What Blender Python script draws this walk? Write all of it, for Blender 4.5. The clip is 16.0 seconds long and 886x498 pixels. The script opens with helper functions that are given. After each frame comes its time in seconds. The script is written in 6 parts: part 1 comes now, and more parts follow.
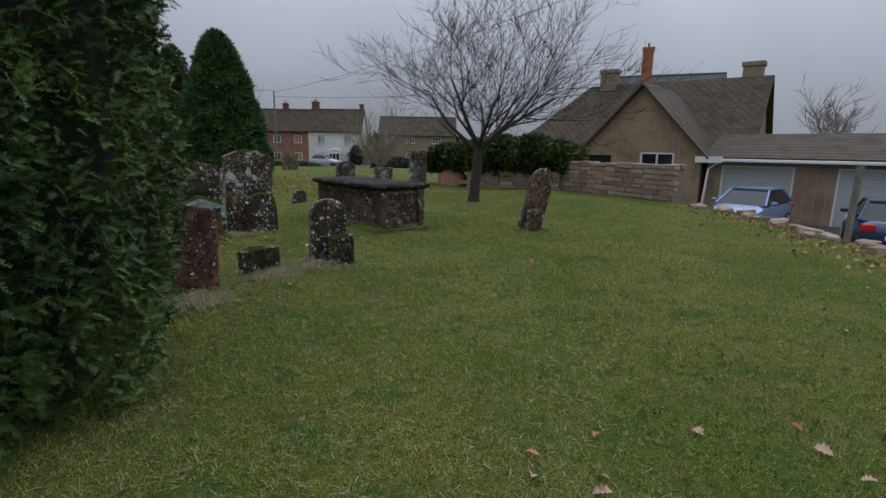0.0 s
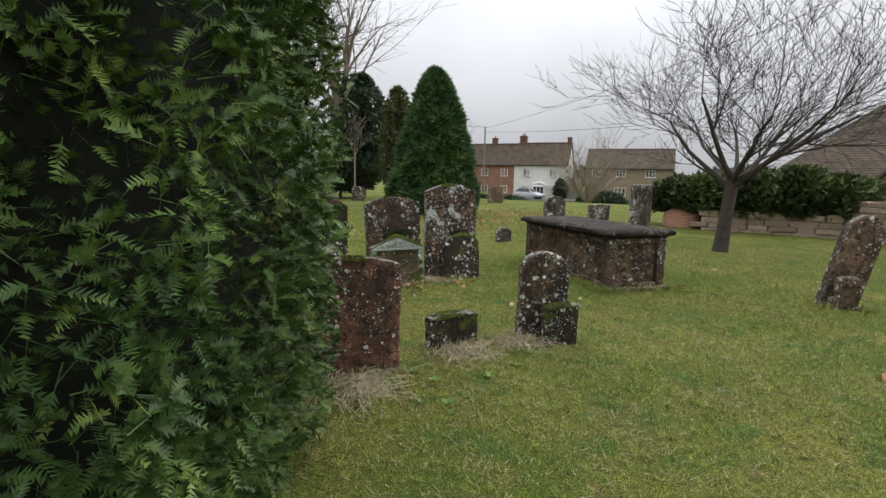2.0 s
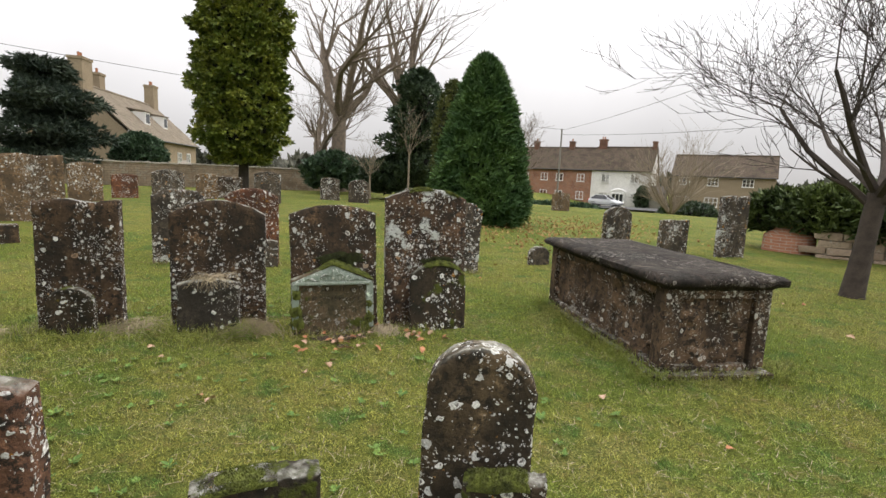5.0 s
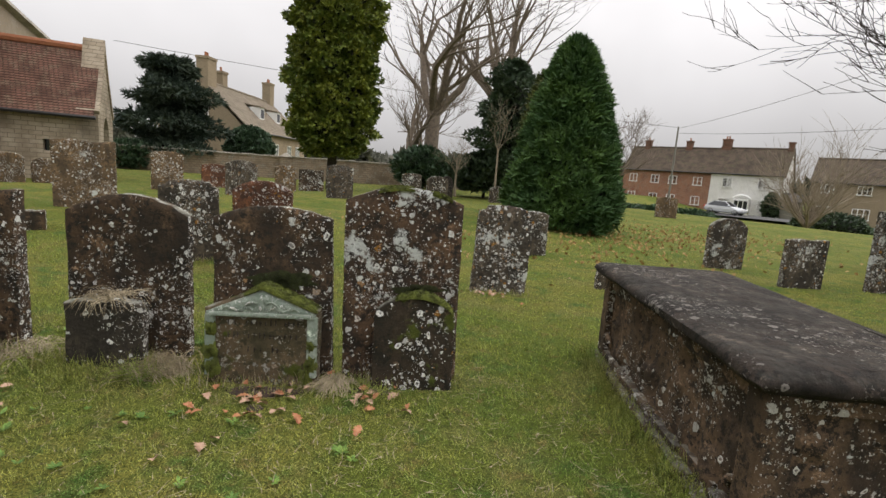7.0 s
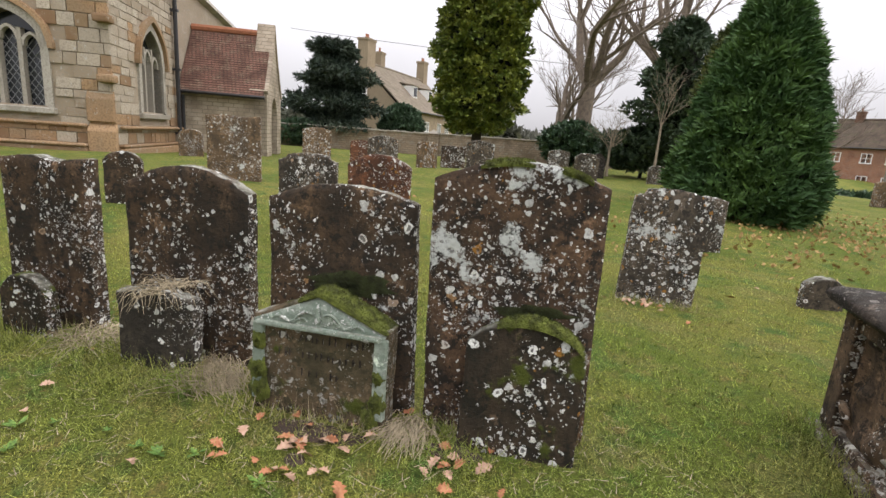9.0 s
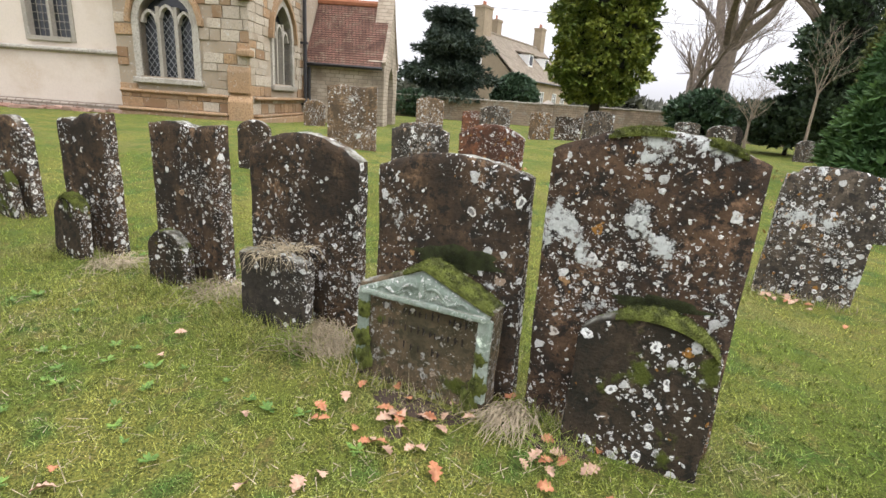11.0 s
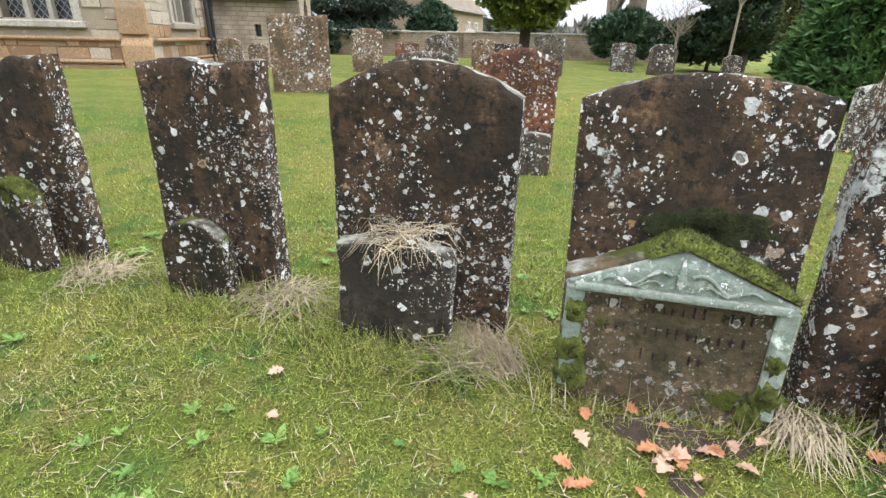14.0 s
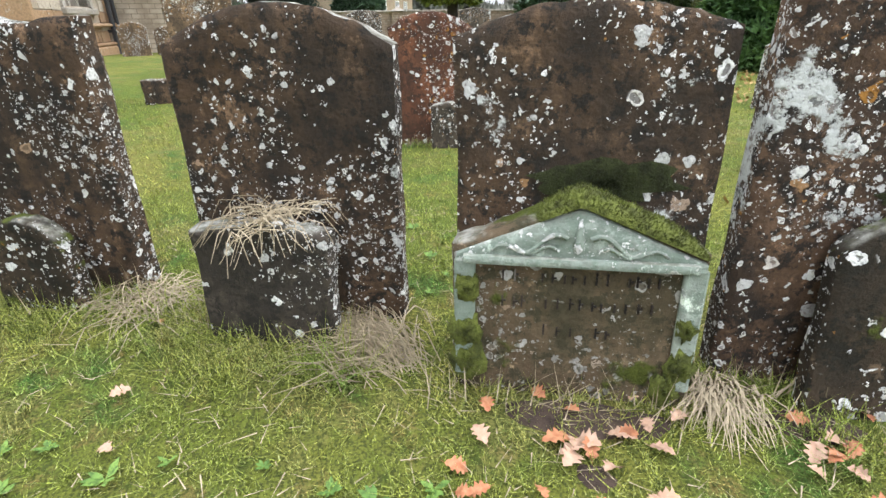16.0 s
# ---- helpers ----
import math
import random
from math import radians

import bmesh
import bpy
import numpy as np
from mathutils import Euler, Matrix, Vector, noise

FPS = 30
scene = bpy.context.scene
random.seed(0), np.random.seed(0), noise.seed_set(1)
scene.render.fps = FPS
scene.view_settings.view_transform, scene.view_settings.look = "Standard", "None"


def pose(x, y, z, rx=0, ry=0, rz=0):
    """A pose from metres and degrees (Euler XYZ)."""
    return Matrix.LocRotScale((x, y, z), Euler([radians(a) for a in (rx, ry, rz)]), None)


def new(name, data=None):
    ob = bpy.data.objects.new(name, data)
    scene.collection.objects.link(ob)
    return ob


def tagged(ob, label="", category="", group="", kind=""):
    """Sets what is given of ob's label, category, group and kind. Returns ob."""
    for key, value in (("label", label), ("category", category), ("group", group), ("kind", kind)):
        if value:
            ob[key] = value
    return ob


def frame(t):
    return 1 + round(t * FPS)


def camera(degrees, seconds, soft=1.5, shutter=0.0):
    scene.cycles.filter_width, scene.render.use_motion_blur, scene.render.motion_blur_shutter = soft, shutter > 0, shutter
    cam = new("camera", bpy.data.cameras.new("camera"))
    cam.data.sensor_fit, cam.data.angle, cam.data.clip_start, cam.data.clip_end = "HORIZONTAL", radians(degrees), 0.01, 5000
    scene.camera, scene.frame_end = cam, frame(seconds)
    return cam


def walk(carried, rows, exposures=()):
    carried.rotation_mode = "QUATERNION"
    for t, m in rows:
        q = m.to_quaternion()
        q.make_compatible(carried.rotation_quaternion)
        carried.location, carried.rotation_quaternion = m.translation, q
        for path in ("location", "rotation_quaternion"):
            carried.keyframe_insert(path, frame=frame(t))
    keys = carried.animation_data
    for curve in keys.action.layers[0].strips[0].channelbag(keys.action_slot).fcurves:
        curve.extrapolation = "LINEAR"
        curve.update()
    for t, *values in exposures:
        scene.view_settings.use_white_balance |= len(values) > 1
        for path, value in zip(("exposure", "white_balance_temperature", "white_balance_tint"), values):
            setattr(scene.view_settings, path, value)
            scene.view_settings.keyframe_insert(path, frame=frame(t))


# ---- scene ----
cam = camera(83.4, 16.0)
# seconds, place (m), turn (degrees)
ROWS = [
    (0.0, 0.728, 0.322, 1.424, 78.55, -0.81, 6.36),
    (0.5, 0.460, 0.636, 1.472, 80.01, -0.74, 12.66),
    (1.0, 0.328, 1.031, 1.458, 81.14, -0.87, 18.61),
    (1.5, 0.205, 1.417, 1.460, 81.44, -1.17, 23.71),
    (2.0, 0.004, 1.882, 1.437, 81.88, -1.13, 29.14),
    (2.5, -0.141, 2.368, 1.400, 81.98, -1.33, 33.58),
    (3.0, -0.226, 2.812, 1.417, 82.02, -1.83, 35.65),
    (3.5, -0.319, 3.254, 1.419, 81.98, -2.02, 36.23),
    (4.0, -0.294, 3.670, 1.435, 81.95, -2.14, 36.75),
    (6.5, -0.422, 5.859, 1.472, 81.53, -3.80, 45.03),
    (7.0, -0.655, 6.259, 1.485, 81.00, -4.14, 49.91),
    (7.5, -0.824, 6.599, 1.446, 80.49, -4.35, 55.38),
    (8.0, -1.014, 6.868, 1.446, 79.70, -4.48, 60.32),
    (8.5, -1.283, 6.957, 1.443, 78.19, -4.30, 64.33),
    (9.0, -1.454, 7.022, 1.431, 77.32, -4.09, 66.73),
    (11.5, -1.718, 7.053, 1.383, 72.41, -3.90, 81.22),
    (12.0, -1.956, 6.764, 1.328, 71.77, -3.74, 82.01),
    (12.5, -2.202, 6.548, 1.272, 71.07, -3.34, 81.92),
    (13.0, -2.522, 6.408, 1.270, 69.48, -2.74, 77.58),
    (13.5, -2.669, 6.264, 1.256, 67.92, -2.08, 72.62),
    (14.0, -2.696, 6.145, 1.248, 66.99, -1.31, 68.67),
    (14.5, -2.727, 6.210, 1.190, 66.11, -0.48, 65.32),
    (15.0, -2.747, 6.326, 1.150, 65.72, -0.02, 63.69),
    (15.5, -2.776, 6.415, 1.140, 65.42, 0.20, 62.58),
    (16.0, -2.813, 6.468, 1.115, 65.19, 0.35, 61.57),
]
walk(cam, [(t, pose(*place)) for t, *place in ROWS],
     [(0.0, -1.2, 5750, 10), (1.0, -0.75, 6050, 10), (2.0, -0.3, 6400, 10), (3.0, 0.12, 6750, 11), (4.0, 0.16, 6800, 11), (6.5, -0.26, 6800, 11), (7.5, -0.28, 6800, 12), (9.0, 0.12, 6600, 14), (11.5, 0.6, 6350, 13), (12.5, 0.75, 6200, 12), (14.0, 0.78, 6150, 11), (16.0, 0.78, 6150, 11)])

# ---- overcast sky and a very soft sun ----
SUN_EL, SUN_ROT = radians(38), radians(30)
world = bpy.data.worlds.new("overcast_sky")
scene.world = world
world.use_nodes = True
wn, wl = world.node_tree.nodes, world.node_tree.links
sky = wn.new("ShaderNodeTexSky")
sky.sky_type, sky.sun_disc, sky.sun_elevation, sky.sun_rotation = "NISHITA", False, SUN_EL, SUN_ROT
pale = wn.new("ShaderNodeHueSaturation")
pale.inputs["Saturation"].default_value, pale.inputs["Value"].default_value = 0.2, 0.1
wl.new(sky.outputs[0], pale.inputs["Color"])
co = wn.new("ShaderNodeTexCoord")
sep = wn.new("ShaderNodeSeparateXYZ")
wl.new(co.outputs["Generated"], sep.inputs[0])
grad = wn.new("ShaderNodeMapRange")
for k_, v_ in ((1, 0.0), (2, 1.0), (3, 0.54), (4, 3.3)):
    grad.inputs[k_].default_value = v_
wl.new(sep.outputs["Z"], grad.inputs[0])
cl = wn.new("ShaderNodeTexNoise")
cl.inputs["Scale"].default_value, cl.inputs["Detail"].default_value = 2.2, 4
wl.new(co.outputs["Generated"], cl.inputs["Vector"])
cr = wn.new("ShaderNodeMapRange")
for k_, v_ in ((1, 0.3), (2, 0.7), (3, 0.84), (4, 1.1)):
    cr.inputs[k_].default_value = v_
wl.new(cl.outputs[0], cr.inputs[0])
mul = wn.new("ShaderNodeMath")
mul.operation = "MULTIPLY"
wl.new(grad.outputs[0], mul.inputs[0])
wl.new(cr.outputs[0], mul.inputs[1])
cloud = wn.new("ShaderNodeMix")
cloud.data_type, cloud.blend_type = "RGBA", "MULTIPLY"
cloud.inputs[0].default_value = 1.0
cloud.inputs[6].default_value = (0.985, 0.995, 1.04, 1)
wl.new(mul.outputs[0], cloud.inputs[7])
both = wn.new("ShaderNodeMix")
both.data_type = "RGBA"
both.inputs[0].default_value = 0.88
wl.new(pale.outputs[0], both.inputs[6])
wl.new(cloud.outputs[2], both.inputs[7])
wl.new(both.outputs[2], wn["Background"].inputs["Color"])
wn["Background"].inputs["Strength"].default_value = 1.0
sun = new("sun", bpy.data.lights.new("sun", "SUN"))
sun.data.energy, sun.data.angle, sun.data.color = 1.3, radians(50), (1.0, 0.97, 0.92)
sun.matrix_world = pose(0, 0, 30, 90 - math.degrees(SUN_EL), 0, 150)


# ---- materials ----
class Nodes:
    """A thin wrapper to write node materials briefly."""

    def __init__(self, name):
        self.m = bpy.data.materials.new(name)
        self.m.use_nodes = True
        self.t = self.m.node_tree
        self.b = self.t.nodes["Principled BSDF"]
        c = self.t.nodes.new("ShaderNodeTexCoord")
        self.co = c.outputs["Object"]
        self.oi = self.t.nodes.new("ShaderNodeObjectInfo")

    def put(self, sock, v):
        if hasattr(v, "is_linked"):
            self.t.links.new(v, sock)
        elif isinstance(v, (tuple, list)) and len(v) == 3 and len(sock.default_value) == 4:
            sock.default_value = (*v, 1)
        else:
            sock.default_value = v

    def node(self, kind, **ins):
        n = self.t.nodes.new("ShaderNode" + kind)
        for k_, v_ in ins.items():
            self.put(n.inputs[k_.replace("_", " ")], v_)
        return n

    def moved(self, vec=None, amount=37.0):
        """Coordinates shifted by the object's own random number, so that alike things differ."""
        m = self.math("MULTIPLY", self.oi.outputs["Random"], amount)
        a = self.t.nodes.new("ShaderNodeVectorMath")
        self.put(a.inputs[0], vec or self.co)
        self.put(a.inputs[1], m)
        return a.outputs[0]

    def world(self):
        g = self.t.nodes.new("ShaderNodeNewGeometry")
        return g.outputs["Position"]

    def scaled(self, vec, s):
        a = self.t.nodes.new("ShaderNodeVectorMath")
        a.operation = "MULTIPLY"
        self.put(a.inputs[0], vec)
        a.inputs[1].default_value = s
        return a.outputs[0]

    def noise(self, vec, scale, detail=4, rough=0.6, dist=0.0):
        return self.node("TexNoise", Vector=vec, Scale=scale, Detail=detail, Roughness=rough, Distortion=dist).outputs[0]

    def voro(self, vec, scale):
        n = self.node("TexVoronoi", Vector=vec, Scale=scale)
        return n.outputs["Distance"], n.outputs["Color"]

    def math(self, op, a, b=0.0, c=0.0):
        n = self.t.nodes.new("ShaderNodeMath")
        n.operation = op
        for i_, v_ in enumerate((a, b, c)):
            self.put(n.inputs[i_], v_)
        return n.outputs[0]

    def ramp(self, v, lo, hi, a=0.0, b=1.0):
        n = self.t.nodes.new("ShaderNodeMapRange")
        n.interpolation_type = "SMOOTHSTEP"
        for i_, v_ in enumerate((v, lo, hi, a, b)):
            self.put(n.inputs[i_], v_)
        return n.outputs[0]

    def mix(self, f, a, b, kind="MIX"):
        n = self.t.nodes.new("ShaderNodeMix")
        n.data_type, n.blend_type = "RGBA", kind
        self.put(n.inputs[0], f)
        self.put(n.inputs[6], a)
        self.put(n.inputs[7], b)
        return n.outputs[2]

    def bump(self, h, strength=0.4, distance=0.01):
        n = self.node("Bump", Strength=strength, Distance=distance, Height=h)
        self.put(self.b.inputs["Normal"], n.outputs[0])

    def done(self, colour, rough=0.8, metal=0.0, spec=None):
        self.put(self.b.inputs["Base Color"], colour)
        self.put(self.b.inputs["Roughness"], rough)
        self.put(self.b.inputs["Metallic"], metal)
        if spec is not None:
            self.put(self.b.inputs["Specular IOR Level"], spec)
        return self.m


def gravestone(name, lo, hi, dark, lichen, big=0.5, orange=0.4, moss=0.0, white=(0.84, 0.84, 0.8), cap=0.75):
    """Weathered sandstone: brown body, black algae, round crusts of grey-white lichen, a few orange ones."""
    n = Nodes(name)
    v = n.moved()
    warp = n.noise(v, 14, 3)
    c = n.mix(n.ramp(n.noise(v, 3.2, 6), 0.35, 0.65), lo, hi)
    c = n.mix(n.ramp(n.noise(v, 40, 4), 0.4, 0.62), c, [q * 0.6 for q in hi])
    c = n.mix(n.ramp(n.noise(v, 17, 7, 0.78), 0.5, 0.57), c, dark)
    c = n.mix(n.ramp(n.noise(v, 9, 7, 0.78), 0.56, 0.66), c, [min(1, q * 1.9) for q in hi])
    streak = n.noise(n.scaled(v, (4, 4, 1.6)), 1.6, 6)
    c = n.mix(n.math("MULTIPLY", n.ramp(n.math("ADD", streak, n.math("MULTIPLY", n.noise(v, 2.1, 3), 0.9)), 0.78, 1.15), 0.8), c, dark)
    patch = n.noise(v, 2.3, 2)
    oc = n.t.nodes.new("ShaderNodeTexCoord")
    on = n.t.nodes.new("ShaderNodeSeparateXYZ")
    n.put(on.inputs[0], oc.outputs["Normal"])
    side = n.math("MULTIPLY", n.ramp(n.math("ABSOLUTE", on.outputs["X"]), 0.55, 0.85), 0.16)
    h = n.noise(v, 55, 5)
    height = n.math("MULTIPLY", h, 0.5)
    for scale, reach, keep in ((15.0, 0.29, 0.36), (34.0, 0.30, 0.25), (85.0, 0.32, 0.15)):
        d, k = n.voro(n.mix(0.045 if scale < 40 else 0.02, v, n.node("TexNoise", Vector=v, Scale=scale * 1.6, Detail=3).outputs["Color"]), scale)
        s = n.t.nodes.new("ShaderNodeSeparateColor")
        n.put(s.inputs[0], k)
        live = n.ramp(n.math("ADD", n.math("MULTIPLY", s.outputs[0], 0.5), n.math("MULTIPLY", n.math("ADD", patch, side), 1.8)), 1.40 - lichen * keep * 0.66, 1.42 - lichen * keep * 0.66)
        r = n.math("MULTIPLY", n.math("ADD", s.outputs[1], 0.35), reach)
        edge = n.ramp(n.math("SUBTRACT", r, n.math("ADD", d, n.math("MULTIPLY", n.math("SUBTRACT", warp, 0.5), 0.25))), 0.0, 0.022)
        core = n.ramp(n.math("SUBTRACT", n.math("MULTIPLY", r, 0.6), d), 0.0, 0.05)
        hole = n.math("MULTIPLY", core, n.ramp(s.outputs[2], 0.45, 0.5))
        m = n.math("MULTIPLY", n.math("MULTIPLY", live, edge), n.math("SUBTRACT", 1.0, n.math("MULTIPLY", hole, 0.75)))
        m = n.math("MULTIPLY", m, n.ramp(n.noise(v, 90, 3), 0.28, 0.5, 0.35, 1.0))
        tone = n.mix(n.ramp(s.outputs[2], 0.1, 0.9), [q * 0.66 for q in white], white)
        if orange:
            tone = n.mix(n.ramp(s.outputs[1], 1.0 - 0.12 * orange, 1.02 - 0.12 * orange), tone, (0.33, 0.16, 0.035))
        c = n.mix(m, c, tone)
        height = n.math("ADD", height, n.math("MULTIPLY", m, 0.5))
    if big:
        big_m = n.ramp(n.math("ADD", n.noise(v, 5.2, 7, 0.72), n.math("MULTIPLY", patch, 0.55)), 0.98 - 0.14 * big, 1.02 - 0.14 * big)
        big_m = n.math("MULTIPLY", big_m, n.ramp(n.noise(v, 33, 3), 0.38, 0.5, 0.25, 1.0))
        c = n.mix(big_m, c, n.mix(n.noise(v, 45, 3), (0.44, 0.46, 0.44), (0.72, 0.74, 0.7)))
        height = n.math("ADD", height, n.math("MULTIPLY", big_m, 0.4))
    g = n.t.nodes.new("ShaderNodeNewGeometry")
    up = n.t.nodes.new("ShaderNodeSeparateXYZ")
    n.put(up.inputs[0], g.outputs["Normal"])
    top = n.math("MULTIPLY", n.ramp(up.outputs["Z"], 0.45, 0.85), n.ramp(n.noise(v, 9, 4), 0.36, 0.6, 0.0, cap))
    c = n.mix(top, c, n.mix(n.ramp(n.noise(v, 21, 4), 0.4, 0.6), (0.17, 0.17, 0.13), (0.4, 0.4, 0.35)))
    if moss:
        mo = n.ramp(n.math("ADD", n.noise(v, 6, 5), n.math("MULTIPLY", up.outputs["Z"], 0.12)), 0.64 - 0.12 * moss, 0.72 - 0.12 * moss)
        c = n.mix(mo, c, n.mix(n.noise(v, 60, 3), (0.03, 0.04, 0.008), (0.11, 0.13, 0.02)))
        height = n.math("ADD", height, n.math("MULTIPLY", mo, n.noise(v, 130, 3)))
    n.bump(n.math("ADD", height, n.math("MULTIPLY", n.noise(v, 16, 7, 0.7), 1.6)), 0.9, 0.012)
    return n.done(c, 0.92, spec=0.2)


stone_dark = gravestone("stone_dark", (0.05, 0.034, 0.022), (0.135, 0.086, 0.05), (0.024, 0.021, 0.017), 1.35, 0.35, 0.15)
stone_white = gravestone("stone_white", (0.06, 0.039, 0.025), (0.155, 0.095, 0.057), (0.026, 0.022, 0.018), 1.4, 0.6, 0.2)
stone_red = gravestone("stone_red", (0.15, 0.06, 0.032), (0.24, 0.105, 0.055), (0.05, 0.03, 0.022), 1.0, 0.1, 0.5)
stone_grey = gravestone("stone_grey", (0.075, 0.06, 0.045), (0.14, 0.112, 0.082), (0.03, 0.027, 0.022), 1.5, 0.6, 0.6)
stone_tan = gravestone("stone_tan", (0.14, 0.095, 0.055), (0.26, 0.175, 0.1), (0.06, 0.045, 0.03), 1.4, 0.2, 1.0)
stone_mossy = gravestone("stone_mossy", (0.04, 0.032, 0.02), (0.085, 0.06, 0.038), (0.02, 0.018, 0.013), 0.95, 0.3, 0.3, 0.6)
stone_rust = gravestone("stone_rust", (0.085, 0.045, 0.03), (0.19, 0.1, 0.062), (0.03, 0.024, 0.019), 1.5, 0.4, 0.5)
stone_slab = gravestone("stone_slab", (0.03, 0.024, 0.02), (0.062, 0.048, 0.038), (0.016, 0.014, 0.012), 0.4, 0.0, 0.0, 0.0, (0.22, 0.2, 0.18), 0.06)
stone_foot = gravestone("stone_foot", (0.075, 0.06, 0.045), (0.15, 0.12, 0.09), (0.03, 0.027, 0.022), 1.1, 0.3, 0.1)
stone_tomb = gravestone("stone_tomb", (0.085, 0.056, 0.034), (0.185, 0.122, 0.075), (0.026, 0.021, 0.016), 0.62, 0.2, 0.0, 0.0, (0.6, 0.58, 0.52), 0.4)
stone_crusty = gravestone("stone_crusty", (0.07, 0.05, 0.03), (0.16, 0.115, 0.065), (0.026, 0.022, 0.016), 2.1, 0.6, 0.3)


def masonry(name, a, b, stain, lichen=0.0, fine=0.55):
    """Coursed rubble: each piece takes its own tone from its random number."""
    n = Nodes(name)
    v = n.world()
    c = n.mix(n.oi.outputs["Random"], a, b)
    c = n.mix(n.math("MULTIPLY", n.ramp(n.noise(v, 0.9, 6), 0.46, 0.62), 0.75), c, stain)
    c = n.mix(n.ramp(n.noise(v, 18, 5), 0.42, 0.7), c, [q * fine for q in b])
    if lichen:
        c = n.mix(n.math("MULTIPLY", n.ramp(n.noise(v, 6, 6, 0.75), 0.58, 0.66), lichen), c, (0.45, 0.44, 0.4))
    n.bump(n.noise(v, 28, 6), 0.6, 0.02)
    return n.done(c, 0.92, spec=0.2)


church_stone = masonry("church_stone", (0.24, 0.18, 0.115), (0.48, 0.42, 0.33), (0.38, 0.33, 0.26), 0.7)
ironstone = masonry("ironstone", (0.17, 0.1, 0.055), (0.38, 0.25, 0.14), (0.26, 0.19, 0.12), 0.5)
dressed = masonry("dressed_stone", (0.29, 0.26, 0.21), (0.42, 0.39, 0.33), (0.25, 0.23, 0.19), 0.6)
rubble_wall = masonry("rubble_wall", (0.22, 0.15, 0.11), (0.45, 0.36, 0.27), (0.28, 0.21, 0.16), 0.6)
mortar = masonry("mortar", (0.26, 0.23, 0.19), (0.28, 0.25, 0.2), (0.2, 0.18, 0.15))
manor_stone = masonry("manor_stone", (0.27, 0.215, 0.15), (0.34, 0.27, 0.185), (0.25, 0.2, 0.14))
render_white = masonry("rendered_wall", (0.54, 0.47, 0.39), (0.57, 0.5, 0.42), (0.46, 0.38, 0.29), 0.0, 0.9)
white_paint_wall = masonry("white_painted_wall", (0.74, 0.73, 0.7), (0.76, 0.75, 0.72), (0.66, 0.65, 0.62))


def patterned(name, a, b, joint, size, row, gap=0.02, axis="z", rough=0.85, moss=None):
    """Courses too small and far off to be pieces: bricks or roof tiles."""
    n = Nodes(name)
    g = n.world()
    s = n.t.nodes.new("ShaderNodeSeparateXYZ")
    n.put(s.inputs[0], g)
    cm = n.t.nodes.new("ShaderNodeCombineXYZ")
    n.put(cm.inputs[0], n.math("ADD", s.outputs[0], n.math("MULTIPLY", s.outputs[1], 0.83)))
    n.put(cm.inputs[1], s.outputs[2])
    k = n.t.nodes.new("ShaderNodeTexBrick")
    n.put(k.inputs["Vector"], cm.outputs[0])
    for q, w in (("Color1", (0.25, 0.25, 0.25)), ("Color2", (0.75, 0.75, 0.75)), ("Mortar", (0, 0, 0)), ("Scale", 1.0), ("Mortar Size", gap), ("Brick Width", size), ("Row Height", row), ("Bias", 0.0)):
        n.put(k.inputs[q], w)
    c = n.mix(k.outputs["Color"], a, b)
    c = n.mix(n.ramp(n.noise(g, 1.3, 5), 0.4, 0.7), c, [q * 0.7 for q in a])
    if moss:
        c = n.mix(n.ramp(n.noise(g, 2.4, 6, 0.7), 0.5, 0.64), c, moss)
    c = n.mix(k.outputs["Fac"], c, joint)
    n.bump(n.math("SUBTRACT", n.math("MULTIPLY", n.noise(g, 30, 4), 0.4), k.outputs["Fac"]), 0.6, 0.02)
    return n.done(c, rough, spec=0.25)


brick_red = patterned("red_brick", (0.26, 0.11, 0.065), (0.36, 0.17, 0.1), (0.32, 0.26, 0.21), 0.225, 0.075, 0.008)
brick_dark = patterned("sooty_brick", (0.13, 0.06, 0.04), (0.2, 0.09, 0.06), (0.16, 0.13, 0.1), 0.225, 0.075, 0.008)
brick_buff = patterned("buff_brick", (0.27, 0.19, 0.115), (0.36, 0.26, 0.16), (0.34, 0.3, 0.24), 0.225, 0.075, 0.006)
roof_brown = patterned("brown_roof_tiles", (0.085, 0.062, 0.045), (0.15, 0.11, 0.08), (0.035, 0.028, 0.022), 0.17, 0.11, 0.012, moss=(0.1, 0.09, 0.05))
roof_slate = patterned("slate_roof", (0.1, 0.1, 0.11), (0.16, 0.15, 0.15), (0.05, 0.05, 0.05), 0.3, 0.15, 0.012)
roof_grey = patterned("stone_slate_roof", (0.19, 0.155, 0.115), (0.26, 0.215, 0.16), (0.1, 0.08, 0.06), 0.35, 0.2, 0.015, moss=(0.17, 0.15, 0.1))


def plain(name, colour, rough=0.6, metal=0.0, vary=0.25, scale=9.0, bump=0.15):
    n = Nodes(name)
    v = n.moved()
    c = n.mix(n.ramp(n.noise(v, scale, 5), 0.35, 0.7), colour, [q * (1 - vary) for q in colour])
    c = n.mix(n.ramp(n.noise(v, scale * 9, 3), 0.45, 0.75), c, [q * (1 - vary * 0.7) for q in colour])
    if bump:
        n.bump(n.noise(v, scale * 6, 4), bump, 0.01)
    return n.done(c, rough, metal)


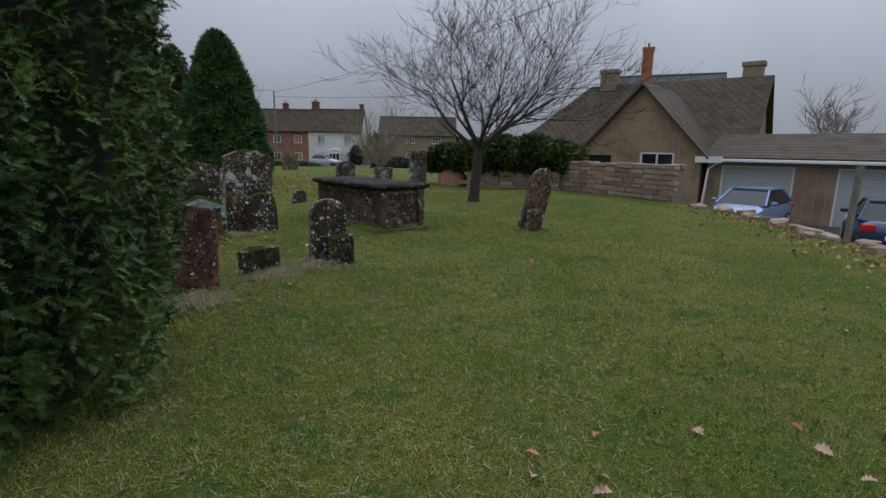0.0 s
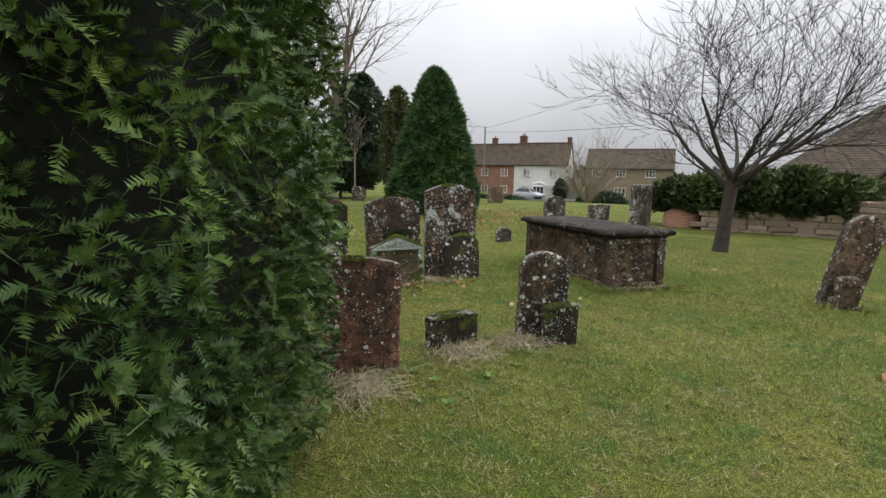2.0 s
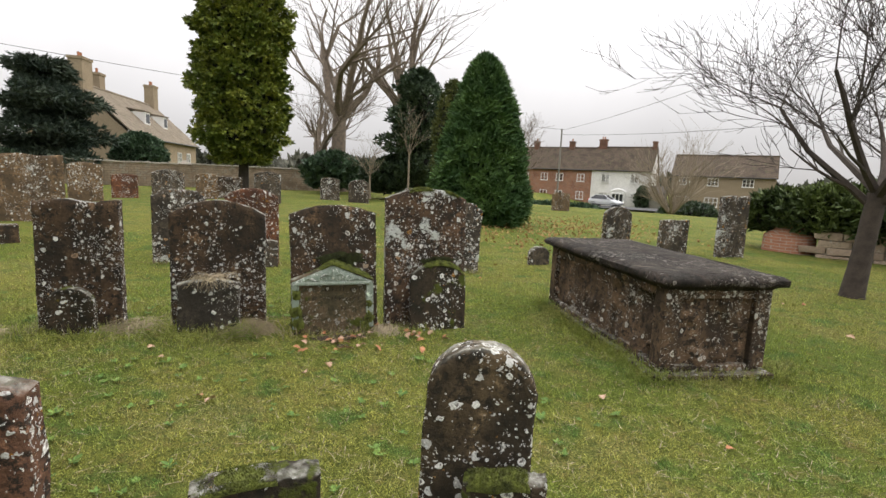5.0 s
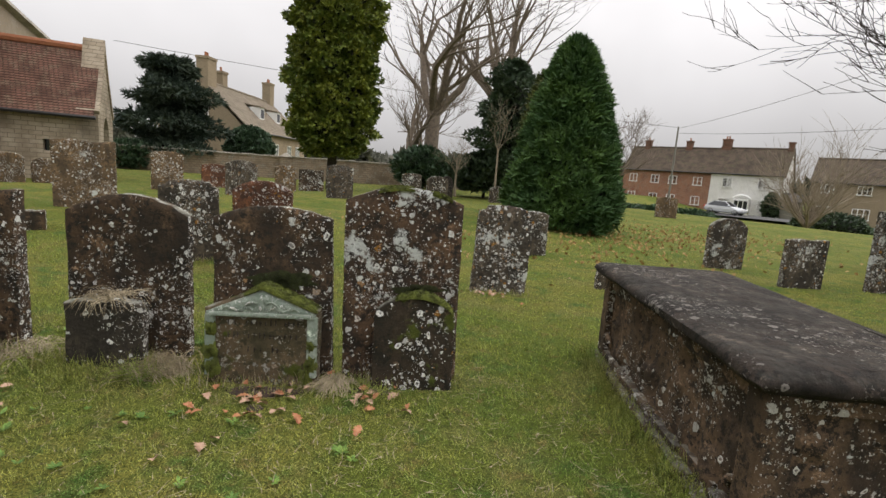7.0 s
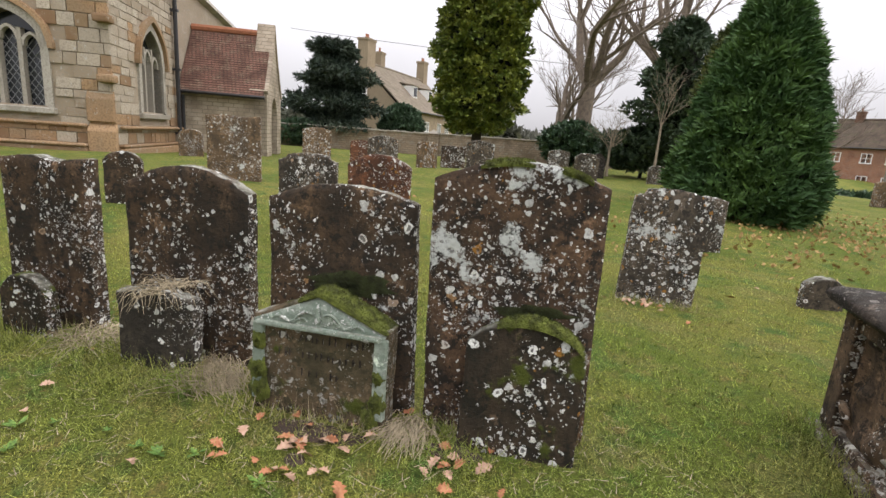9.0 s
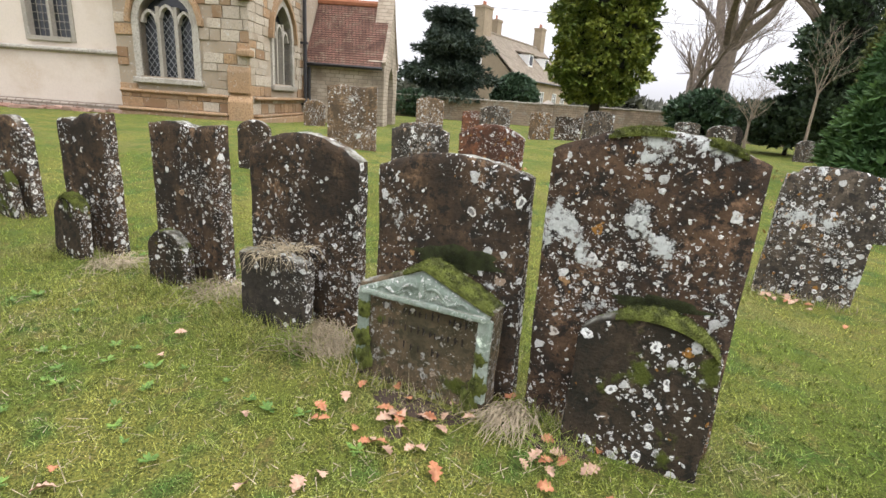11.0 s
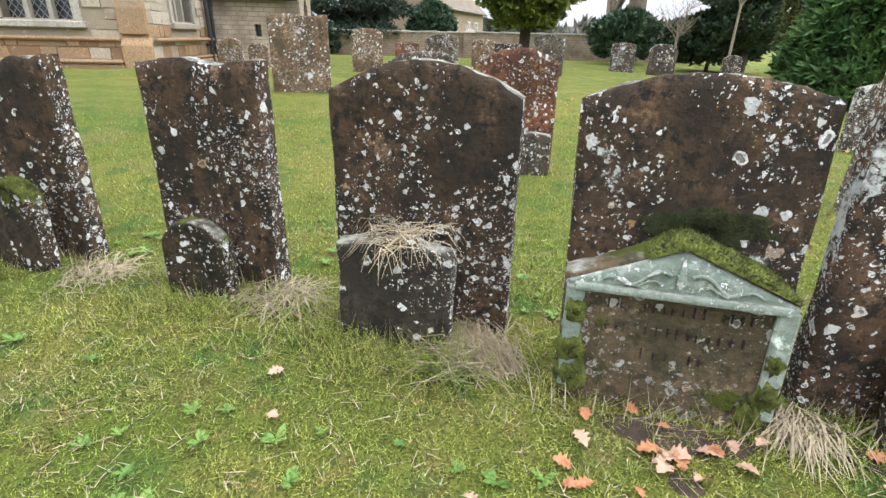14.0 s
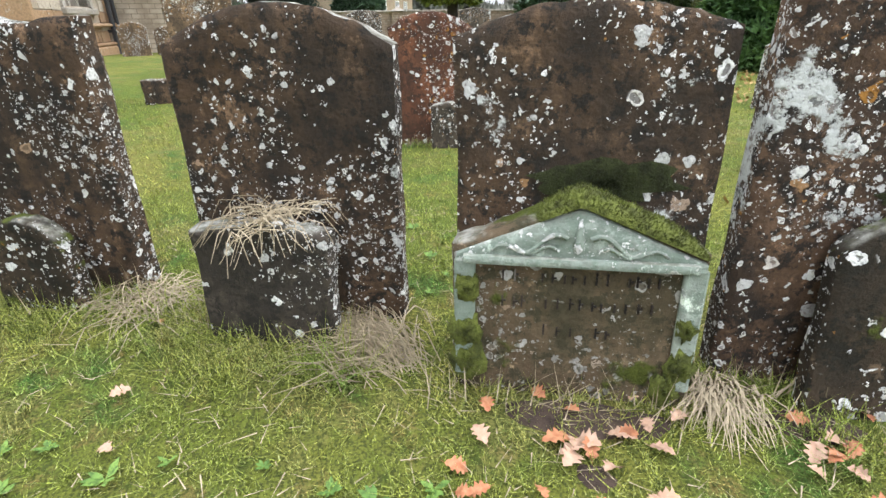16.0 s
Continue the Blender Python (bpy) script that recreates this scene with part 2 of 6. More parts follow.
iron_black = plain("black_iron", (0.02, 0.02, 0.022), 0.5)
white_gloss = plain("white_joinery", (0.75, 0.75, 0.73), 0.4, vary=0.08)
garage_grey = plain("grey_green_garage_door", (0.42, 0.45, 0.43), 0.5, vary=0.08)
car_blue = plain("blue_car_paint", (0.2, 0.29, 0.47), 0.25, 0.3, vary=0.05, bump=0)
car_navy = plain("navy_car_paint", (0.05, 0.075, 0.13), 0.2, 0.3, vary=0.05, bump=0)
car_silver = plain("silver_car_paint", (0.6, 0.62, 0.64), 0.25, 0.3, vary=0.05, bump=0)
rubber = plain("rubber", (0.02, 0.02, 0.02), 0.8)
lamp_red = plain("red_lamp_lens", (0.5, 0.02, 0.02), 0.2, vary=0.05, bump=0)
wood_grey = plain("weathered_wood", (0.2, 0.19, 0.16), 0.85, vary=0.4, scale=14)
soil = plain("bare_soil", (0.07, 0.045, 0.03), 0.95, vary=0.5, scale=20, bump=0.8)
asphalt = plain("asphalt_yard", (0.07, 0.07, 0.068), 0.9, vary=0.3, scale=6, bump=0.4)
terracotta = plain("terracotta", (0.36, 0.14, 0.07), 0.8, vary=0.3)
bark_dark = plain("dark_bark", (0.05, 0.04, 0.033), 0.95, vary=0.5, scale=12, bump=0.7)
bark_plum = plain("plum_bark", (0.06, 0.046, 0.036), 0.95, vary=0.5, scale=9, bump=0.8)
bark_grey = plain("grey_brown_bark", (0.2, 0.158, 0.12), 0.95, vary=0.45, scale=5, bump=0.7)
twig_pale = plain("pale_twigs", (0.27, 0.22, 0.16), 0.95, vary=0.3)
straw = plain("dead_grass", (0.46, 0.38, 0.25), 0.9, vary=0.4, scale=25)
moss_green = plain("green_moss", (0.15, 0.175, 0.03), 1.0, vary=0.75, scale=22, bump=0.9)


def dark_glass(name):
    n = Nodes(name)
    n.put(n.b.inputs["IOR"], 1.5)
    return n.done(n.mix(n.noise(n.co, 3, 3), (0.012, 0.014, 0.016), (0.03, 0.034, 0.04)), 0.12, spec=0.6)


glass_dark = dark_glass("dark_window_glass")


def leafy(name, a, b, scale=3.0, rough=0.65, extra=None):
    n = Nodes(name)
    v = n.world()
    c = n.mix(n.ramp(n.noise(v, scale, 4), 0.38, 0.64), a, b)
    c = n.mix(n.ramp(n.noise(v, scale * 14, 2), 0.42, 0.66), c, [q * 0.6 for q in a])
    if extra:
        c = n.mix(n.ramp(n.noise(v, scale * 3.1, 3), 0.58, 0.7), c, extra)
    n.put(n.b.inputs["Subsurface Weight"], 0.0)
    return n.done(c, rough, spec=0.3)


yew_green = leafy("yew_needles", (0.045, 0.09, 0.02), (0.125, 0.2, 0.042), 1.6, 0.45, (0.22, 0.29, 0.07))
# near-black colour standing in for the deep shade inside foliage
core_shade = plain("foliage_core_shade", (0.012, 0.014, 0.008), 1.0, vary=0.5, scale=8)
cone_green = leafy("conifer_green", (0.045, 0.1, 0.03), (0.1, 0.18, 0.045), 1.2, 0.65)
ivy_green = leafy("ivy_leaves", (0.085, 0.125, 0.02), (0.24, 0.27, 0.045), 0.9, 0.45, (0.36, 0.36, 0.07))
holly_green = leafy("dark_evergreen", (0.035, 0.06, 0.032), (0.075, 0.11, 0.055), 0.8, 0.5)
cedar_green = leafy("cedar_needles", (0.03, 0.05, 0.035), (0.07, 0.095, 0.06), 0.7, 0.7)
laurel_green = leafy("laurel_leaves", (0.045, 0.085, 0.045), (0.09, 0.15, 0.08), 1.5, 0.4)
hedge_green = leafy("hedge_ivy", (0.04, 0.065, 0.02), (0.12, 0.16, 0.045), 1.0, 0.55)


def turf(name, shade=1.0, fleck=False):
    n = Nodes(name)
    v = n.world()
    c = n.mix(n.ramp(n.noise(v, 0.55, 5), 0.38, 0.62), (0.215 * shade, 0.296 * shade, 0.043 * shade), (0.408 * shade, 0.398 * shade, 0.0859 * shade))
    c = n.mix(n.ramp(n.noise(v, 2.7, 5), 0.5, 0.68), c, (0.122 * shade, 0.255 * shade, 0.0525 * shade))
    c = n.mix(n.ramp(n.noise(v, 6.0, 6, 0.75), 0.52, 0.66), c, (0.368 * shade, 0.296 * shade, 0.0955 * shade))
    c = n.mix(n.math("MULTIPLY", n.ramp(n.noise(v, 1.4, 6, 0.7), 0.52, 0.62), 0.6), c, (0.408 * shade, 0.367 * shade, 0.124 * shade))
    c = n.mix(n.math("MULTIPLY", n.ramp(n.noise(v, 13, 5, 0.75), 0.54, 0.64), 0.65), c, (0.0714 * shade, 0.122 * shade, 0.0286 * shade))
    c = n.mix(n.ramp(n.noise(v, 95, 3), 0.4, 0.65), c, (0.122 * shade, 0.143 * shade, 0.0382 * shade))
    if fleck:
        c = n.mix(n.ramp(n.noise(v, 210, 1), 0.34, 0.58), [q * 0.5 for q in (0.2, 0.23, 0.05)], c)
        c = n.mix(n.ramp(n.noise(v, 170, 1), 0.56, 0.7), c, (0.52, 0.56, 0.23))
        c = n.mix(n.math("MULTIPLY", n.ramp(n.noise(v, 36, 3), 0.5, 0.66), 0.7), c, (0.1, 0.145, 0.028))
    n.bump(n.math("ADD", n.noise(v, 120, 3), n.math("MULTIPLY", n.noise(v, 18, 4), 1.2)), 0.9, 0.03)
    return n.done(c, 0.95, spec=0.1)


# ground copy toned down: shade between the blades is put into its colour
ground_mat = turf("mown_turf", 0.58)
blade_mat = turf("grass_blades", 1.75, True)


def dead_leaf(name, a, b):
    n = Nodes(name)
    v = n.moved()
    c = n.mix(n.ramp(n.noise(v, 30, 4), 0.35, 0.65), a, b)
    c = n.mix(n.ramp(n.noise(v, 9, 3), 0.5, 0.7), c, [q * 0.55 for q in a])
    n.bump(n.noise(v, 60, 3), 0.4, 0.004)
    return n.done(c, 0.7, spec=0.3)


leaf_brown = dead_leaf("oak_leaf_brown", (0.34, 0.13, 0.06), (0.46, 0.22, 0.11))
leaf_drift = dead_leaf("drifted_leaves", (0.3, 0.18, 0.07), (0.42, 0.28, 0.11))
leaf_pale = dead_leaf("oak_leaf_pale", (0.42, 0.26, 0.17), (0.5, 0.34, 0.24))


# ---- mesh helpers ----
def mesh_of(name, verts, faces, mat, smooth=False):
    me = bpy.data.meshes.new(name)
    me.from_pydata([tuple(v) for v in verts], [], faces)
    me.materials.append(mat)
    if smooth:
        me.polygons.foreach_set("use_smooth", [True] * len(me.polygons))
    me.update()
    return me


def part(name, parent, me, m=None, label=""):
    ob = new(name, me)
    ob.parent = parent
    if m is not None:
        ob.matrix_basis = m
    return tagged(ob, label) if label else ob


def empty(name, m, label, category, group="", kind=""):
    ob = new(name)
    ob.matrix_basis = m
    return tagged(ob, label, category, group, kind)


def box_data(x0, x1, y0, y1, z0, z1):
    v = [(x, y, z) for z in (z0, z1) for y in (y0, y1) for x in (x0, x1)]
    f = [(0, 2, 3, 1), (4, 5, 7, 6), (0, 1, 5, 4), (2, 6, 7, 3), (0, 4, 6, 2), (1, 3, 7, 5)]
    return v, f


def merged(chunks):
    V, F = [], []
    for v, f in chunks:
        o = len(V)
        V += list(v)
        F += [tuple(i + o for i in q) for q in f]
    return V, F


def bevelled(me, width, seg=1):
    b = bmesh.new()
    b.from_mesh(me)
    bmesh.ops.bevel(b, geom=list(b.edges), offset=width, segments=seg, affect="EDGES", profile=0.6)
    b.to_mesh(me)
    b.free()
    return me


def box(name, parent, mat, x0, x1, y0, y1, z0, z1, bevel=0.0, label="", m=None):
    me = mesh_of(name, *box_data(x0, x1, y0, y1, z0, z1), mat)
    if bevel:
        bevelled(me, bevel)
    return part(name, parent, me, m, label)


def tube(points, radii, sides=5):
    """A tapered tube through the points."""
    V, F = [], []
    pts = [Vector(p) for p in points]
    n = len(pts)
    ref = Vector((0.31, 0.17, 0.93))
    for i, p in enumerate(pts):
        d = (pts[min(i + 1, n - 1)] - pts[max(i - 1, 0)]).normalized()
        a = d.cross(ref)
        if a.length < 0.05:
            a = d.cross(Vector((1, 0, 0)))
        a.normalize()
        b_ = d.cross(a)
        for k in range(sides):
            w = 2 * math.pi * k / sides
            V.append(p + (a * math.cos(w) + b_ * math.sin(w)) * radii[i])
    for i in range(n - 1):
        for k in range(sides):
            k2 = (k + 1) % sides
            F.append((i * sides + k, i * sides + k2, (i + 1) * sides + k2, (i + 1) * sides + k))
    F.append(tuple(range((n - 1) * sides, n * sides)))
    return V, F


def fast_mesh(name, verts, loops_per_face, mat):
    """A mesh of separate faces, each with the same number of corners, from one array."""
    me = bpy.data.meshes.new(name)
    nv = len(verts)
    nf = nv // loops_per_face
    me.vertices.add(nv)
    me.vertices.foreach_set("co", np.asarray(verts, dtype=np.float32).ravel())
    me.loops.add(nv)
    me.loops.foreach_set("vertex_index", np.arange(nv, dtype=np.int32))
    me.polygons.add(nf)
    me.polygons.foreach_set("loop_start", np.arange(0, nv, loops_per_face, dtype=np.int32))
    me.polygons.foreach_set("loop_total", np.full(nf, loops_per_face, dtype=np.int32))
    me.materials.append(mat)
    me.update()
    me.validate()
    return me


def smooth01(a, b, x):
    t = np.clip((x - a) / (b - a), 0, 1)
    return t * t * (3 - 2 * t)


# ---- ground: one sheet to the horizon ----
def bound_x(y):
    """Where the churchyard ends and the lower yard begins."""
    return 6.5 - 0.44 * np.clip(y - 13.0, 0, 9)


def ground_z(x, y):
    x, y = np.asarray(x, float), np.asarray(y, float)
    r = np.hypot(x, y)
    z = 0.28 * smooth01(-7.5, -11.5, x) * smooth01(-26, -18, x) * smooth01(24, 18, y)
    z = z - 1.35 * smooth01(35, 48, y) * smooth01(-36, -27, x) * smooth01(30, 18, x)
    z = z - 1.25 * smooth01(0.1, 1.3, x - bound_x(y)) * smooth01(34, 26, y)
    z = z + 13 * smooth01(150, 620, r) * (0.55 + 0.45 * np.sin(np.arctan2(y, x) * 3 + 1.0))
    near = smooth01(40, 15, r)
    z = z + near * (0.018 * np.sin(x * 1.7 + y * 0.6) + 0.014 * np.sin(y * 2.3 - x * 0.9) + 0.008 * np.sin(5.1 * x + 1) * np.sin(4.3 * y))
    return z


def axis(lo, hi, step, far):
    a = list(np.arange(lo, hi + 1e-6, step))
    s = step
    while a[-1] < far:
        s *= 1.22
        a.append(a[-1] + s)
    s = step
    while a[0] > -far:
        s *= 1.22
        a.insert(0, a[0] - s)
    return np.array(a)


gx, gy = axis(-10, 8, 0.13, 1800), axis(-2, 15, 0.13, 1800)
XX, YY = np.meshgrid(gx, gy)
ZZ = ground_z(XX, YY)
nx, ny = len(gx), len(gy)
gv = np.stack([XX, YY, ZZ], -1).reshape(-1, 3)
gf = [(j * nx + i, j * nx + i + 1, (j + 1) * nx + i + 1, (j + 1) * nx + i) for j in range(ny - 1) for i in range(nx - 1)]
ground = tagged(new("ground", mesh_of("ground", gv, gf, ground_mat, True)), "mown winter churchyard grass running out to far fields", "ground", kind="structure")


def gz(x, y):
    return float(ground_z(x, y))


# ---- headstones ----
def top_profile(shape, u):
    """Height of the top edge, 0 to 1, across the stone's width u in -1..1."""
    a = abs(u)
    if shape == "flat":
        return 1.0 - 0.012 * math.sin(5 * u)
    if shape == "segment":
        return 1.0 - 0.075 * u * u
    if shape == "shoulder":
        return 1.0 - 0.05 * u * u if a < 0.72 else 0.93 - 0.05 * max(0, (a - 0.72) / 0.28) ** 2 * 0 - 0.02 * (a > 0.86)
    if shape == "camel":
        return 1.0 - 0.07 * (a / 0.8) ** 2 if a < 0.8 else 0.925 - 0.035 * (a - 0.8) / 0.2
    if shape == "ogee":
        return 0.97 + 0.03 * math.cos(2.6 * u) - 0.05 * max(0, a - 0.75) / 0.25
    if shape == "round":
        return 1.0 - 0.42 * (1 - math.sqrt(max(0, 1 - u * u)))
    if shape == "arch":
        return 1.0 - 0.26 * (1 - math.sqrt(max(0, 1 - (a * 0.98) ** 2)))
    if shape == "gable":
        return 1.0 - 0.23 * a
    if shape == "slant":
        return 0.95 + 0.04 * u + 0.012 * math.sin(6 * u)
    return 1.0


def slab_mesh(name, w, h, th, shape, mat, rough=0.006, seed=0, sunk=0.18):
    """A weathered slab with an arched top, chipped edges and an uneven face."""
    us = [-1, -0.965] + list(np.linspace(-0.92, 0.92, 25)) + [0.965, 1]
    vs = list(np.linspace(0, 0.93, 22)) + [0.965, 0.985, 1]
    nu, nv = len(us), len(vs)
    V, F = [], []
    off = Vector((seed * 3.7, seed * 1.9, seed * 5.3))
    for side in (-1, 1):
        for j, v in enumerate(vs):
            for i, u in enumerate(us):
                t = top_profile(shape, u)
                e = noise.noise(Vector((u * 4, v * 5, side)) + off)
                x = u * w / 2 + (0.010 * e if abs(u) > 0.95 else 0)
                z = -sunk + (h * t + sunk) * v + (0.010 * noise.noise(Vector((u * 7, 3, side)) + off) if v > 0.95 else 0)
                border = abs(u) == 1 or v == 1
                near = abs(u) > 0.96 or v > 0.98
                y = side * (th / 2 - (0.016 if border else 0.004 if near else 0))
                y += rough * side * noise.fractal(Vector((x * 5, side * 3, z * 5)) + off, 1.0, 2.2, 4)
                V.append((x, y, z))
    o = nu * nv
    for j in range(nv - 1):
        for i in range(nu - 1):
            a = j * nu + i
            F.append((a, a + 1, a + nu + 1, a + nu))
            F.append((o + a, o + a + nu, o + a + nu + 1, o + a + 1))
    for i in range(nu - 1):
        a = (nv - 1) * nu + i
        F.append((a, a + 1, o + a + 1, o + a))
        F.append((i + 1, i, o + i, o + i + 1))
    for j in range(nv - 1):
        a, b_ = j * nu, j * nu + nu - 1
        F.append((a + nu, a, o + a, o + a + nu))
        F.append((b_, b_ + nu, o + b_ + nu, o + b_))
    return mesh_of(name, V, F, mat, True)


def sharp(ob, angle=0.7):
    ob.data.set_sharp_from_angle(angle=angle)
    return ob


stone_count = 0


def headstone(x, y, yaw, w, h, shape, mat, label, th=0.11, back=0.0, side=0.0, group="headstones in the churchyard", name="headstone", z=None):
    """back: degrees by which it leans away from its carved face; side: to its right."""
    global stone_count
    stone_count += 1
    me = slab_mesh(name, w, h, th, shape, mat, seed=stone_count)
    ob = new(name, me)
    ob.matrix_basis = pose(x, y, gz(x, y) if z is None else z, 0, 0, yaw) @ pose(0, 0, 0, -back, side, 0)
    tagged(ob, label, "headstone" if name == "headstone" else "footstone", group)
    return sharp(ob)


# the front row, from the tall lichened stone towards the church
headstone(-3.42, 8.3, 55, 0.8, 1.37, "segment", stone_white, "tall dark sandstone headstone crusted with white lichen, moss on its top", 0.13, 0, -1)
headstone(-3.2, 8.25, 53, 0.55, 0.64, "arch", stone_mossy, "mossy arched footstone leaning against the tall headstone", 0.09, 7, 0, name="footstone")
headstone(-3.92, 7.59, 55, 0.79, 1.17, "segment", stone_dark, "broad dark sandstone headstone with a curved top and pale lichen", 0.11, 2, -2)
headstone(-4.66, 6.84, 54.5, 0.8, 1.15, "camel", stone_dark, "dark sandstone headstone with shouldered top, spotted with lichen", 0.12)
headstone(-4.53, 6.67, 54, 0.5, 0.47, "segment", stone_foot, "low square footstone draped with dead grass", 0.10, name="footstone")
headstone(-5.42, 5.99, 55, 0.64, 1.12, "flat", stone_dark, "narrow flat-topped headstone, brown and lichen-spotted", 0.14)
headstone(-5.27, 5.86, 55, 0.36, 0.4, "round", stone_mossy, "small round-topped mossy footstone", 0.10, name="footstone")
headstone(-6.17, 5.03, 58, 0.5, 1.17, "slant", stone_dark, "narrow weathered headstone with a broken top", 0.15)
headstone(-5.97, 4.91, 58, 0.31, 0.5, "round", stone_mossy, "round footstone with a cap of moss", 0.10, 4, name="footstone")
headstone(-7.25, 3.9, 60, 0.42, 0.98, "arch", stone_dark, "small arched brown headstone", 0.13)
headstone(-7.12, 3.84, 60, 0.26, 0.46, "round", stone_mossy, "little dark round-topped footstone", 0.09, name="footstone")
headstone(-9.9, 5.7, 80, 0.5, 0.75, "arch", stone_dark, "brown arched headstone behind the row near the church", 0.12)
# stones passed at the start
headstone(-2.28, 4.62, 52, 0.74, 0.88, "segment", stone_rust, "red-brown headstone with curved top and white lichen rings", 0.12, -2)
headstone(-1.91, 5.52, 60, 0.47, 0.29, "segment", stone_mossy, "low mossy stub of a headstone", 0.13)
headstone(-1.33, 6.13, 33, 0.43, 0.78, "arch", stone_crusty, "pale lichened headstone with a worn crest", 0.17, 2, 2)
headstone(-1.13, 6.04, 33, 0.3, 0.36, "slant", stone_mossy, "small lichened footstone with orange moss on top", 0.10, name="footstone")
headstone(1.3, 9.22, 14, 0.38, 1.1, "arch", stone_tomb, "leaning brown headstone with a flaking face", 0.18, 4, 14)
headstone(1.36, 9.04, 14, 0.22, 0.38, "segment", stone_tomb, "small brown footstone before a leaning headstone", 0.10, name="footstone")
# middle ground
headstone(-4.97, 10.95, 56, 0.72, 1.13, "shoulder", stone_grey, "grey headstone thick with lichen, dead leaves at its foot", 0.12, 3, 3)
headstone(-6.75, 13.7, 66, 0.66, 0.85, "segment", stone_grey, "pale headstone standing behind another", 0.11)
headstone(-4.3, 12.5, 52, 0.36, 0.32, "round", stone_grey, "low crumbling stump of a headstone", 0.14)
headstone(-7.22, 8.72, 60, 0.76, 1.18, "camel", stone_red, "rust-red headstone with a shouldered top", 0.11)
headstone(-6.92, 8.76, 60, 0.34, 0.42, "segment", stone_grey, "small grey footstone at a red headstone", 0.09, name="footstone")
headstone(-8.05, 8.02, 68, 0.74, 1.1, "shoulder", stone_grey, "grey headstone nearly covered with white lichen", 0.12)
headstone(-12.27, 7.22, 78, 1, 1.25, "flat", stone_tan, "tall tan headstone blotched with yellow lichen", 0.13)
headstone(-10.2, 6.4, 85, 0.3, 0.28, "flat", stone_dark, "low dark stone block in the grass", 0.2)
headstone(-20, 6.05, 76, 0.74, 0.85, "arch", stone_tan, "brown headstone close to the church", 0.1)
headstone(-20.2, 6.85, 76, 0.58, 0.72, "arch", stone_tan, "small brown arched headstone by the porch", 0.1)
headstone(-17.9, 9.75, 86, 0.88, 1.15, "segment", stone_tan, "tan lichened headstone on the far lawn", 0.12)
headstone(-21.72, 12.16, 86.5, 0.9, 0.92, "segment", stone_red, "reddish headstone before the boundary wall", 0.1)
headstone(-16.52, 11.52, 88.5, 0.95, 1.08, "camel", stone_grey, "pale grey headstone with a pointed top", 0.1)
headstone(-18.93, 13.94, 80.5, 0.78, 0.97, "segment", stone_tan, "weathered tan headstone on the lawn", 0.1)
headstone(-20.84, 15.89, 80.5, 1.06, 0.92, "flat", stone_dark, "squat dark headstone by the far wall", 0.12)
headstone(-15.97, 14.61, 74.5, 0.9, 1.13, "segment", stone_grey, "pale lichened headstone with a sunken foot", 0.12)
headstone(-19.67, 20.39, 70.5, 0.95, 1.08, "segment", stone_grey, "grey headstone far across the lawn", 0.12)
headstone(-16.32, 19.2, 68.5, 0.9, 0.97, "arch", stone_grey, "round-topped pale headstone on the lawn", 0.12)
headstone(-21.22, 23.9, 68.5, 0.67, 1.19, "round", stone_slab, "slim dark monument stone under the evergreens", 0.3)
headstone(-18.69, 25.18, 68.5, 0.78, 0.86, "arch", stone_grey, "grey headstone under the evergreens", 0.15)
# towards the street
headstone(-4.36, 16.65, 62, 0.82, 0.98, "arch", stone_grey, "grey lichened headstone with curved top", 0.13)
headstone(-2.92, 16, 60, 0.76, 0.8, "flat", stone_grey, "square grey lichened headstone in grass", 0.13)
headstone(-2, 17.2, 55, 0.7, 1.35, "flat", stone_grey, "tall narrow headstone grey with lichen", 0.18)
headstone(-12, 30, 46, 1, 1, "segment", stone_tan, "lone tan headstone near the hedge", 0.13)


def fuzz(V, F, seed, count=2200, size=0.011):
    """Adds short moss tips over a small surface."""
    rn_ = random.Random(seed)
    V, F = [tuple(v) for v in V], list(F)
    quads = [f for f in F if len(f) == 4]
    for i in range(count):
        f = rn_.choice(quads)
        a, b_, c, d = (Vector(V[k]) for k in f)
        s, t = rn_.random(), rn_.random()
        p = a.lerp(b_, s).lerp(d.lerp(c, s), t)
        nr = (b_ - a).cross(d - a)
        nr = nr.normalized() if nr.length > 1e-9 else Vector((0, 0, 1))
        if nr.z < -0.2:
            nr = -nr
        dr = (nr + Vector((rn_.gauss(0, 0.5), rn_.gauss(0, 0.5), rn_.gauss(0, 0.3) + 0.4))).normalized()
        sd = dr.cross(Vector((rn_.gauss(0, 1), rn_.gauss(0, 1), rn_.gauss(0, 1)))).normalized() * 0.0022
        o = len(V)
        V += [tuple(p - sd), tuple(p + sd), tuple(p + dr * size * rn_.uniform(0.5, 1.3))]
        F.append((o, o + 1, o + 2))
    return V, F


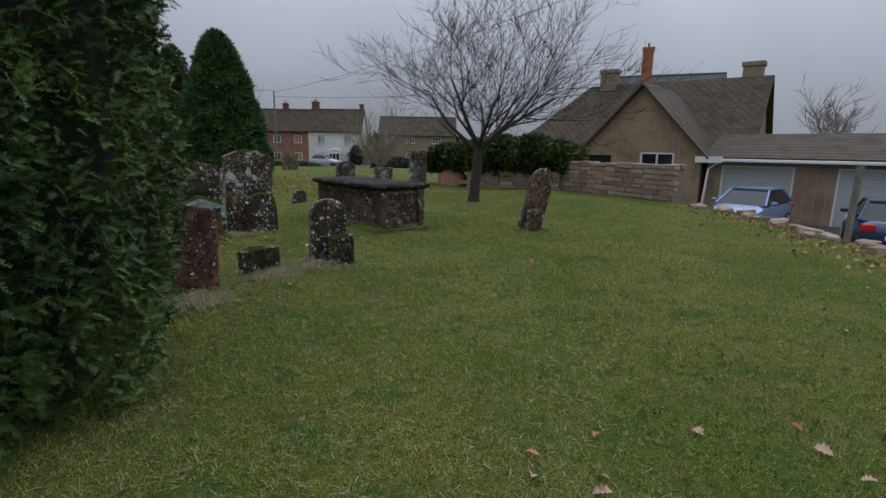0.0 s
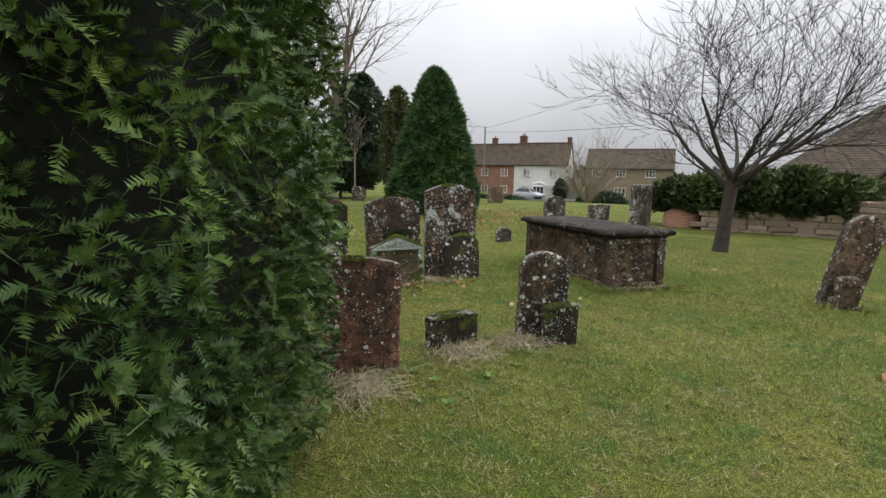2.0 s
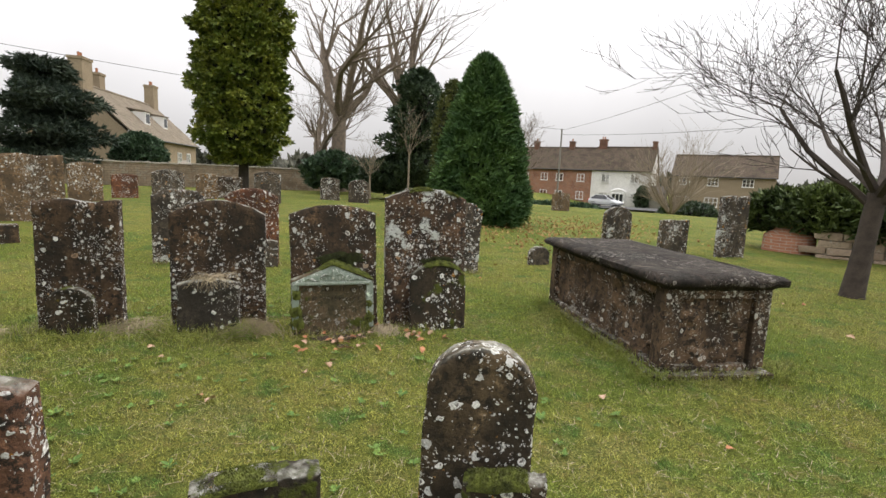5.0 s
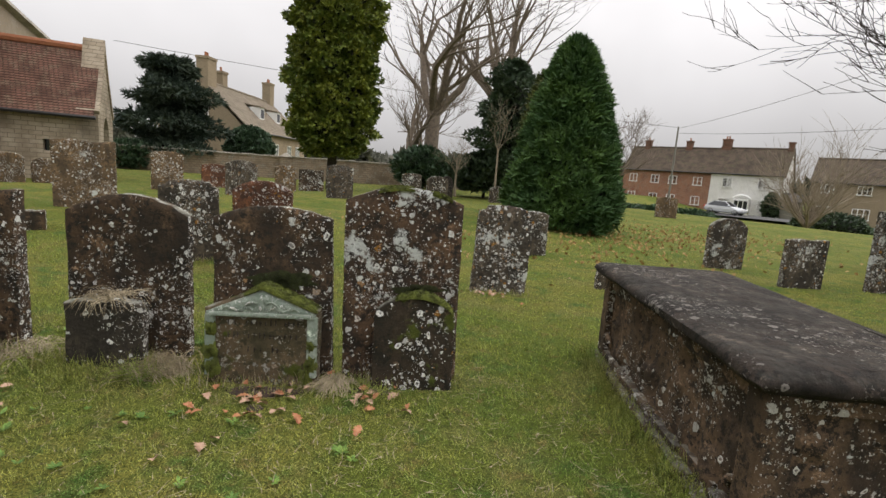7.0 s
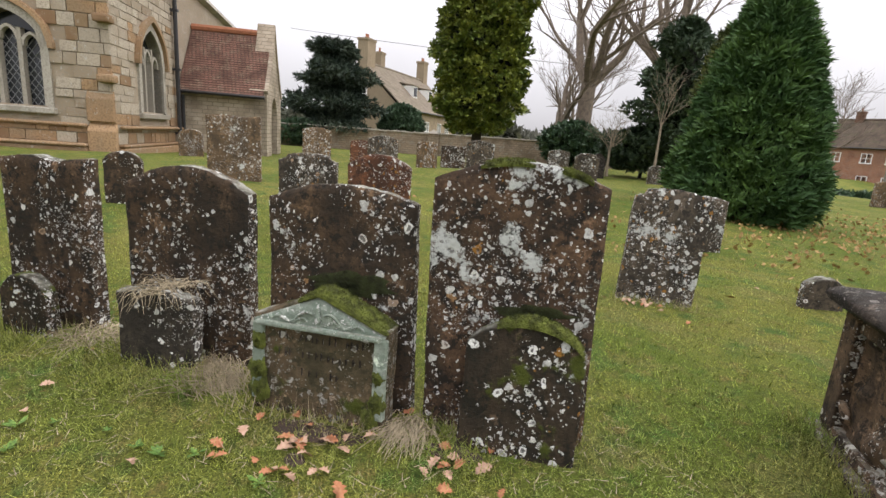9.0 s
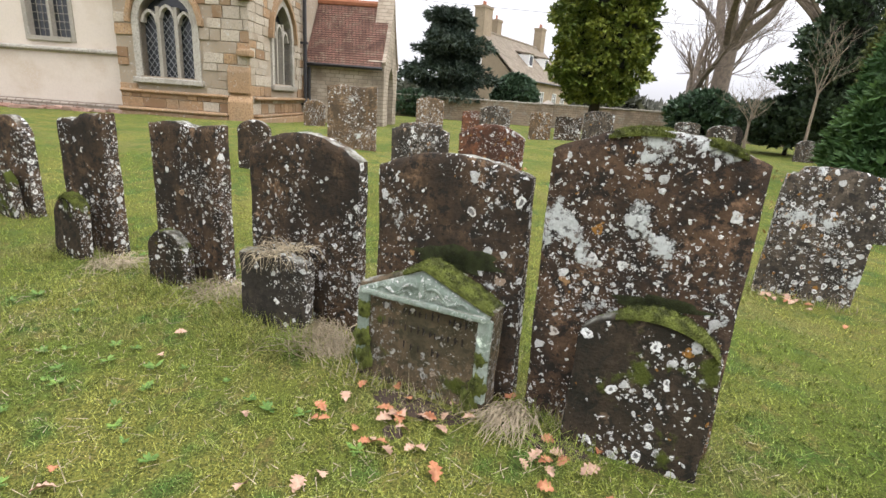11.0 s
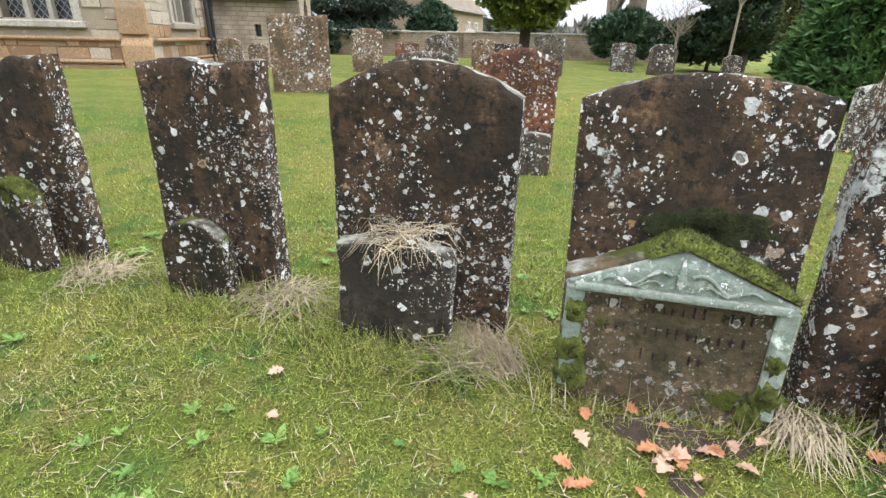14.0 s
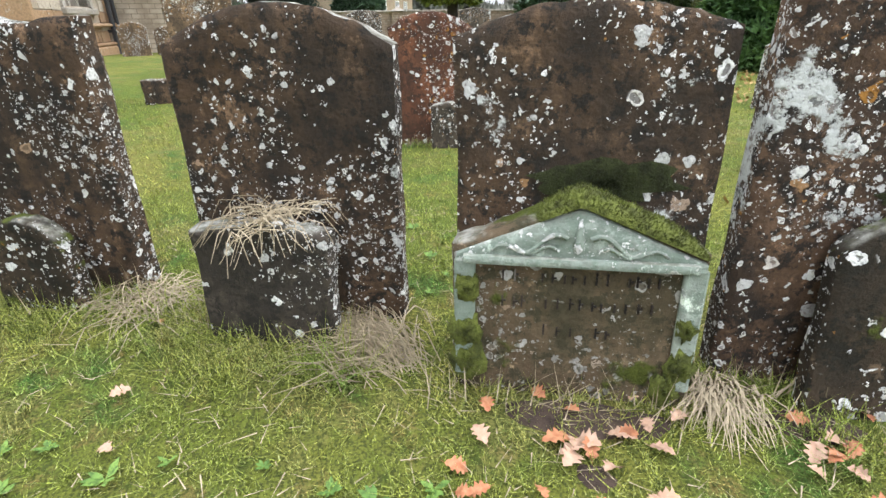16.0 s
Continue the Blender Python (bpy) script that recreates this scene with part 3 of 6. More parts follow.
# the moulded footstone with pediment
def pediment_stone():
    th_ = empty("pediment_footstone", pose(-3.80, 7.46, gz(-3.8, 7.46), 0, 0, 52) @ pose(0, 0, 0, -4, -1, 0) @ Matrix.Scale(1.08, 4), "pedimented footstone, pale green moulding, worn letters and moss cap", "footstone", "headstones in the churchyard")
    w, h = 0.68, 0.60
    green = gravestone("verdigris_stone", (0.27, 0.32, 0.27), (0.4, 0.45, 0.38), (0.2, 0.25, 0.2), 0.3, 0.2, 0.0)
    face = gravestone("worn_brown_face", (0.10, 0.07, 0.042), (0.19, 0.14, 0.085), (0.05, 0.045, 0.025), 0.25, 0.0, 0.1, 0.35, (0.4, 0.39, 0.35))
    me = slab_mesh("body", w, h, 0.13, "gable", face, 0.005, 71)
    sharp(part("body", th_, me))
    # raised border and tympanum in front of the body
    y1 = -0.064
    for s in (-1, 1):
        me = mesh_of("border", *box_data(s * (w / 2 - 0.035) - 0.03, s * (w / 2 - 0.035) + 0.03, y1 - 0.018, y1 + 0.02, 0.05, 0.43), green)
        bevelled(me, 0.007)
        part("border", th_, me, label="pale green raised border")
    for k, (bx, bz, br) in enumerate(((-0.30, 0.34, 0.05), (-0.3, 0.2, 0.06), (-0.29, 0.1, 0.07), (0.3, 0.25, 0.04), (0.3, 0.13, 0.06), (0.27, 0.06, 0.06))):
        V, F = [], []
        for j in range(7):
            for i in range(14):
                a = 2 * math.pi * i / 14
                e = 1 + 0.9 * noise.noise(Vector((math.cos(a) * 2.4 + k * 3, math.sin(a) * 2.4, j * 0.8)))
                V.append((bx + br * e * (1 - j / 6) * math.cos(a) * 0.7, y1 - 0.012 - 0.02 * math.sin(j / 6 * 1.57), bz + br * e * (1 - j / 6) * math.sin(a)))
        for j in range(6):
            for i in range(14):
                F.append((j * 14 + i, j * 14 + (i + 1) % 14, (j + 1) * 14 + (i + 1) % 14, (j + 1) * 14 + i))
        part("moss_patch", th_, mesh_of("moss_patch", *fuzz(V, F, k, 500, 0.009), moss_green, True), label="green moss patch")
    n = 24
    V, F = [], []
    for i in range(n + 1):
        u = -1 + 2 * i / n
        zt = h * (1 - 0.23 * abs(u)) - 0.02
        for y, z in ((y1 - 0.012, 0.425), (y1 - 0.012 + 0.004 * math.sin(i * 2.1), (0.425 + zt) / 2), (y1 - 0.014, zt), (y1 + 0.03, zt + 0.006)):
            V.append((u * (w / 2 - 0.012), y, z))
    for i in range(n):
        for k in range(3):
            a = i * 4 + k
            F.append((a, a + 4, a + 5, a + 1))
    part("tympanum", th_, mesh_of("tympanum", V, F, green, True), label="verdigris carved tympanum")
    me = mesh_of("moulding", *box_data(-w / 2 + 0.03, w / 2 - 0.03, y1 - 0.03, y1 + 0.01, 0.418, 0.445), green)
    bevelled(me, 0.01, 2)
    part("moulding", th_, me)
    # carved scroll relief
    chunks = []
    for s in (-1, 1):
        pts = [(s * (0.03 + 0.2 * q), y1 - 0.016, 0.50 - 0.05 * q + 0.018 * math.sin(q * 9)) for q in np.linspace(0, 1, 12)]
        chunks.append(tube(pts, [0.008 - 0.004 * q for q in np.linspace(0, 1, 12)], 5))
        pts = [(s * (0.05 + 0.12 * q), y1 - 0.016, 0.465 + 0.012 * math.sin(q * 7)) for q in np.linspace(0, 1, 10)]
        chunks.append(tube(pts, [0.006] * 10, 5))
    chunks.append(tube([(0.0, y1 - 0.016, 0.46 + 0.09 * q) for q in np.linspace(0, 1, 6)], [0.012, 0.016, 0.014, 0.012, 0.009, 0.004], 6))
    part("relief", th_, mesh_of("relief", *merged(chunks), green, True))
    # unreadable lettering as short cut bars
    rnd = random.Random(5)
    chunks = []
    for z, x0, x1, step in ((0.365, -0.20, 0.24, 0.028), (0.285, -0.2, 0.22, 0.03), (0.2, -0.08, 0.16, 0.034)):
        x = x0
        while x < x1:
            if rnd.random() < 0.85:
                hgt = rnd.uniform(0.022, 0.036)
                chunks.append(box_data(x, x + 0.005, y1 - 0.006, y1 + 0.004, z, z + hgt))
                if rnd.random() < 0.5:
                    chunks.append(box_data(x, x + 0.013, y1 - 0.006, y1 + 0.004, z + hgt * 0.5, z + hgt * 0.5 + 0.004))
            x += step * rnd.uniform(0.7, 1.2)
    tagged(part("lettering", th_, mesh_of("lettering", *merged(chunks), stone_slab)), kind="stuff")
    # moss cap
    V, F = [], []
    n, m_ = 34, 7
    for i in range(n + 1):
        u = -0.32 + 1.3 * i / n
        zt = h * (1 - 0.23 * abs(u))
        fat = 0.03 * math.sin(math.pi * min(1, max(0, i / n))) ** 0.5 + 0.003
        for k in range(m_):
            a = math.pi * k / (m_ - 1)
            e = 1 + 0.5 * noise.noise(Vector((i * 0.5, k * 0.9, 2)))
            V.append((u * w / 2, -0.085 * math.cos(a) * (1 if fat > 0.01 else 0.8), zt - 0.012 + fat * e * math.sin(a) * 1.3))
    for i in range(n):
        for k in range(m_ - 1):
            a = i * m_ + k
            F.append((a, a + 1, a + m_ + 1, a + m_))
    part("moss", th_, mesh_of("moss", *fuzz(V, F, 3, 3000), moss_green, True), label="thick cushion of yellow-green moss")


pediment_stone()


# ---- chest tomb ----
def chest_tomb():
    a, b_ = Vector((-2.97, 9.97)), Vector((-1.19, 8.35))
    d = (b_ - a).normalized()
    yaw = math.degrees(math.atan2(d.y, d.x))
    L, W = 2.40, 1.08
    nrm = Vector((-d.y, d.x))
    c = a + d * L / 2 + nrm * W / 2
    th_ = empty("chest_tomb", pose(c.x, c.y, gz(c.x, c.y), 0, 0, yaw), "carved sandstone chest tomb with an overhanging dark slab, flaking and lichened", "tomb")
    l2, w2 = L / 2, W / 2
    # moulded lid: stacked rings
    prof = [(-0.10, 0.70), (-0.06, 0.735), (-0.015, 0.75), (0.0, 0.775), (-0.006, 0.80), (-0.04, 0.825), (-0.12, 0.835)]
    V, F, n = [], [], 14
    for k, (o, z) in enumerate(prof):
        ring = []
        for s in range(4 * n):
            e, q = divmod(s, n)
            q = q / n * 2 - 1
            x, y = ((q, -1), (1, q), (-q, 1), (-1, -q))[e]
            jit = 0.014 * noise.noise(Vector((x * 6, y * 5, k * 0.8)))
            ring.append((x * (l2 + o + jit), y * (w2 + o + jit), z + 0.012 * noise.noise(Vector((x * 3, y * 3, 7 + k)))))
        V += ring
    N = 4 * n
    for k in range(len(prof) - 1):
        for s in range(N):
            F.append((k * N + s, k * N + (s + 1) % N, (k + 1) * N + (s + 1) % N, (k + 1) * N + s))
    me = mesh_of("lid", V, F, stone_slab, True)
    bm_ = bmesh.new()
    bm_.from_mesh(me)
    bm_.verts.ensure_lookup_table()
    for kk in (0, len(prof) - 1):
        f = bm_.faces.new([bm_.verts[kk * N + s] for s in range(N)])
        f.smooth = False
    bmesh.ops.recalc_face_normals(bm_, faces=bm_.faces)
    bm_.to_mesh(me)
    bm_.free()
    sharp(part("lid", th_, me, label="dark weathered overhanging slab"), 0.9)
    # body panels with relief, slightly tapering
    bl, bw = l2 - 0.15, w2 - 0.15

    def panel(name, half, place, seed, splits):
        cols, rows = int(half * 70), 34
        V, F = [], []
        for j in range(rows + 1):
            for i in range(cols + 1):
                x = -half + 2 * half * i / cols
                z = 0.10 + 0.61 * j / rows
                q = Vector((x * 4.2, seed, z * 4.2))
                f = noise.fractal(q, 0.9, 2.1, 5)
                carve = max(0.0, noise.noise(q * 1.25 + Vector((3, 0, 1))) - 0.15) * 0.11
                fold = 0.022 * abs(math.sin(x * 21 + 2.5 * noise.noise(q * 0.7))) * smooth01(0.5, 0.2, z)
                gap = min(abs(x - s) for s in splits) if splits else 9
                y = -(0.012 * f + carve + fold) + (0.016 if gap < 0.012 else 0)
                if abs(abs(x) - half) < 0.11:
                    y = -0.018 - 0.006 * f
                V.append((x, y, z))
        n1 = cols + 1
        for j in range(rows):
            for i in range(cols):
                a_ = j * n1 + i
                F.append((a_, a_ + 1, a_ + n1 + 1, a_ + n1))
        part(name, th_, mesh_of(name, V, F, stone_tomb, True), place)

    panel("side_panel", bl, pose(0, -bw, 0), 1.0, (-0.28, 0.52))
    panel("side_panel", bl, pose(0, bw, 0, 0, 0, 180), 5.0, (0.3, -0.5))
    panel("end_panel", bw, pose(bl, 0, 0, 0, 0, 90), 9.0, (0.28,))
    panel("end_panel", bw, pose(-bl, 0, 0, 0, 0, 270), 13.0, ())
    for sx in (-1, 1):
        for sy in (-1, 1):
            me = mesh_of("corner_pilaster", *box_data(sx * bl - 0.07, sx * bl + 0.07, sy * bw - 0.07, sy * bw + 0.07, 0.08, 0.72), stone_tomb)
            bevelled(me, 0.014, 2)
            part("corner_pilaster", th_, me)
    part("frieze", th_, mesh_of("frieze", *box_data(-bl - 0.05, bl + 0.05, -bw - 0.05, bw + 0.05, 0.64, 0.735), stone_tomb))
    box("core", th_, stone_slab, -bl + 0.05, bl - 0.05, -bw + 0.05, bw - 0.05, 0.0, 0.74)
    # stepped plinth, broken
    for z0, z1, o in ((-0.12, 0.06, 0.13), (0.05, 0.115, 0.06)):
        chunks = []
        x = -bl - o
        rnd = random.Random(int(z1 * 100))
        while x < bl + o - 0.05:
            s = min(rnd.uniform(0.35, 0.8), bl + o - x)
            for y0, y1 in ((-bw - o, -bw + 0.04), (bw - 0.04, bw + o)):
                k = rnd.uniform(-0.02, 0.012)
                chunks.append(box_data(x, x + s - 0.006, y0 + k, y1 + k, z0, z1 + rnd.uniform(-0.02, 0.01)))
            x += s
        for sx in (-1, 1):
            chunks.append(box_data(min(sx * (bl - 0.04), sx * (bl + o)), max(sx * (bl - 0.04), sx * (bl + o)), -bw + 0.04, bw - 0.04, z0, z1 - 0.008))
        me = mesh_of("plinth", *merged(chunks), stone_tomb)
        bevelled(me, 0.018, 2)
        part("plinth", th_, me)
    # scrolled corner volutes at the foot
    for sx, sy in ((1, -1), (-1, -1), (1, 1)):
        pts = []
        for q in np.linspace(0, 1, 16):
            a_ = q * 4.2
            r = 0.07 * (1 - 0.7 * q)
            pts.append((sx * (bl - 0.05 - r * math.cos(a_) * 1.2), sy * (bw + 0.045), 0.2 + r * math.sin(a_)))
        part("volute", th_, mesh_of("volute", *tube(pts, [0.026 * (1 - 0.6 * q) for q in np.linspace(0, 1, 16)], 7), stone_tomb, True))


chest_tomb()


def moss_ridge(x, y, yaw, back, side, w, h, th, shape, u0, u1, fat, seed):
    n, m_ = 36, 8
    V, F = [], []
    for i in range(n + 1):
        q = i / n
        u = u0 + (u1 - u0) * q
        t = h * top_profile(shape, u)
        f = fat * math.sin(math.pi * q) ** 0.45 + 0.001
        for k in range(m_):
            a = math.pi * k / (m_ - 1)
            e = 1 + 0.6 * noise.noise(Vector((i * 0.45, k * 0.9, seed)))
            V.append((u * w / 2, -(th / 2 + 0.012) * math.cos(a), t - 0.022 + f * e * math.sin(a) + (0.016 * math.sin(a))))
    for i in range(n):
        for k in range(m_ - 1):
            a = i * m_ + k
            F.append((a, a + 1, a + m_ + 1, a + m_))
    V, F = fuzz(V, F, seed)
    ob = new("moss_cushion", mesh_of("moss_cushion", V, F, moss_green, True))
    ob.matrix_basis = pose(x, y, gz(x, y), 0, 0, yaw) @ pose(0, 0, 0, -back, side, 0)
    tagged(ob, "cushion of yellow-green moss growing on a headstone top", "moss", "moss cushions")


moss_ridge(-3.20, 8.25, 53, 7, 0, 0.55, 0.64, 0.09, "arch", -0.5, 0.95, 0.032, 1)
moss_ridge(-3.42, 8.30, 55, 0, -1, 0.80, 1.37, 0.13, "segment", -0.45, 0.15, 0.016, 2)
moss_ridge(-3.42, 8.30, 55, 0, -1, 0.80, 1.37, 0.13, "segment", 0.45, 0.8, 0.013, 3)
moss_ridge(-5.97, 4.91, 58, 4, 0, 0.31, 0.50, 0.10, "round", -0.5, 0.8, 0.025, 4)
moss_ridge(-1.13, 6.04, 33, 0, 0, 0.30, 0.36, 0.10, "slant", -0.9, 0.6, 0.022, 5)
moss_ridge(-1.91, 5.52, 60, 0, 0, 0.47, 0.29, 0.13, "segment", -0.9, 0.3, 0.012, 6)
moss_ridge(-2.28, 4.62, 52, -2, 0, 0.74, 0.88, 0.12, "segment", -0.2, 0.3, 0.008, 7)


def moss_film(m, cx, cz, rx, rz, front, seed):
    """A thin mat of dark moss with a ragged edge on a stone's upright face."""
    V, F, n = [], [], 26
    for j in range(6):
        q = 1 - j / 5
        for i in range(n):
            a = 2 * math.pi * i / n
            e = 1 + 0.8 * noise.noise(Vector((math.cos(a) * 2.1 + seed, math.sin(a) * 2.1, 3)))
            V.append((cx + rx * e * q * math.cos(a), -front - 0.006 * (1 - q * q), cz + rz * e * q * math.sin(a)))
    for j in range(5):
        for i in range(n):
            F.append((j * n + i, j * n + (i + 1) % n, (j + 1) * n + (i + 1) % n, (j + 1) * n + i))
    ob = new("moss_mat", mesh_of("moss_mat", *fuzz(V, F, seed, 2600, 0.007), moss_dark, True))
    ob.matrix_basis = m
    tagged(ob, "thin mat of dark green moss on a headstone's face", "moss", "moss cushions")


moss_dark = plain("dark_moss", (0.045, 0.055, 0.014), 1.0, vary=0.6, scale=26, bump=0.9)
moss_film(pose(-3.92, 7.59, gz(-3.92, 7.59), 0, 0, 55) @ pose(0, 0, 0, -2, -2, 0), 0.07, 0.66, 0.2, 0.075, 0.058, 4)
moss_film(pose(-3.42, 8.30, gz(-3.42, 8.3), 0, 0, 55) @ pose(0, 0, 0, 0, -1, 0), 0.12, 0.66, 0.16, 0.05, 0.068, 9)


# ---- church ----
def arch_pts(w, sill, spring, apex, n=9):
    """Outline of a pointed opening, from the left foot over the point to the right foot."""
    h = apex - spring
    L = [(-w / 2, sill), (-w / 2, spring)]
    for i in range(1, n + 1):
        q = i / n
        L.append((-w / 2 * (1 - q), spring + h * math.sqrt(1 - (1 - q / 2) ** 2) / 0.8660254))
    return L + [(-x, z) for x, z in reversed(L[:-1])]


def band(outer, inner, y0, y1):
    """A solid band between two outlines with the same number of points."""
    V, F = [], []
    n = len(outer)
    for (ax, az), (bx, bz) in zip(outer, inner):
        V += [(ax, y0, az), (bx, y0, bz), (bx, y1, bz), (ax, y1, az)]
    for i in range(n - 1):
        a, b_ = i * 4, i * 4 + 4
        for k in range(4):
            k2 = (k + 1) % 4
            F.append((a + k, a + k2, b_ + k2, b_ + k))
    F += [(0, 3, 2, 1), (n * 4 - 4, n * 4 - 3, n * 4 - 2, n * 4 - 1)]
    return V, F


def gothic_window(parent, m, w, sill, spring, apex, lights):
    """Pointed window: moulded surround, hood, mullions, tracery, leaded glass, set back in its wall."""
    root = part("window", parent, None, m, "pointed stone-traceried window with dark leaded glass")
    A = arch_pts(w, sill, spring, apex)
    B = arch_pts(w + 0.30, sill - 0.04, spring, apex + 0.17)
    C_ = arch_pts(w + 0.52, spring - 0.1, spring, apex + 0.32)
    D_ = arch_pts(w + 0.34, spring - 0.1, spring, apex + 0.2)
    bits = []
    bits.append(("frame", mesh_of("frame", *band(B, A, -0.03, 0.3), dressed)))
    bits.append(("hood", mesh_of("hood", *band(C_, D_, -0.11, 0.02), ironstone)))
    n = len(A)
    gl = mesh_of("glass", [(x, 0.24, z) for x, z in A], [tuple(range(n))], glass_dark)
    bits.append(("glass", gl))
    sillm = mesh_of("sill", *box_data(-w / 2 - 0.2, w / 2 + 0.2, -0.1, 0.3, sill - 0.16, sill - 0.03), dressed)
    bevelled(sillm, 0.02)
    bits.append(("sill", sillm))
    lw = w / lights
    ch = []
    for i in range(1, lights):
        x = -w / 2 + lw * i
        ch.append(box_data(x - 0.04, x + 0.04, 0.06, 0.2, sill, spring + (apex - spring) * 0.45))
    bits.append(("mullion", mesh_of("mullion", *merged(ch), dressed)))
    ch = []
    for i in range(lights):
        x = -w / 2 + lw * (i + 0.5)
        top = spring + (0.06 if abs(x) < 0.1 else -0.06)
        a = [(px_ + x, pz) for px_, pz in arch_pts(lw, top - 0.02, top, top + 0.26, 5)]
        b_ = [(px_ + x, pz) for px_, pz in arch_pts(lw - 0.13, top - 0.02, top, top + 0.2, 5)]
        ch.append(band(a, b_, 0.07, 0.2))
    bits.append(("tracery", mesh_of("tracery", *merged(ch), dressed)))
    ch = []
    step = 0.13
    z = sill
    k = 0
    while z < apex - 0.1:
        for s in (-1, 1):
            x0 = -w / 2 + 0.02
            x1 = w / 2 - 0.02
            z1 = z + (x1 - x0) * 1.35
            if z1 < apex + 0.6:
                hi = min(1.0, max(0.0, (spring + 0.12 - z) / (z1 - z))) if z1 > z else 1
                p, q = (x0, z), (x0 + (x1 - x0) * hi, z + (z1 - z) * hi)
                ch.append(tube([(s * p[0], 0.232, p[1]), (s * q[0], 0.232, q[1])], [0.009, 0.009], 3))
        z += step * 1.35
        k += 1
    for i in range(1, 9):
        x0 = -w / 2 + w * i / 9
        for s in (-1, 1):
            hi = (w / 2 - x0)
            ch.append(tube([(s * x0, 0.232, sill), (s * (x0 + hi), 0.232, sill + hi * 1.35)], [0.009, 0.009], 3))
    bits.append(("leads", mesh_of("leads", *merged(ch), plain("lead_cames", (0.22, 0.23, 0.24), 0.6))))
    for nm, me in bits:
        part(nm, root, me)
    return root


def square_window(parent, m, w, h, lights, glass_mat, frame_mat, depth=0.16, bars=4):
    root = part("window", parent, None, m, "square-headed mullioned window with leaded lights")
    t = 0.1
    ch = [box_data(-w / 2 - t, -w / 2, -0.02, depth + 0.04, -t, h + t), box_data(w / 2, w / 2 + t, -0.02, depth + 0.04, -t, h + t),
          box_data(-w / 2, w / 2, -0.02, depth + 0.04, h, h + t), box_data(-w / 2, w / 2, -0.06, depth + 0.04, -t, 0)]
    part("frame", root, mesh_of("frame", *merged(ch), frame_mat))
    ch = [box_data(-w / 2 + w * i / lights - 0.035, -w / 2 + w * i / lights + 0.035, 0.02, depth, 0, h) for i in range(1, lights)]
    if ch:
        part("mullion", root, mesh_of("mullion", *merged(ch), frame_mat))
    part("glass", root, mesh_of("glass", *box_data(-w / 2, w / 2, depth, depth + 0.02, 0, h), glass_mat))
    ch = [box_data(-w / 2, w / 2, depth - 0.012, depth - 0.002, h * i / (bars * 2) - 0.005, h * i / (bars * 2) + 0.005) for i in range(1, bars * 2)]
    ch += [box_data(-w / 2 + w * i / (bars * 2) - 0.005, -w / 2 + w * i / (bars * 2) + 0.005, depth - 0.012, depth - 0.002, 0, h) for i in range(1, bars * 2)]
    part("glazing_bars", root, mesh_of("glazing_bars", *merged(ch), white_gloss if glass_mat is glass_dark else frame_mat))
    return root


def wall_boxes(x0, x1, z0, z1, holes, y0, y1):
    """A wall slab as boxes round rectangular holes (hx0, hx1, hz0, hz1), sorted by x and not overlapping."""
    out, x = [], x0
    for a, b_, c, d in sorted(holes):
        out.append(box_data(x, a, y0, y1, z0, z1))
        out.append(box_data(a, b_, y0, y1, z0, c))
        out.append(box_data(a, b_, y0, y1, d, z1))
        x = b_
    out.append(box_data(x, x1, y0, y1, z0, z1))
    return out


def spandrels(w, spring, apex, top, y0, y1):
    """What fills the corners between a pointed head and its square hole."""
    A = [p for p in arch_pts(w, spring, spring, apex)]
    n = len(A)
    return band([(x, top) for x, z in A], A, y0, y1)


church = empty("church", pose(-20.4, 3.9, 0.0, 0, 0, 76) @ Matrix.Scale(1.5, 4), "medieval stone parish church with traceried windows and a tiled porch", "church")
W1 = (-1.87, 1.22, 1.0, 2.22, 2.8)     # first window: centre, width, sill, spring, apex
W2 = (2.1, 1.3, 1.03, 2.2, 2.95)
TOP = 6.4
# aisle wall and return wall, behind their facing stones
ch = wall_boxes(-3.05, 0.0, -0.6, TOP, [(W1[0] - 0.61, W1[0] + 0.61, W1[2], W1[4])], 0.02, 0.6)
sp = spandrels(W1[1], W1[3], W1[4], W1[4], 0.02, 0.6)
ch.append(([(x + W1[0], y, z) for x, y, z in sp[0]], sp[1]))
wall_aisle = part("wall", church, mesh_of("wall", *merged(ch), church_stone))
turn = pose(0, 0, 0, 0, 0, 90)
ch = wall_boxes(0.6, 13.0, -0.6, 4.3, [(W2[0] - 0.65, W2[0] + 0.65, W2[2], W2[4])], 0.02, 0.6)
sp = spandrels(W2[1], W2[3], W2[4], W2[4], 0.02, 0.6)
ch.append(([(x + W2[0], y, z) for x, y, z in sp[0]], sp[1]))
gv_ = [(0.6, 0.02, 4.3), (13.0, 0.02, 4.3), (3.9, 0.02, 4.65), (0.6, 0.02, 8.2), (0.6, 0.6, 4.3), (13.0, 0.6, 4.3), (3.9, 0.6, 4.65), (0.6, 0.6, 8.2)]
ch.append((gv_, [(0, 1, 2, 3), (7, 6, 5, 4), (0, 4, 5, 1), (1, 5, 6, 2), (2, 6, 7, 3), (3, 7, 4, 0)]))
wall_return = part("wall", church, mesh_of("wall", *merged(ch), church_stone), turn)
box("wall", church, church_stone, -0.6, -0.02, 0.02, 0.6, -0.6, 8.6)
gothic_window(church, pose(W1[0], 0, 0), W1[1], W1[2], W1[3], W1[4], 3)
gothic_window(church, turn @ pose(W2[0], 0, 0), W2[1], W2[2], W2[3], W2[4], 3)
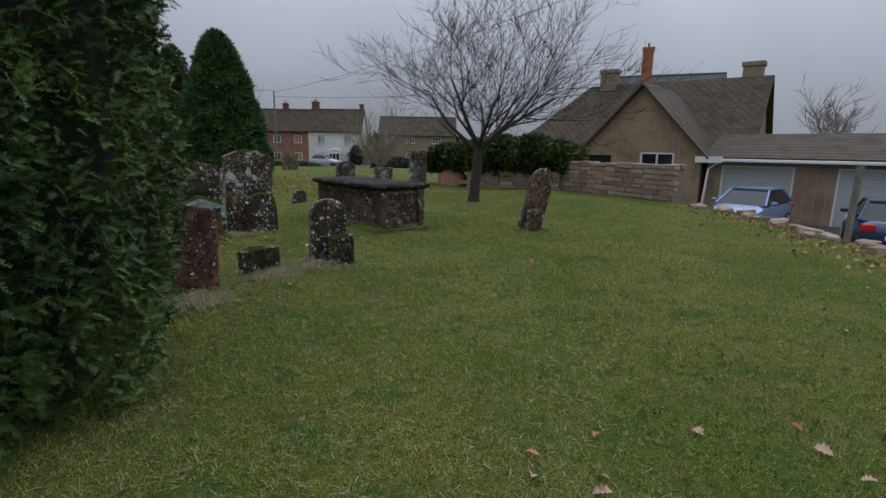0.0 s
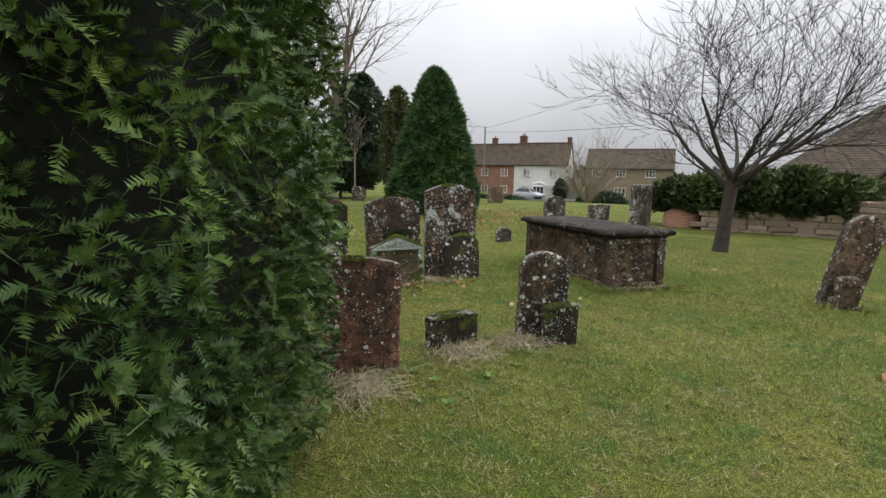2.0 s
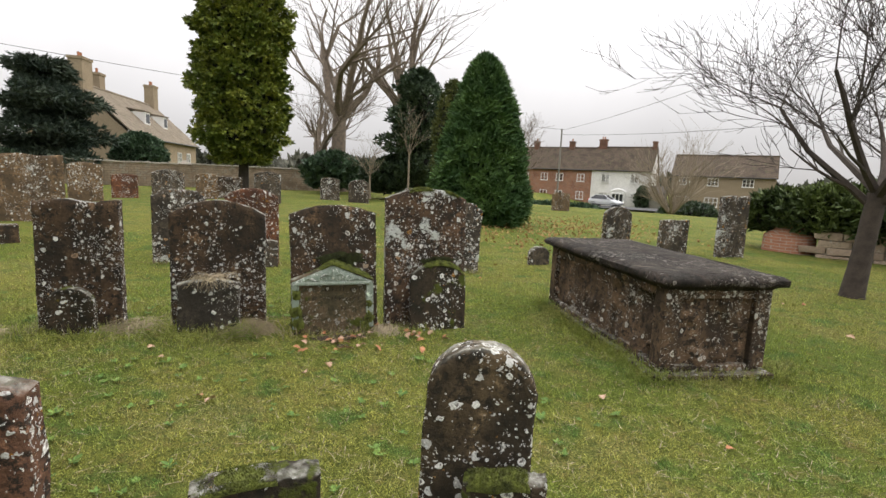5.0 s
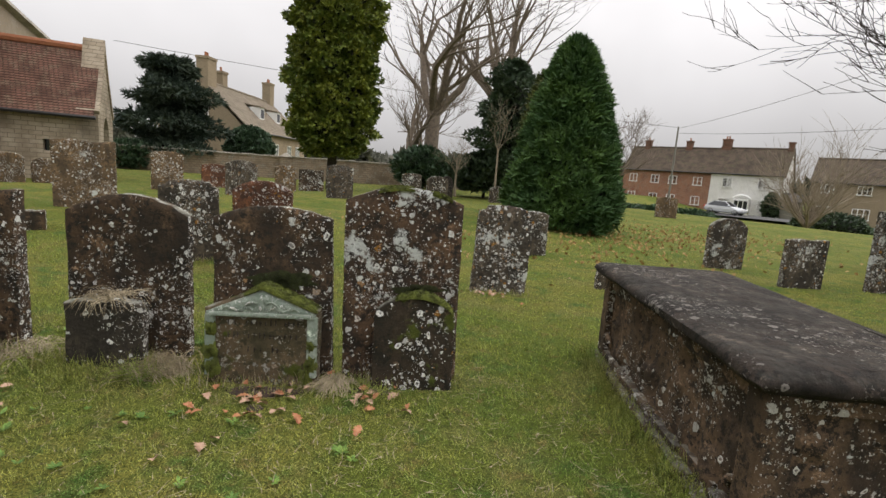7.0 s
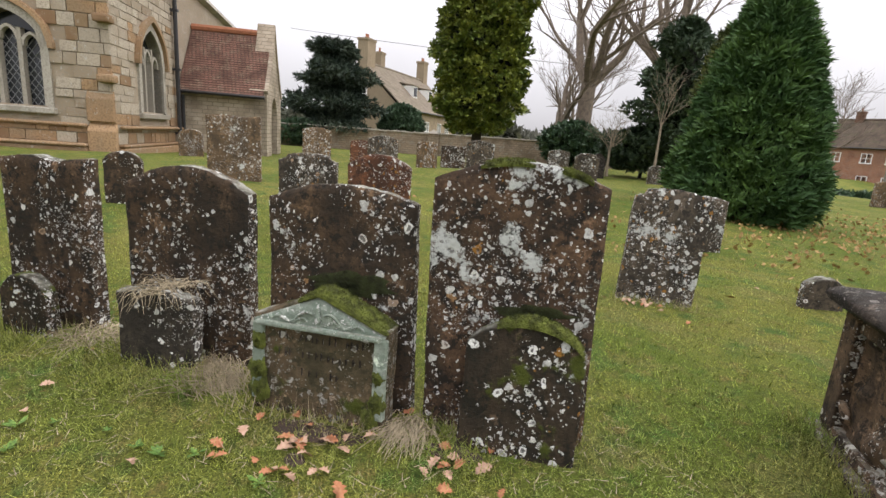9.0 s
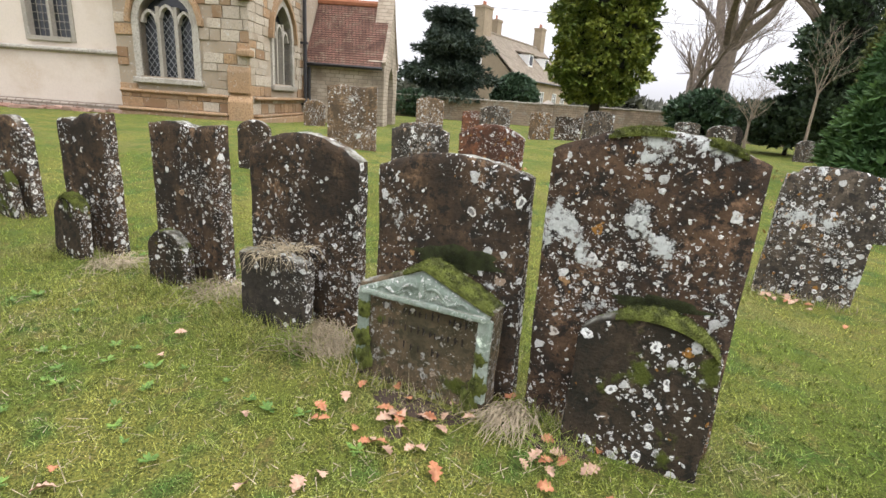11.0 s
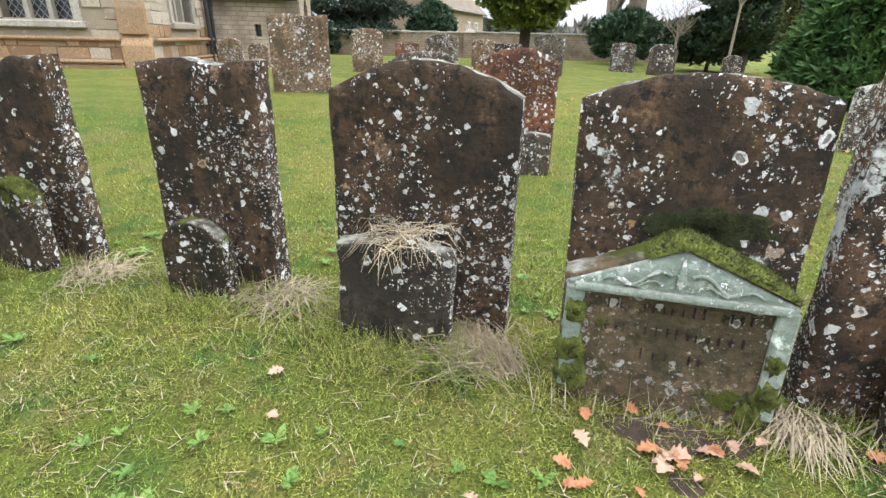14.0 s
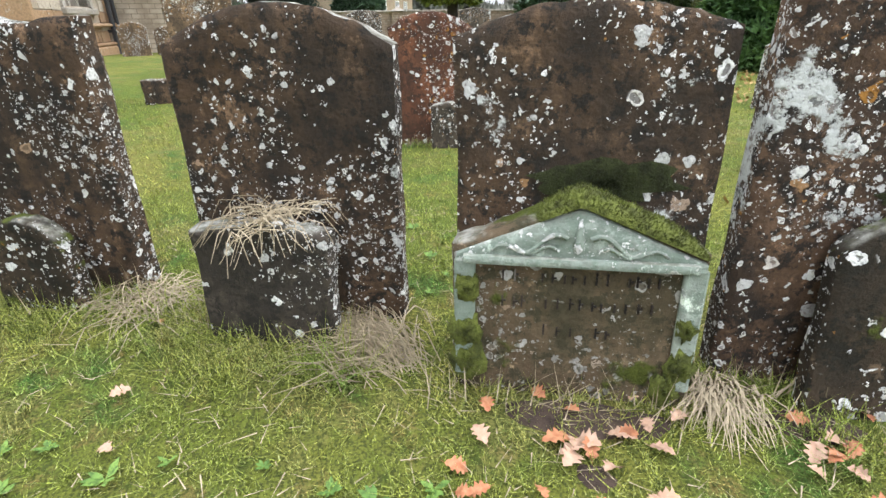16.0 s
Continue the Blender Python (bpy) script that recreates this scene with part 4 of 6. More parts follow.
# coping along the sloping parapet, lead-grey
V, F = merged([tube([(0.02, 0.4, 8.75), (0.02, 3.9, 4.75), (0.02, 13.1, 4.4)], [0.14, 0.14, 0.14], 4)])
part("coping", church, mesh_of("coping", V, F, dressed))
# buttress at the corner, with two weatherings
for z0, z1, d in ((-0.6, 0.75, 0.11), (0.75, 1.4, 0.07)):
    V = [(-0.5, -d, z0), (0.0 + d * 0.5, -d, z0), (0.0 + d * 0.5, 0.02, z0), (-0.5, 0.02, z0), (-0.5, -d, z1 - 0.18), (0.0 + d * 0.5, -d, z1 - 0.18), (0.0 + d * 0.5, 0.02, z1), (-0.5, 0.02, z1)]
    me = mesh_of("buttress", V, [(0, 3, 2, 1), (4, 5, 6, 7), (0, 1, 5, 4), (1, 2, 6, 5), (2, 3, 7, 6), (3, 0, 4, 7)], ironstone)
    bevelled(me, 0.02)
    part("buttress", church, me)
# moulded plinth
for z0, z1, d in ((-0.6, 0.22, 0.16), (0.22, 0.30, 0.2), (0.62, 0.70, 0.08)):
    me = mesh_of("plinth", *box_data(-3.05, -0.5, -d, 0.02, z0, z1), ironstone)
    bevelled(me, 0.03)
    part("plinth", church, me)
    me = mesh_of("plinth", *box_data(-d, 0.02, 0.1, 4.0, z0, z1), ironstone)
    bevelled(me, 0.03)
    part("plinth", church, me, pose(0.02 + d * 0 + 0.1, 0, 0))
# rendered wall with two mullioned windows
holes = [(-5.4, -4.2, 1.62, 3.2), (-8.2, -6.8, 1.72, 3.3)]
part("wall", church, mesh_of("wall", *merged(wall_boxes(-15.0, -3.05, 1.4, 5.6, holes, 0.3, 0.8)), render_white), label="pale lime-rendered wall")
part("wall", church, mesh_of("wall", *box_data(-15.0, -3.05, 0.26, 0.8, 0.25, 1.4), render_white))
me = mesh_of("string_course", *box_data(-15.0, -3.05, 0.16, 0.32, 1.4, 1.5), dressed)
bevelled(me, 0.03)
part("string_course", church, me)
nave_rubble = patterned("nave_plinth_rubble", (0.24, 0.2, 0.16), (0.4, 0.35, 0.29), (0.15, 0.12, 0.09), 0.34, 0.11, 0.02)
me = mesh_of("plinth", *box_data(-15.0, -3.05, 0.05, 0.3, -0.8, 0.3), nave_rubble)
bevelled(me, 0.04)
part("plinth", church, me)
leaded = dark_glass("leaded_pane_glass")
for hx0, hx1, hz0, hz1 in holes:
    square_window(church, pose((hx0 + hx1) / 2, 0.3, hz0 + 0.1), hx1 - hx0 - 0.2, hz1 - hz0 - 0.2, 2, leaded, dressed, 0.16, 4)
box("roof", church, roof_slate, -15.0, 0.0, 0.6, 9.0, 8.6, 8.9)
# rainwater pipe with hopper
chp = [tube([(0.12, 3.55, 4.35), (0.12, 3.55, 4.0), (0.12, 3.55, -0.4)], [0.06, 0.055, 0.055], 8)]
chp.append(box_data(0.03, 0.22, 3.43, 3.67, 4.15, 4.4))
chp += [box_data(0.0, 0.2, 3.48, 3.62, z, z + 0.06) for z in (0.5, 2.2, 3.7)]
part("downpipe", church, mesh_of("downpipe", *merged(chp), iron_black), label="black cast-iron rainwater pipe with a hopper")
chp = [tube([(0.12, 3.9, 1.6), (0.12, 3.9, -0.4)], [0.05, 0.05], 8)]
part("downpipe", church, mesh_of("downpipe", *merged(chp), iron_black))
# porch
porch_stone = patterned("porch_coursed_stone", (0.36, 0.295, 0.22), (0.5, 0.43, 0.34), (0.22, 0.18, 0.13), 0.45, 0.17, 0.014)
PY0, PY1, PL, PE, PR = 4.05, 6.65, 2.35, 1.8, 3.62
part("porch_wall", church, mesh_of("porch_wall", *merged(wall_boxes(0.02, PL, -0.6, PE, [(1.15, 1.32, 0.75, 1.05)], PY0, PY0 + 0.35)), porch_stone), label="coursed tan stone porch wall")
part("glass", church, mesh_of("glass", *box_data(1.15, 1.32, PY0 + 0.2, PY0 + 0.22, 0.75, 1.05), glass_dark))
part("porch_wall", church, mesh_of("porch_wall", *box_data(0.02, PL, PY1 - 0.35, PY1, -0.6, PE), porch_stone))
A = arch_pts(1.05, -0.6, 1.2, 1.8)
gab = [(-1.3, -0.6), (-1.3, 1.8), (-1.12, 1.98), (-0.95, 2.2), (-0.8, 2.42), (-0.65, 2.62), (-0.5, 2.85), (-0.38, 3.05), (-0.27, 3.25), (-0.15, 3.5), (0, 3.85)]
gab = gab + [(-x, z) for x, z in reversed(gab[:-1])]
part("porch_gable", church, mesh_of("porch_gable", *band(gab, A, -0.02, 0.42), porch_stone), pose(PL, (PY0 + PY1) / 2, 0, 0, 0, 90), label="porch gable with a pointed doorway")
gab2 = [(x * 1.05, z + 0.09) for x, z in gab]
part("coping", church, mesh_of("coping", *band(gab2[1:-1], [(x * 0.99, z - 0.01) for x, z in gab[1:-1]], -0.06, 0.46), porch_stone), pose(PL, (PY0 + PY1) / 2, 0, 0, 0, 90))
tile_red = patterned("plain_clay_tiles", (0.14, 0.075, 0.055), (0.27, 0.14, 0.105), (0.05, 0.03, 0.022), 0.165, 0.1, 0.012, moss=(0.22, 0.155, 0.11))
mid = (PY0 + PY1) / 2
for s in (-1, 1):
    V, F = [], []
    rows = 26
    for r in range(rows):
        q0, q1 = r / rows, (r + 1) / rows + 0.012
        ya, yb = mid + s * (1.5 * (1 - q0)), mid + s * (1.5 * (1 - q1))
        za, zb = PE - 0.12 + (PR - PE + 0.12) * q0, PE - 0.12 + (PR - PE + 0.12) * q1
        o = len(V)
        V += [(0.0, ya, za + 0.035), (PL - 0.05, ya, za + 0.035), (PL - 0.05, yb, zb + 0.01), (0.0, yb, zb + 0.01), (0.0, ya, za - 0.02), (PL - 0.05, ya, za - 0.02)]
        F += [(o, o + 1, o + 2, o + 3), (o + 4, o + 5, o + 1, o)]
    part("porch_roof", church, mesh_of("porch_roof", V, F, tile_red), label="weathered red clay tile roof")
part("ridge", church, mesh_of("ridge", *tube([(0.0, mid, PR + 0.02), (PL, mid, PR + 0.02)], [0.11, 0.11], 8), terracotta))
me = mesh_of("gutter", *tube([(0.0, PY0 - 0.25, PE - 0.1), (PL, PY0 - 0.25, PE - 0.12)], [0.05, 0.05], 6), iron_black)
part("gutter", church, me)


# ---- houses ----
def cottage_window(parent, m, w, h, cols=2, rows_=2):
    root = part("window", parent, None, m, "white timber casement window")
    t = 0.07
    ch = [box_data(-w / 2, -w / 2 + t, -0.04, 0.06, 0, h), box_data(w / 2 - t, w / 2, -0.04, 0.06, 0, h), box_data(-w / 2, w / 2, -0.04, 0.06, h - t, h), box_data(-w / 2 - 0.05, w / 2 + 0.05, -0.1, 0.06, -0.05, t)]
    ch += [box_data(-w / 2 + w * i / cols - 0.035, -w / 2 + w * i / cols + 0.035, -0.03, 0.06, 0, h) for i in range(1, cols)]
    ch += [box_data(-w / 2, w / 2, -0.02, 0.05, h * i / rows_ - 0.02, h * i / rows_ + 0.02) for i in range(1, rows_)]
    part("frame", root, mesh_of("frame", *merged(ch), white_gloss))
    part("glass", root, mesh_of("glass", *box_data(-w / 2 + 0.02, w / 2 - 0.02, 0.06, 0.09, 0.02, h - 0.02), glass_dark))


def chimney(parent, x, y, z0, z1, mat, w=0.6, d=0.5, pots=2):
    root = part("chimney", parent, None, pose(x, y, 0))
    V, F = merged([box_data(-w / 2, w / 2, -d / 2, d / 2, z0, z1 - 0.2), box_data(-w / 2 - 0.06, w / 2 + 0.06, -d / 2 - 0.06, d / 2 + 0.06, z1 - 0.2, z1)])
    part("stack", root, mesh_of("stack", V, F, mat))
    for i in range(pots):
        px_ = (i - (pots - 1) / 2) * 0.3
        part("chimney_pot", root, mesh_of("chimney_pot", *tube([(px_, 0, z1), (px_, 0, z1 + 0.25), (px_, 0, z1 + 0.4)], [0.11, 0.09, 0.1], 8), terracotta))


def gabled_house(name, m, label, L, D, eave, ridge, wall_mat, roof_mat, holes=(), base=-0.5):
    """Ridge along x, front at y = 0 facing -y."""
    root = empty(name, m, label, "house")
    part("wall", root, mesh_of("wall", *merged(wall_boxes(0, L, base, eave, list(holes), 0, 0.3)), wall_mat))
    part("wall", root, mesh_of("wall", *box_data(0, L, D - 0.3, D, base, eave), wall_mat))
    for x in (0, L - 0.3):
        V = [(x, 0.3, base), (x, D - 0.3, base), (x, D - 0.3, eave), (x, D / 2, ridge - 0.1), (x, 0.3, eave)]
        V += [(x + 0.3, b_, c) for a, b_, c in V]
        F = [(0, 4, 3, 2, 1), (5, 6, 7, 8, 9)] + [(i, (i + 1) % 5, (i + 1) % 5 + 5, i + 5) for i in range(5)]
        part("gable", root, mesh_of("gable", V, F, wall_mat))
    for s, y in ((1, -0.3), (-1, D + 0.3)):
        k = (ridge - eave) / (D / 2)
        V = [(-0.15, y, eave - 0.3 * k + 0.1), (L + 0.15, y, eave - 0.3 * k + 0.1), (L + 0.15, D / 2, ridge + 0.05), (-0.15, D / 2, ridge + 0.05)]
        n = len(V)
        V += [(a, b_, c + 0.12) for a, b_, c in V]
        F = [(0, 1, 2, 3), (7, 6, 5, 4), (0, 4, 5, 1), (1, 5, 6, 2), (2, 6, 7, 3), (3, 7, 4, 0)]
        part("roof", root, mesh_of("roof", V, F, roof_mat))
    part("ridge", root, mesh_of("ridge", *tube([(-0.15, D / 2, ridge + 0.15), (L + 0.15, D / 2, ridge + 0.15)], [0.13, 0.13], 6), roof_mat))
    part("gutter", root, mesh_of("gutter", *tube([(0, -0.36, eave - 0.12), (L, -0.36, eave - 0.12)], [0.07, 0.07], 6), iron_black))
    return root


STREET = pose(0.74, 0.43, 0, 0, 0, 6.7)     # lie of the village street


def pocket(cx, z, w, h):
    return (cx - w / 2, cx + w / 2, z, z + h)


wins = [(2.0, 2.0, 1.15, 1.15), (6.0, 2.0, 1.15, 1.15)]
low = [(1.9, -0.6, 1.3, 1.15), (6.3, -0.6, 1.3, 1.2)]
white = gabled_house("white_cottage", STREET @ pose(-20.2, 78.0, 0.0, 0, 0, 0), "white-painted two-storey cottage with a brown tiled roof", 8.1, 6.0, 3.8, 7.0, white_paint_wall, roof_brown, [], -1.8)
for cx, z, w, h in wins + low:
    cottage_window(white, pose(cx, -0.06, z), w, h, 2, 3)
box("porch", white, white_gloss, 3.2, 4.9, -0.9, 0.0, -1.6, 0.6, 0.03, "white glazed porch")
for i in range(3):
    box("glass", white, glass_dark, 3.32 + i * 0.52, 3.75 + i * 0.52, -0.93, -0.9, -0.6, 0.4)
V, F = merged([tube([(3.0, -0.5, 0.65), (3.5, -0.5, 0.95), (4.05, -0.5, 1.05), (4.6, -0.5, 0.95), (5.1, -0.5, 0.65)], [0.12, 0.2, 0.22, 0.2, 0.12], 6)])
part("canopy", white, mesh_of("canopy", V, F, white_gloss))
chimney(white, 0.6, 3.0, 6.6, 8.3, brick_dark, 1.1, 0.6, 2)
chimney(white, 7.8, 3.0, 6.4, 8.0, brick_dark, 0.6, 0.6, 0)
bricks = gabled_house("brick_cottage", STREET @ pose(-32.0, 78.1, 0.0), "row of red-brick cottages under a brown tiled roof", 11.75, 5.9, 3.75, 6.9, brick_red, roof_brown, [], -1.8)
for cx in (1.5, 4.6, 7.0, 10.2):
    cottage_window(bricks, pose(cx, -0.06, 1.95), 1.1, 1.1, 2, 2)
    cottage_window(bricks, pose(cx, -0.06, -0.65), 1.1, 1.15, 2, 2)
for cx in (2.0, 7.7):
    chimney(bricks, cx, 2.9, 6.6, 8.0, brick_dark, 0.8, 0.6, 1)
house = gabled_house("stone_house", STREET @ pose(-9.6, 79.5, 0.1), "stone-built house behind bare shrubs", 12.0, 6.5, 3.3, 6.0, manor_stone, roof_brown, [], -1.9)
for cx in (1.6, 5.0, 9.0):
    cottage_window(house, pose(cx, -0.06, 2.0), 1.3, 1.0, 3, 2)
    cottage_window(house, pose(cx, -0.06, -0.75), 1.6, 1.2, 3, 2)
shed = gabled_house("garden_shed", STREET @ pose(-11.8, 76.5, -1.1), "dark timber garden shed between the houses", 1.9, 2.5, 1.9, 2.6, wood_grey, roof_slate, [])

# manor house beyond the churchyard wall
mx, my = -51.37, 23.78
manor = gabled_house("manor_house", pose(mx, my, 0.0, 0, 0, 137) @ Matrix.Scale(1.15, 4), "tall tan stone manor house with a steep stone-slate roof", 14.5, 8.0, 3.5, 7.2, manor_stone, roof_grey, [])
for cx, z in ((9.5, 1.2), (12.0, 1.2), (6.0, 1.2)):
    cottage_window(manor, pose(cx, -0.06, z), 1.0, 1.4, 2, 3)
for cx in (5.5, 9.6):
    dm = part("dormer", manor, None, pose(cx, 1.2, 4.75))
    part("body", dm, mesh_of("body", *box_data(-0.5, 0.5, 0, 1.6, 0, 1.15), white_gloss))
    part("roof", dm, mesh_of("roof", [(-0.6, -0.1, 1.15), (0.6, -0.1, 1.15), (0.6, 1.9, 1.4), (-0.6, 1.9, 1.4), (-0.6, -0.1, 1.25), (0.6, -0.1, 1.25), (0.6, 1.9, 1.5), (-0.6, 1.9, 1.5)], [(0, 3, 2, 1), (4, 5, 6, 7), (0, 1, 5, 4), (1, 2, 6, 5), (2, 3, 7, 6), (3, 0, 4, 7)], roof_grey))
    part("glass", dm, mesh_of("glass", *box_data(-0.38, 0.38, -0.02, 0.0, 0.2, 1.0), glass_dark))
cottage_window(manor, pose(-0.06, 4.0, 4.0, 0, 0, 270), 0.9, 1.1, 2, 2)
chimney(manor, 0.5, 4.0, 6.6, 9.3, manor_stone, 1.5, 1.0, 2)
chimney(manor, 3.6, 4.3, 6.6, 8.7, manor_stone, 0.9, 0.8, 1)
chimney(manor, 13.7, 4.0, 6.6, 9.4, manor_stone, 1.1, 0.9, 2)

# bungalow with front gable and garages
BZ = -1.15
bung = empty("bungalow", pose(4.68, 25.14, BZ, 0, 0, -31.5), "buff-brick bungalow with steep brown tiled roofs, gable towards the churchyard", "house")
part("wall", bung, mesh_of("wall", *merged(wall_boxes(0, 5.2, -0.4, 2.6, [pocket(0.85, 1.95, 1.1, 0.42), pocket(3.4, 1.25, 1.45, 1.3)], 0, 0.3)), brick_buff))
V = [(0, 0, 2.6), (5.2, 0, 2.6), (2.6, 0, 5.35), (0, 0.3, 2.6), (5.2, 0.3, 2.6), (2.6, 0.3, 5.35)]
part("gable", bung, mesh_of("gable", V, [(0, 1, 2), (5, 4, 3), (0, 3, 4, 1), (1, 4, 5, 2), (2, 5, 3, 0)], brick_buff))
for x in (0, 4.9):
    box("wall", bung, brick_buff, x, x + 0.3, 0.3, 4.5, -0.4, 2.6)
cottage_window(bung, pose(3.4, 0.05, 1.27), 1.42, 1.26, 2, 1)
box("vent_panel", bung, glass_dark, 0.3, 1.4, 0.1, 0.12, 1.95, 2.37)


def roof_slab(parent, pts, mat, th=0.14):
    V = [tuple(p) for p in pts] + [(p[0], p[1], p[2] + th) for p in pts]
    n = len(pts)
    F = [tuple(reversed(range(n))), tuple(range(n, 2 * n))] + [(i, (i + 1) % n, (i + 1) % n + n, i + n) for i in range(n)]
    part("roof", parent, mesh_of("roof", V, F, mat))


roof_slab(bung, [(-0.3, -0.25, 2.3), (2.6, -0.25, 5.42), (2.6, 6.6, 5.42), (-0.3, 4.2, 2.3)], roof_brown)
roof_slab(bung, [(2.6, -0.25, 5.42), (5.5, -0.25, 2.3), (5.5, 4.2, 2.3), (2.6, 6.6, 5.42)], roof_brown)
roof_slab(bung, [(-6.0, 2.9, 2.3), (6.7, 2.9, 2.3), (6.7, 7.0, 6.2), (-2.6, 7.0, 6.2)], roof_brown)
roof_slab(bung, [(-2.6, 7.0, 6.2), (6.7, 7.0, 6.2), (6.7, 11.0, 2.3), (-6.0, 11.0, 2.3)], roof_brown)
roof_slab(bung, [(-6.0, 11.0, 2.3), (-6.0, 2.9, 2.3), (-2.6, 7.0, 6.2)], roof_brown)
part("wall", bung, mesh_of("wall", *merged([box_data(-4.7, -0.0, 3.2, 3.5, -0.4, 2.5), box_data(-4.7, -4.4, 3.2, 10.7, -0.4, 2.5), box_data(5.2, 6.4, 3.2, 3.5, -0.4, 2.5)]), brick_buff))
V = [(6.4, 3.2, -0.4), (6.4, 10.8, -0.4), (6.4, 10.8, 2.5), (6.4, 7.0, 6.1), (6.4, 3.2, 2.5)]
part("gable", bung, mesh_of("gable", V + [(x - 0.3, y, z) for x, y, z in V], [(0, 1, 2, 3, 4), (9, 8, 7, 6, 5)] + [((i + 1) % 5, i, i + 5, (i + 1) % 5 + 5) for i in range(5)], brick_buff))
for s, x in ((1, -0.3), (-1, 5.5)):
    me = mesh_of("bargeboard", *tube([(x, -0.28, 2.32), (2.6, -0.28, 5.46)], [0.07, 0.07], 4), plain("brown_verge", (0.16, 0.11, 0.08), 0.7))
    part("bargeboard", bung, me)
box("fascia", bung, white_gloss, 5.0, 6.0, -0.3, -0.2, 2.15, 2.4)
box("fascia", bung, white_gloss, -0.45, -0.15, -0.3, -0.2, 2.2, 2.4)
part("downpipe", bung, mesh_of("downpipe", *tube([(5.9, -0.25, 2.2), (5.5, -0.08, 1.9), (5.35, -0.08, -0.3)], [0.05, 0.05, 0.05], 6), white_gloss))
chimney(bung, -1.5, 7.0, 5.9, 7.2, manor_stone, 0.9, 0.7, 0)
chimney(bung, 5.7, 7.6, 5.9, 7.1, manor_stone, 0.9, 0.7, 0)
garage = empty("garage_block", pose(4.68, 25.14, BZ, 0, 0, -31.5) @ pose(5.35, 0.25, 0, 0, 0, -4), "buff-brick double garage with grey up-and-over doors", "garage")
holes = [pocket(1.85, -0.3, 2.5, 2.35), pocket(5.65, -0.3, 2.5, 2.35), pocket(9.4, -0.3, 2.5, 2.35)]
part("wall", garage, mesh_of("wall", *merged(wall_boxes(0.05, 11.5, -0.4, 2.3, holes, 0, 0.25)), brick_buff))
part("wall", garage, mesh_of("wall", *merged([box_data(0.05, 0.3, 0.25, 5, -0.4, 2.2), box_data(11.25, 11.5, 0.25, 5, -0.4, 2.2), box_data(0.05, 11.5, 5, 5.25, -0.4, 3.2)]), brick_buff))
for hx0, hx1, hz0, hz1 in holes:
    ch = [box_data(hx0 + 0.06, hx1 - 0.06, 0.1 + 0.012 * (i % 2), 0.14, hz0 + (hz1 - hz0) * i / 7 + 0.012, hz0 + (hz1 - hz0) * (i + 1) / 7) for i in range(7)]
    part("door", garage, mesh_of("door", *merged(ch), garage_grey), label="grey-green panelled garage door")
    part("door_frame", garage, mesh_of("door_frame", *merged([box_data(hx0, hx0 + 0.06, 0.02, 0.16, hz0, hz1), box_data(hx1 - 0.06, hx1, 0.02, 0.16, hz0, hz1), box_data(hx0 + 0.06, hx1 - 0.06, 0.02, 0.16, hz1 - 0.05, hz1)]), white_gloss))
roof_slab(garage, [(-0.2, -0.35, 2.25), (11.7, -0.35, 2.25), (11.7, 3.0, 3.25), (-0.2, 3.0, 3.25)], roof_brown)
box("gutter", garage, white_gloss, -0.1, 11.6, -0.45, -0.35, 2.2, 2.32, 0.02)
tall = gabled_house("roadside_house", pose(10.51, 47.55, -0.5, 0, 0, -16), "hipped slate-roofed house beyond the bungalow", 9, 8, 5.6, 8.6, brick_red, roof_slate, [])
chimney(tall, 2.6, 2.0, 7.0, 10.9, terracotta, 0.9, 0.8, 1)


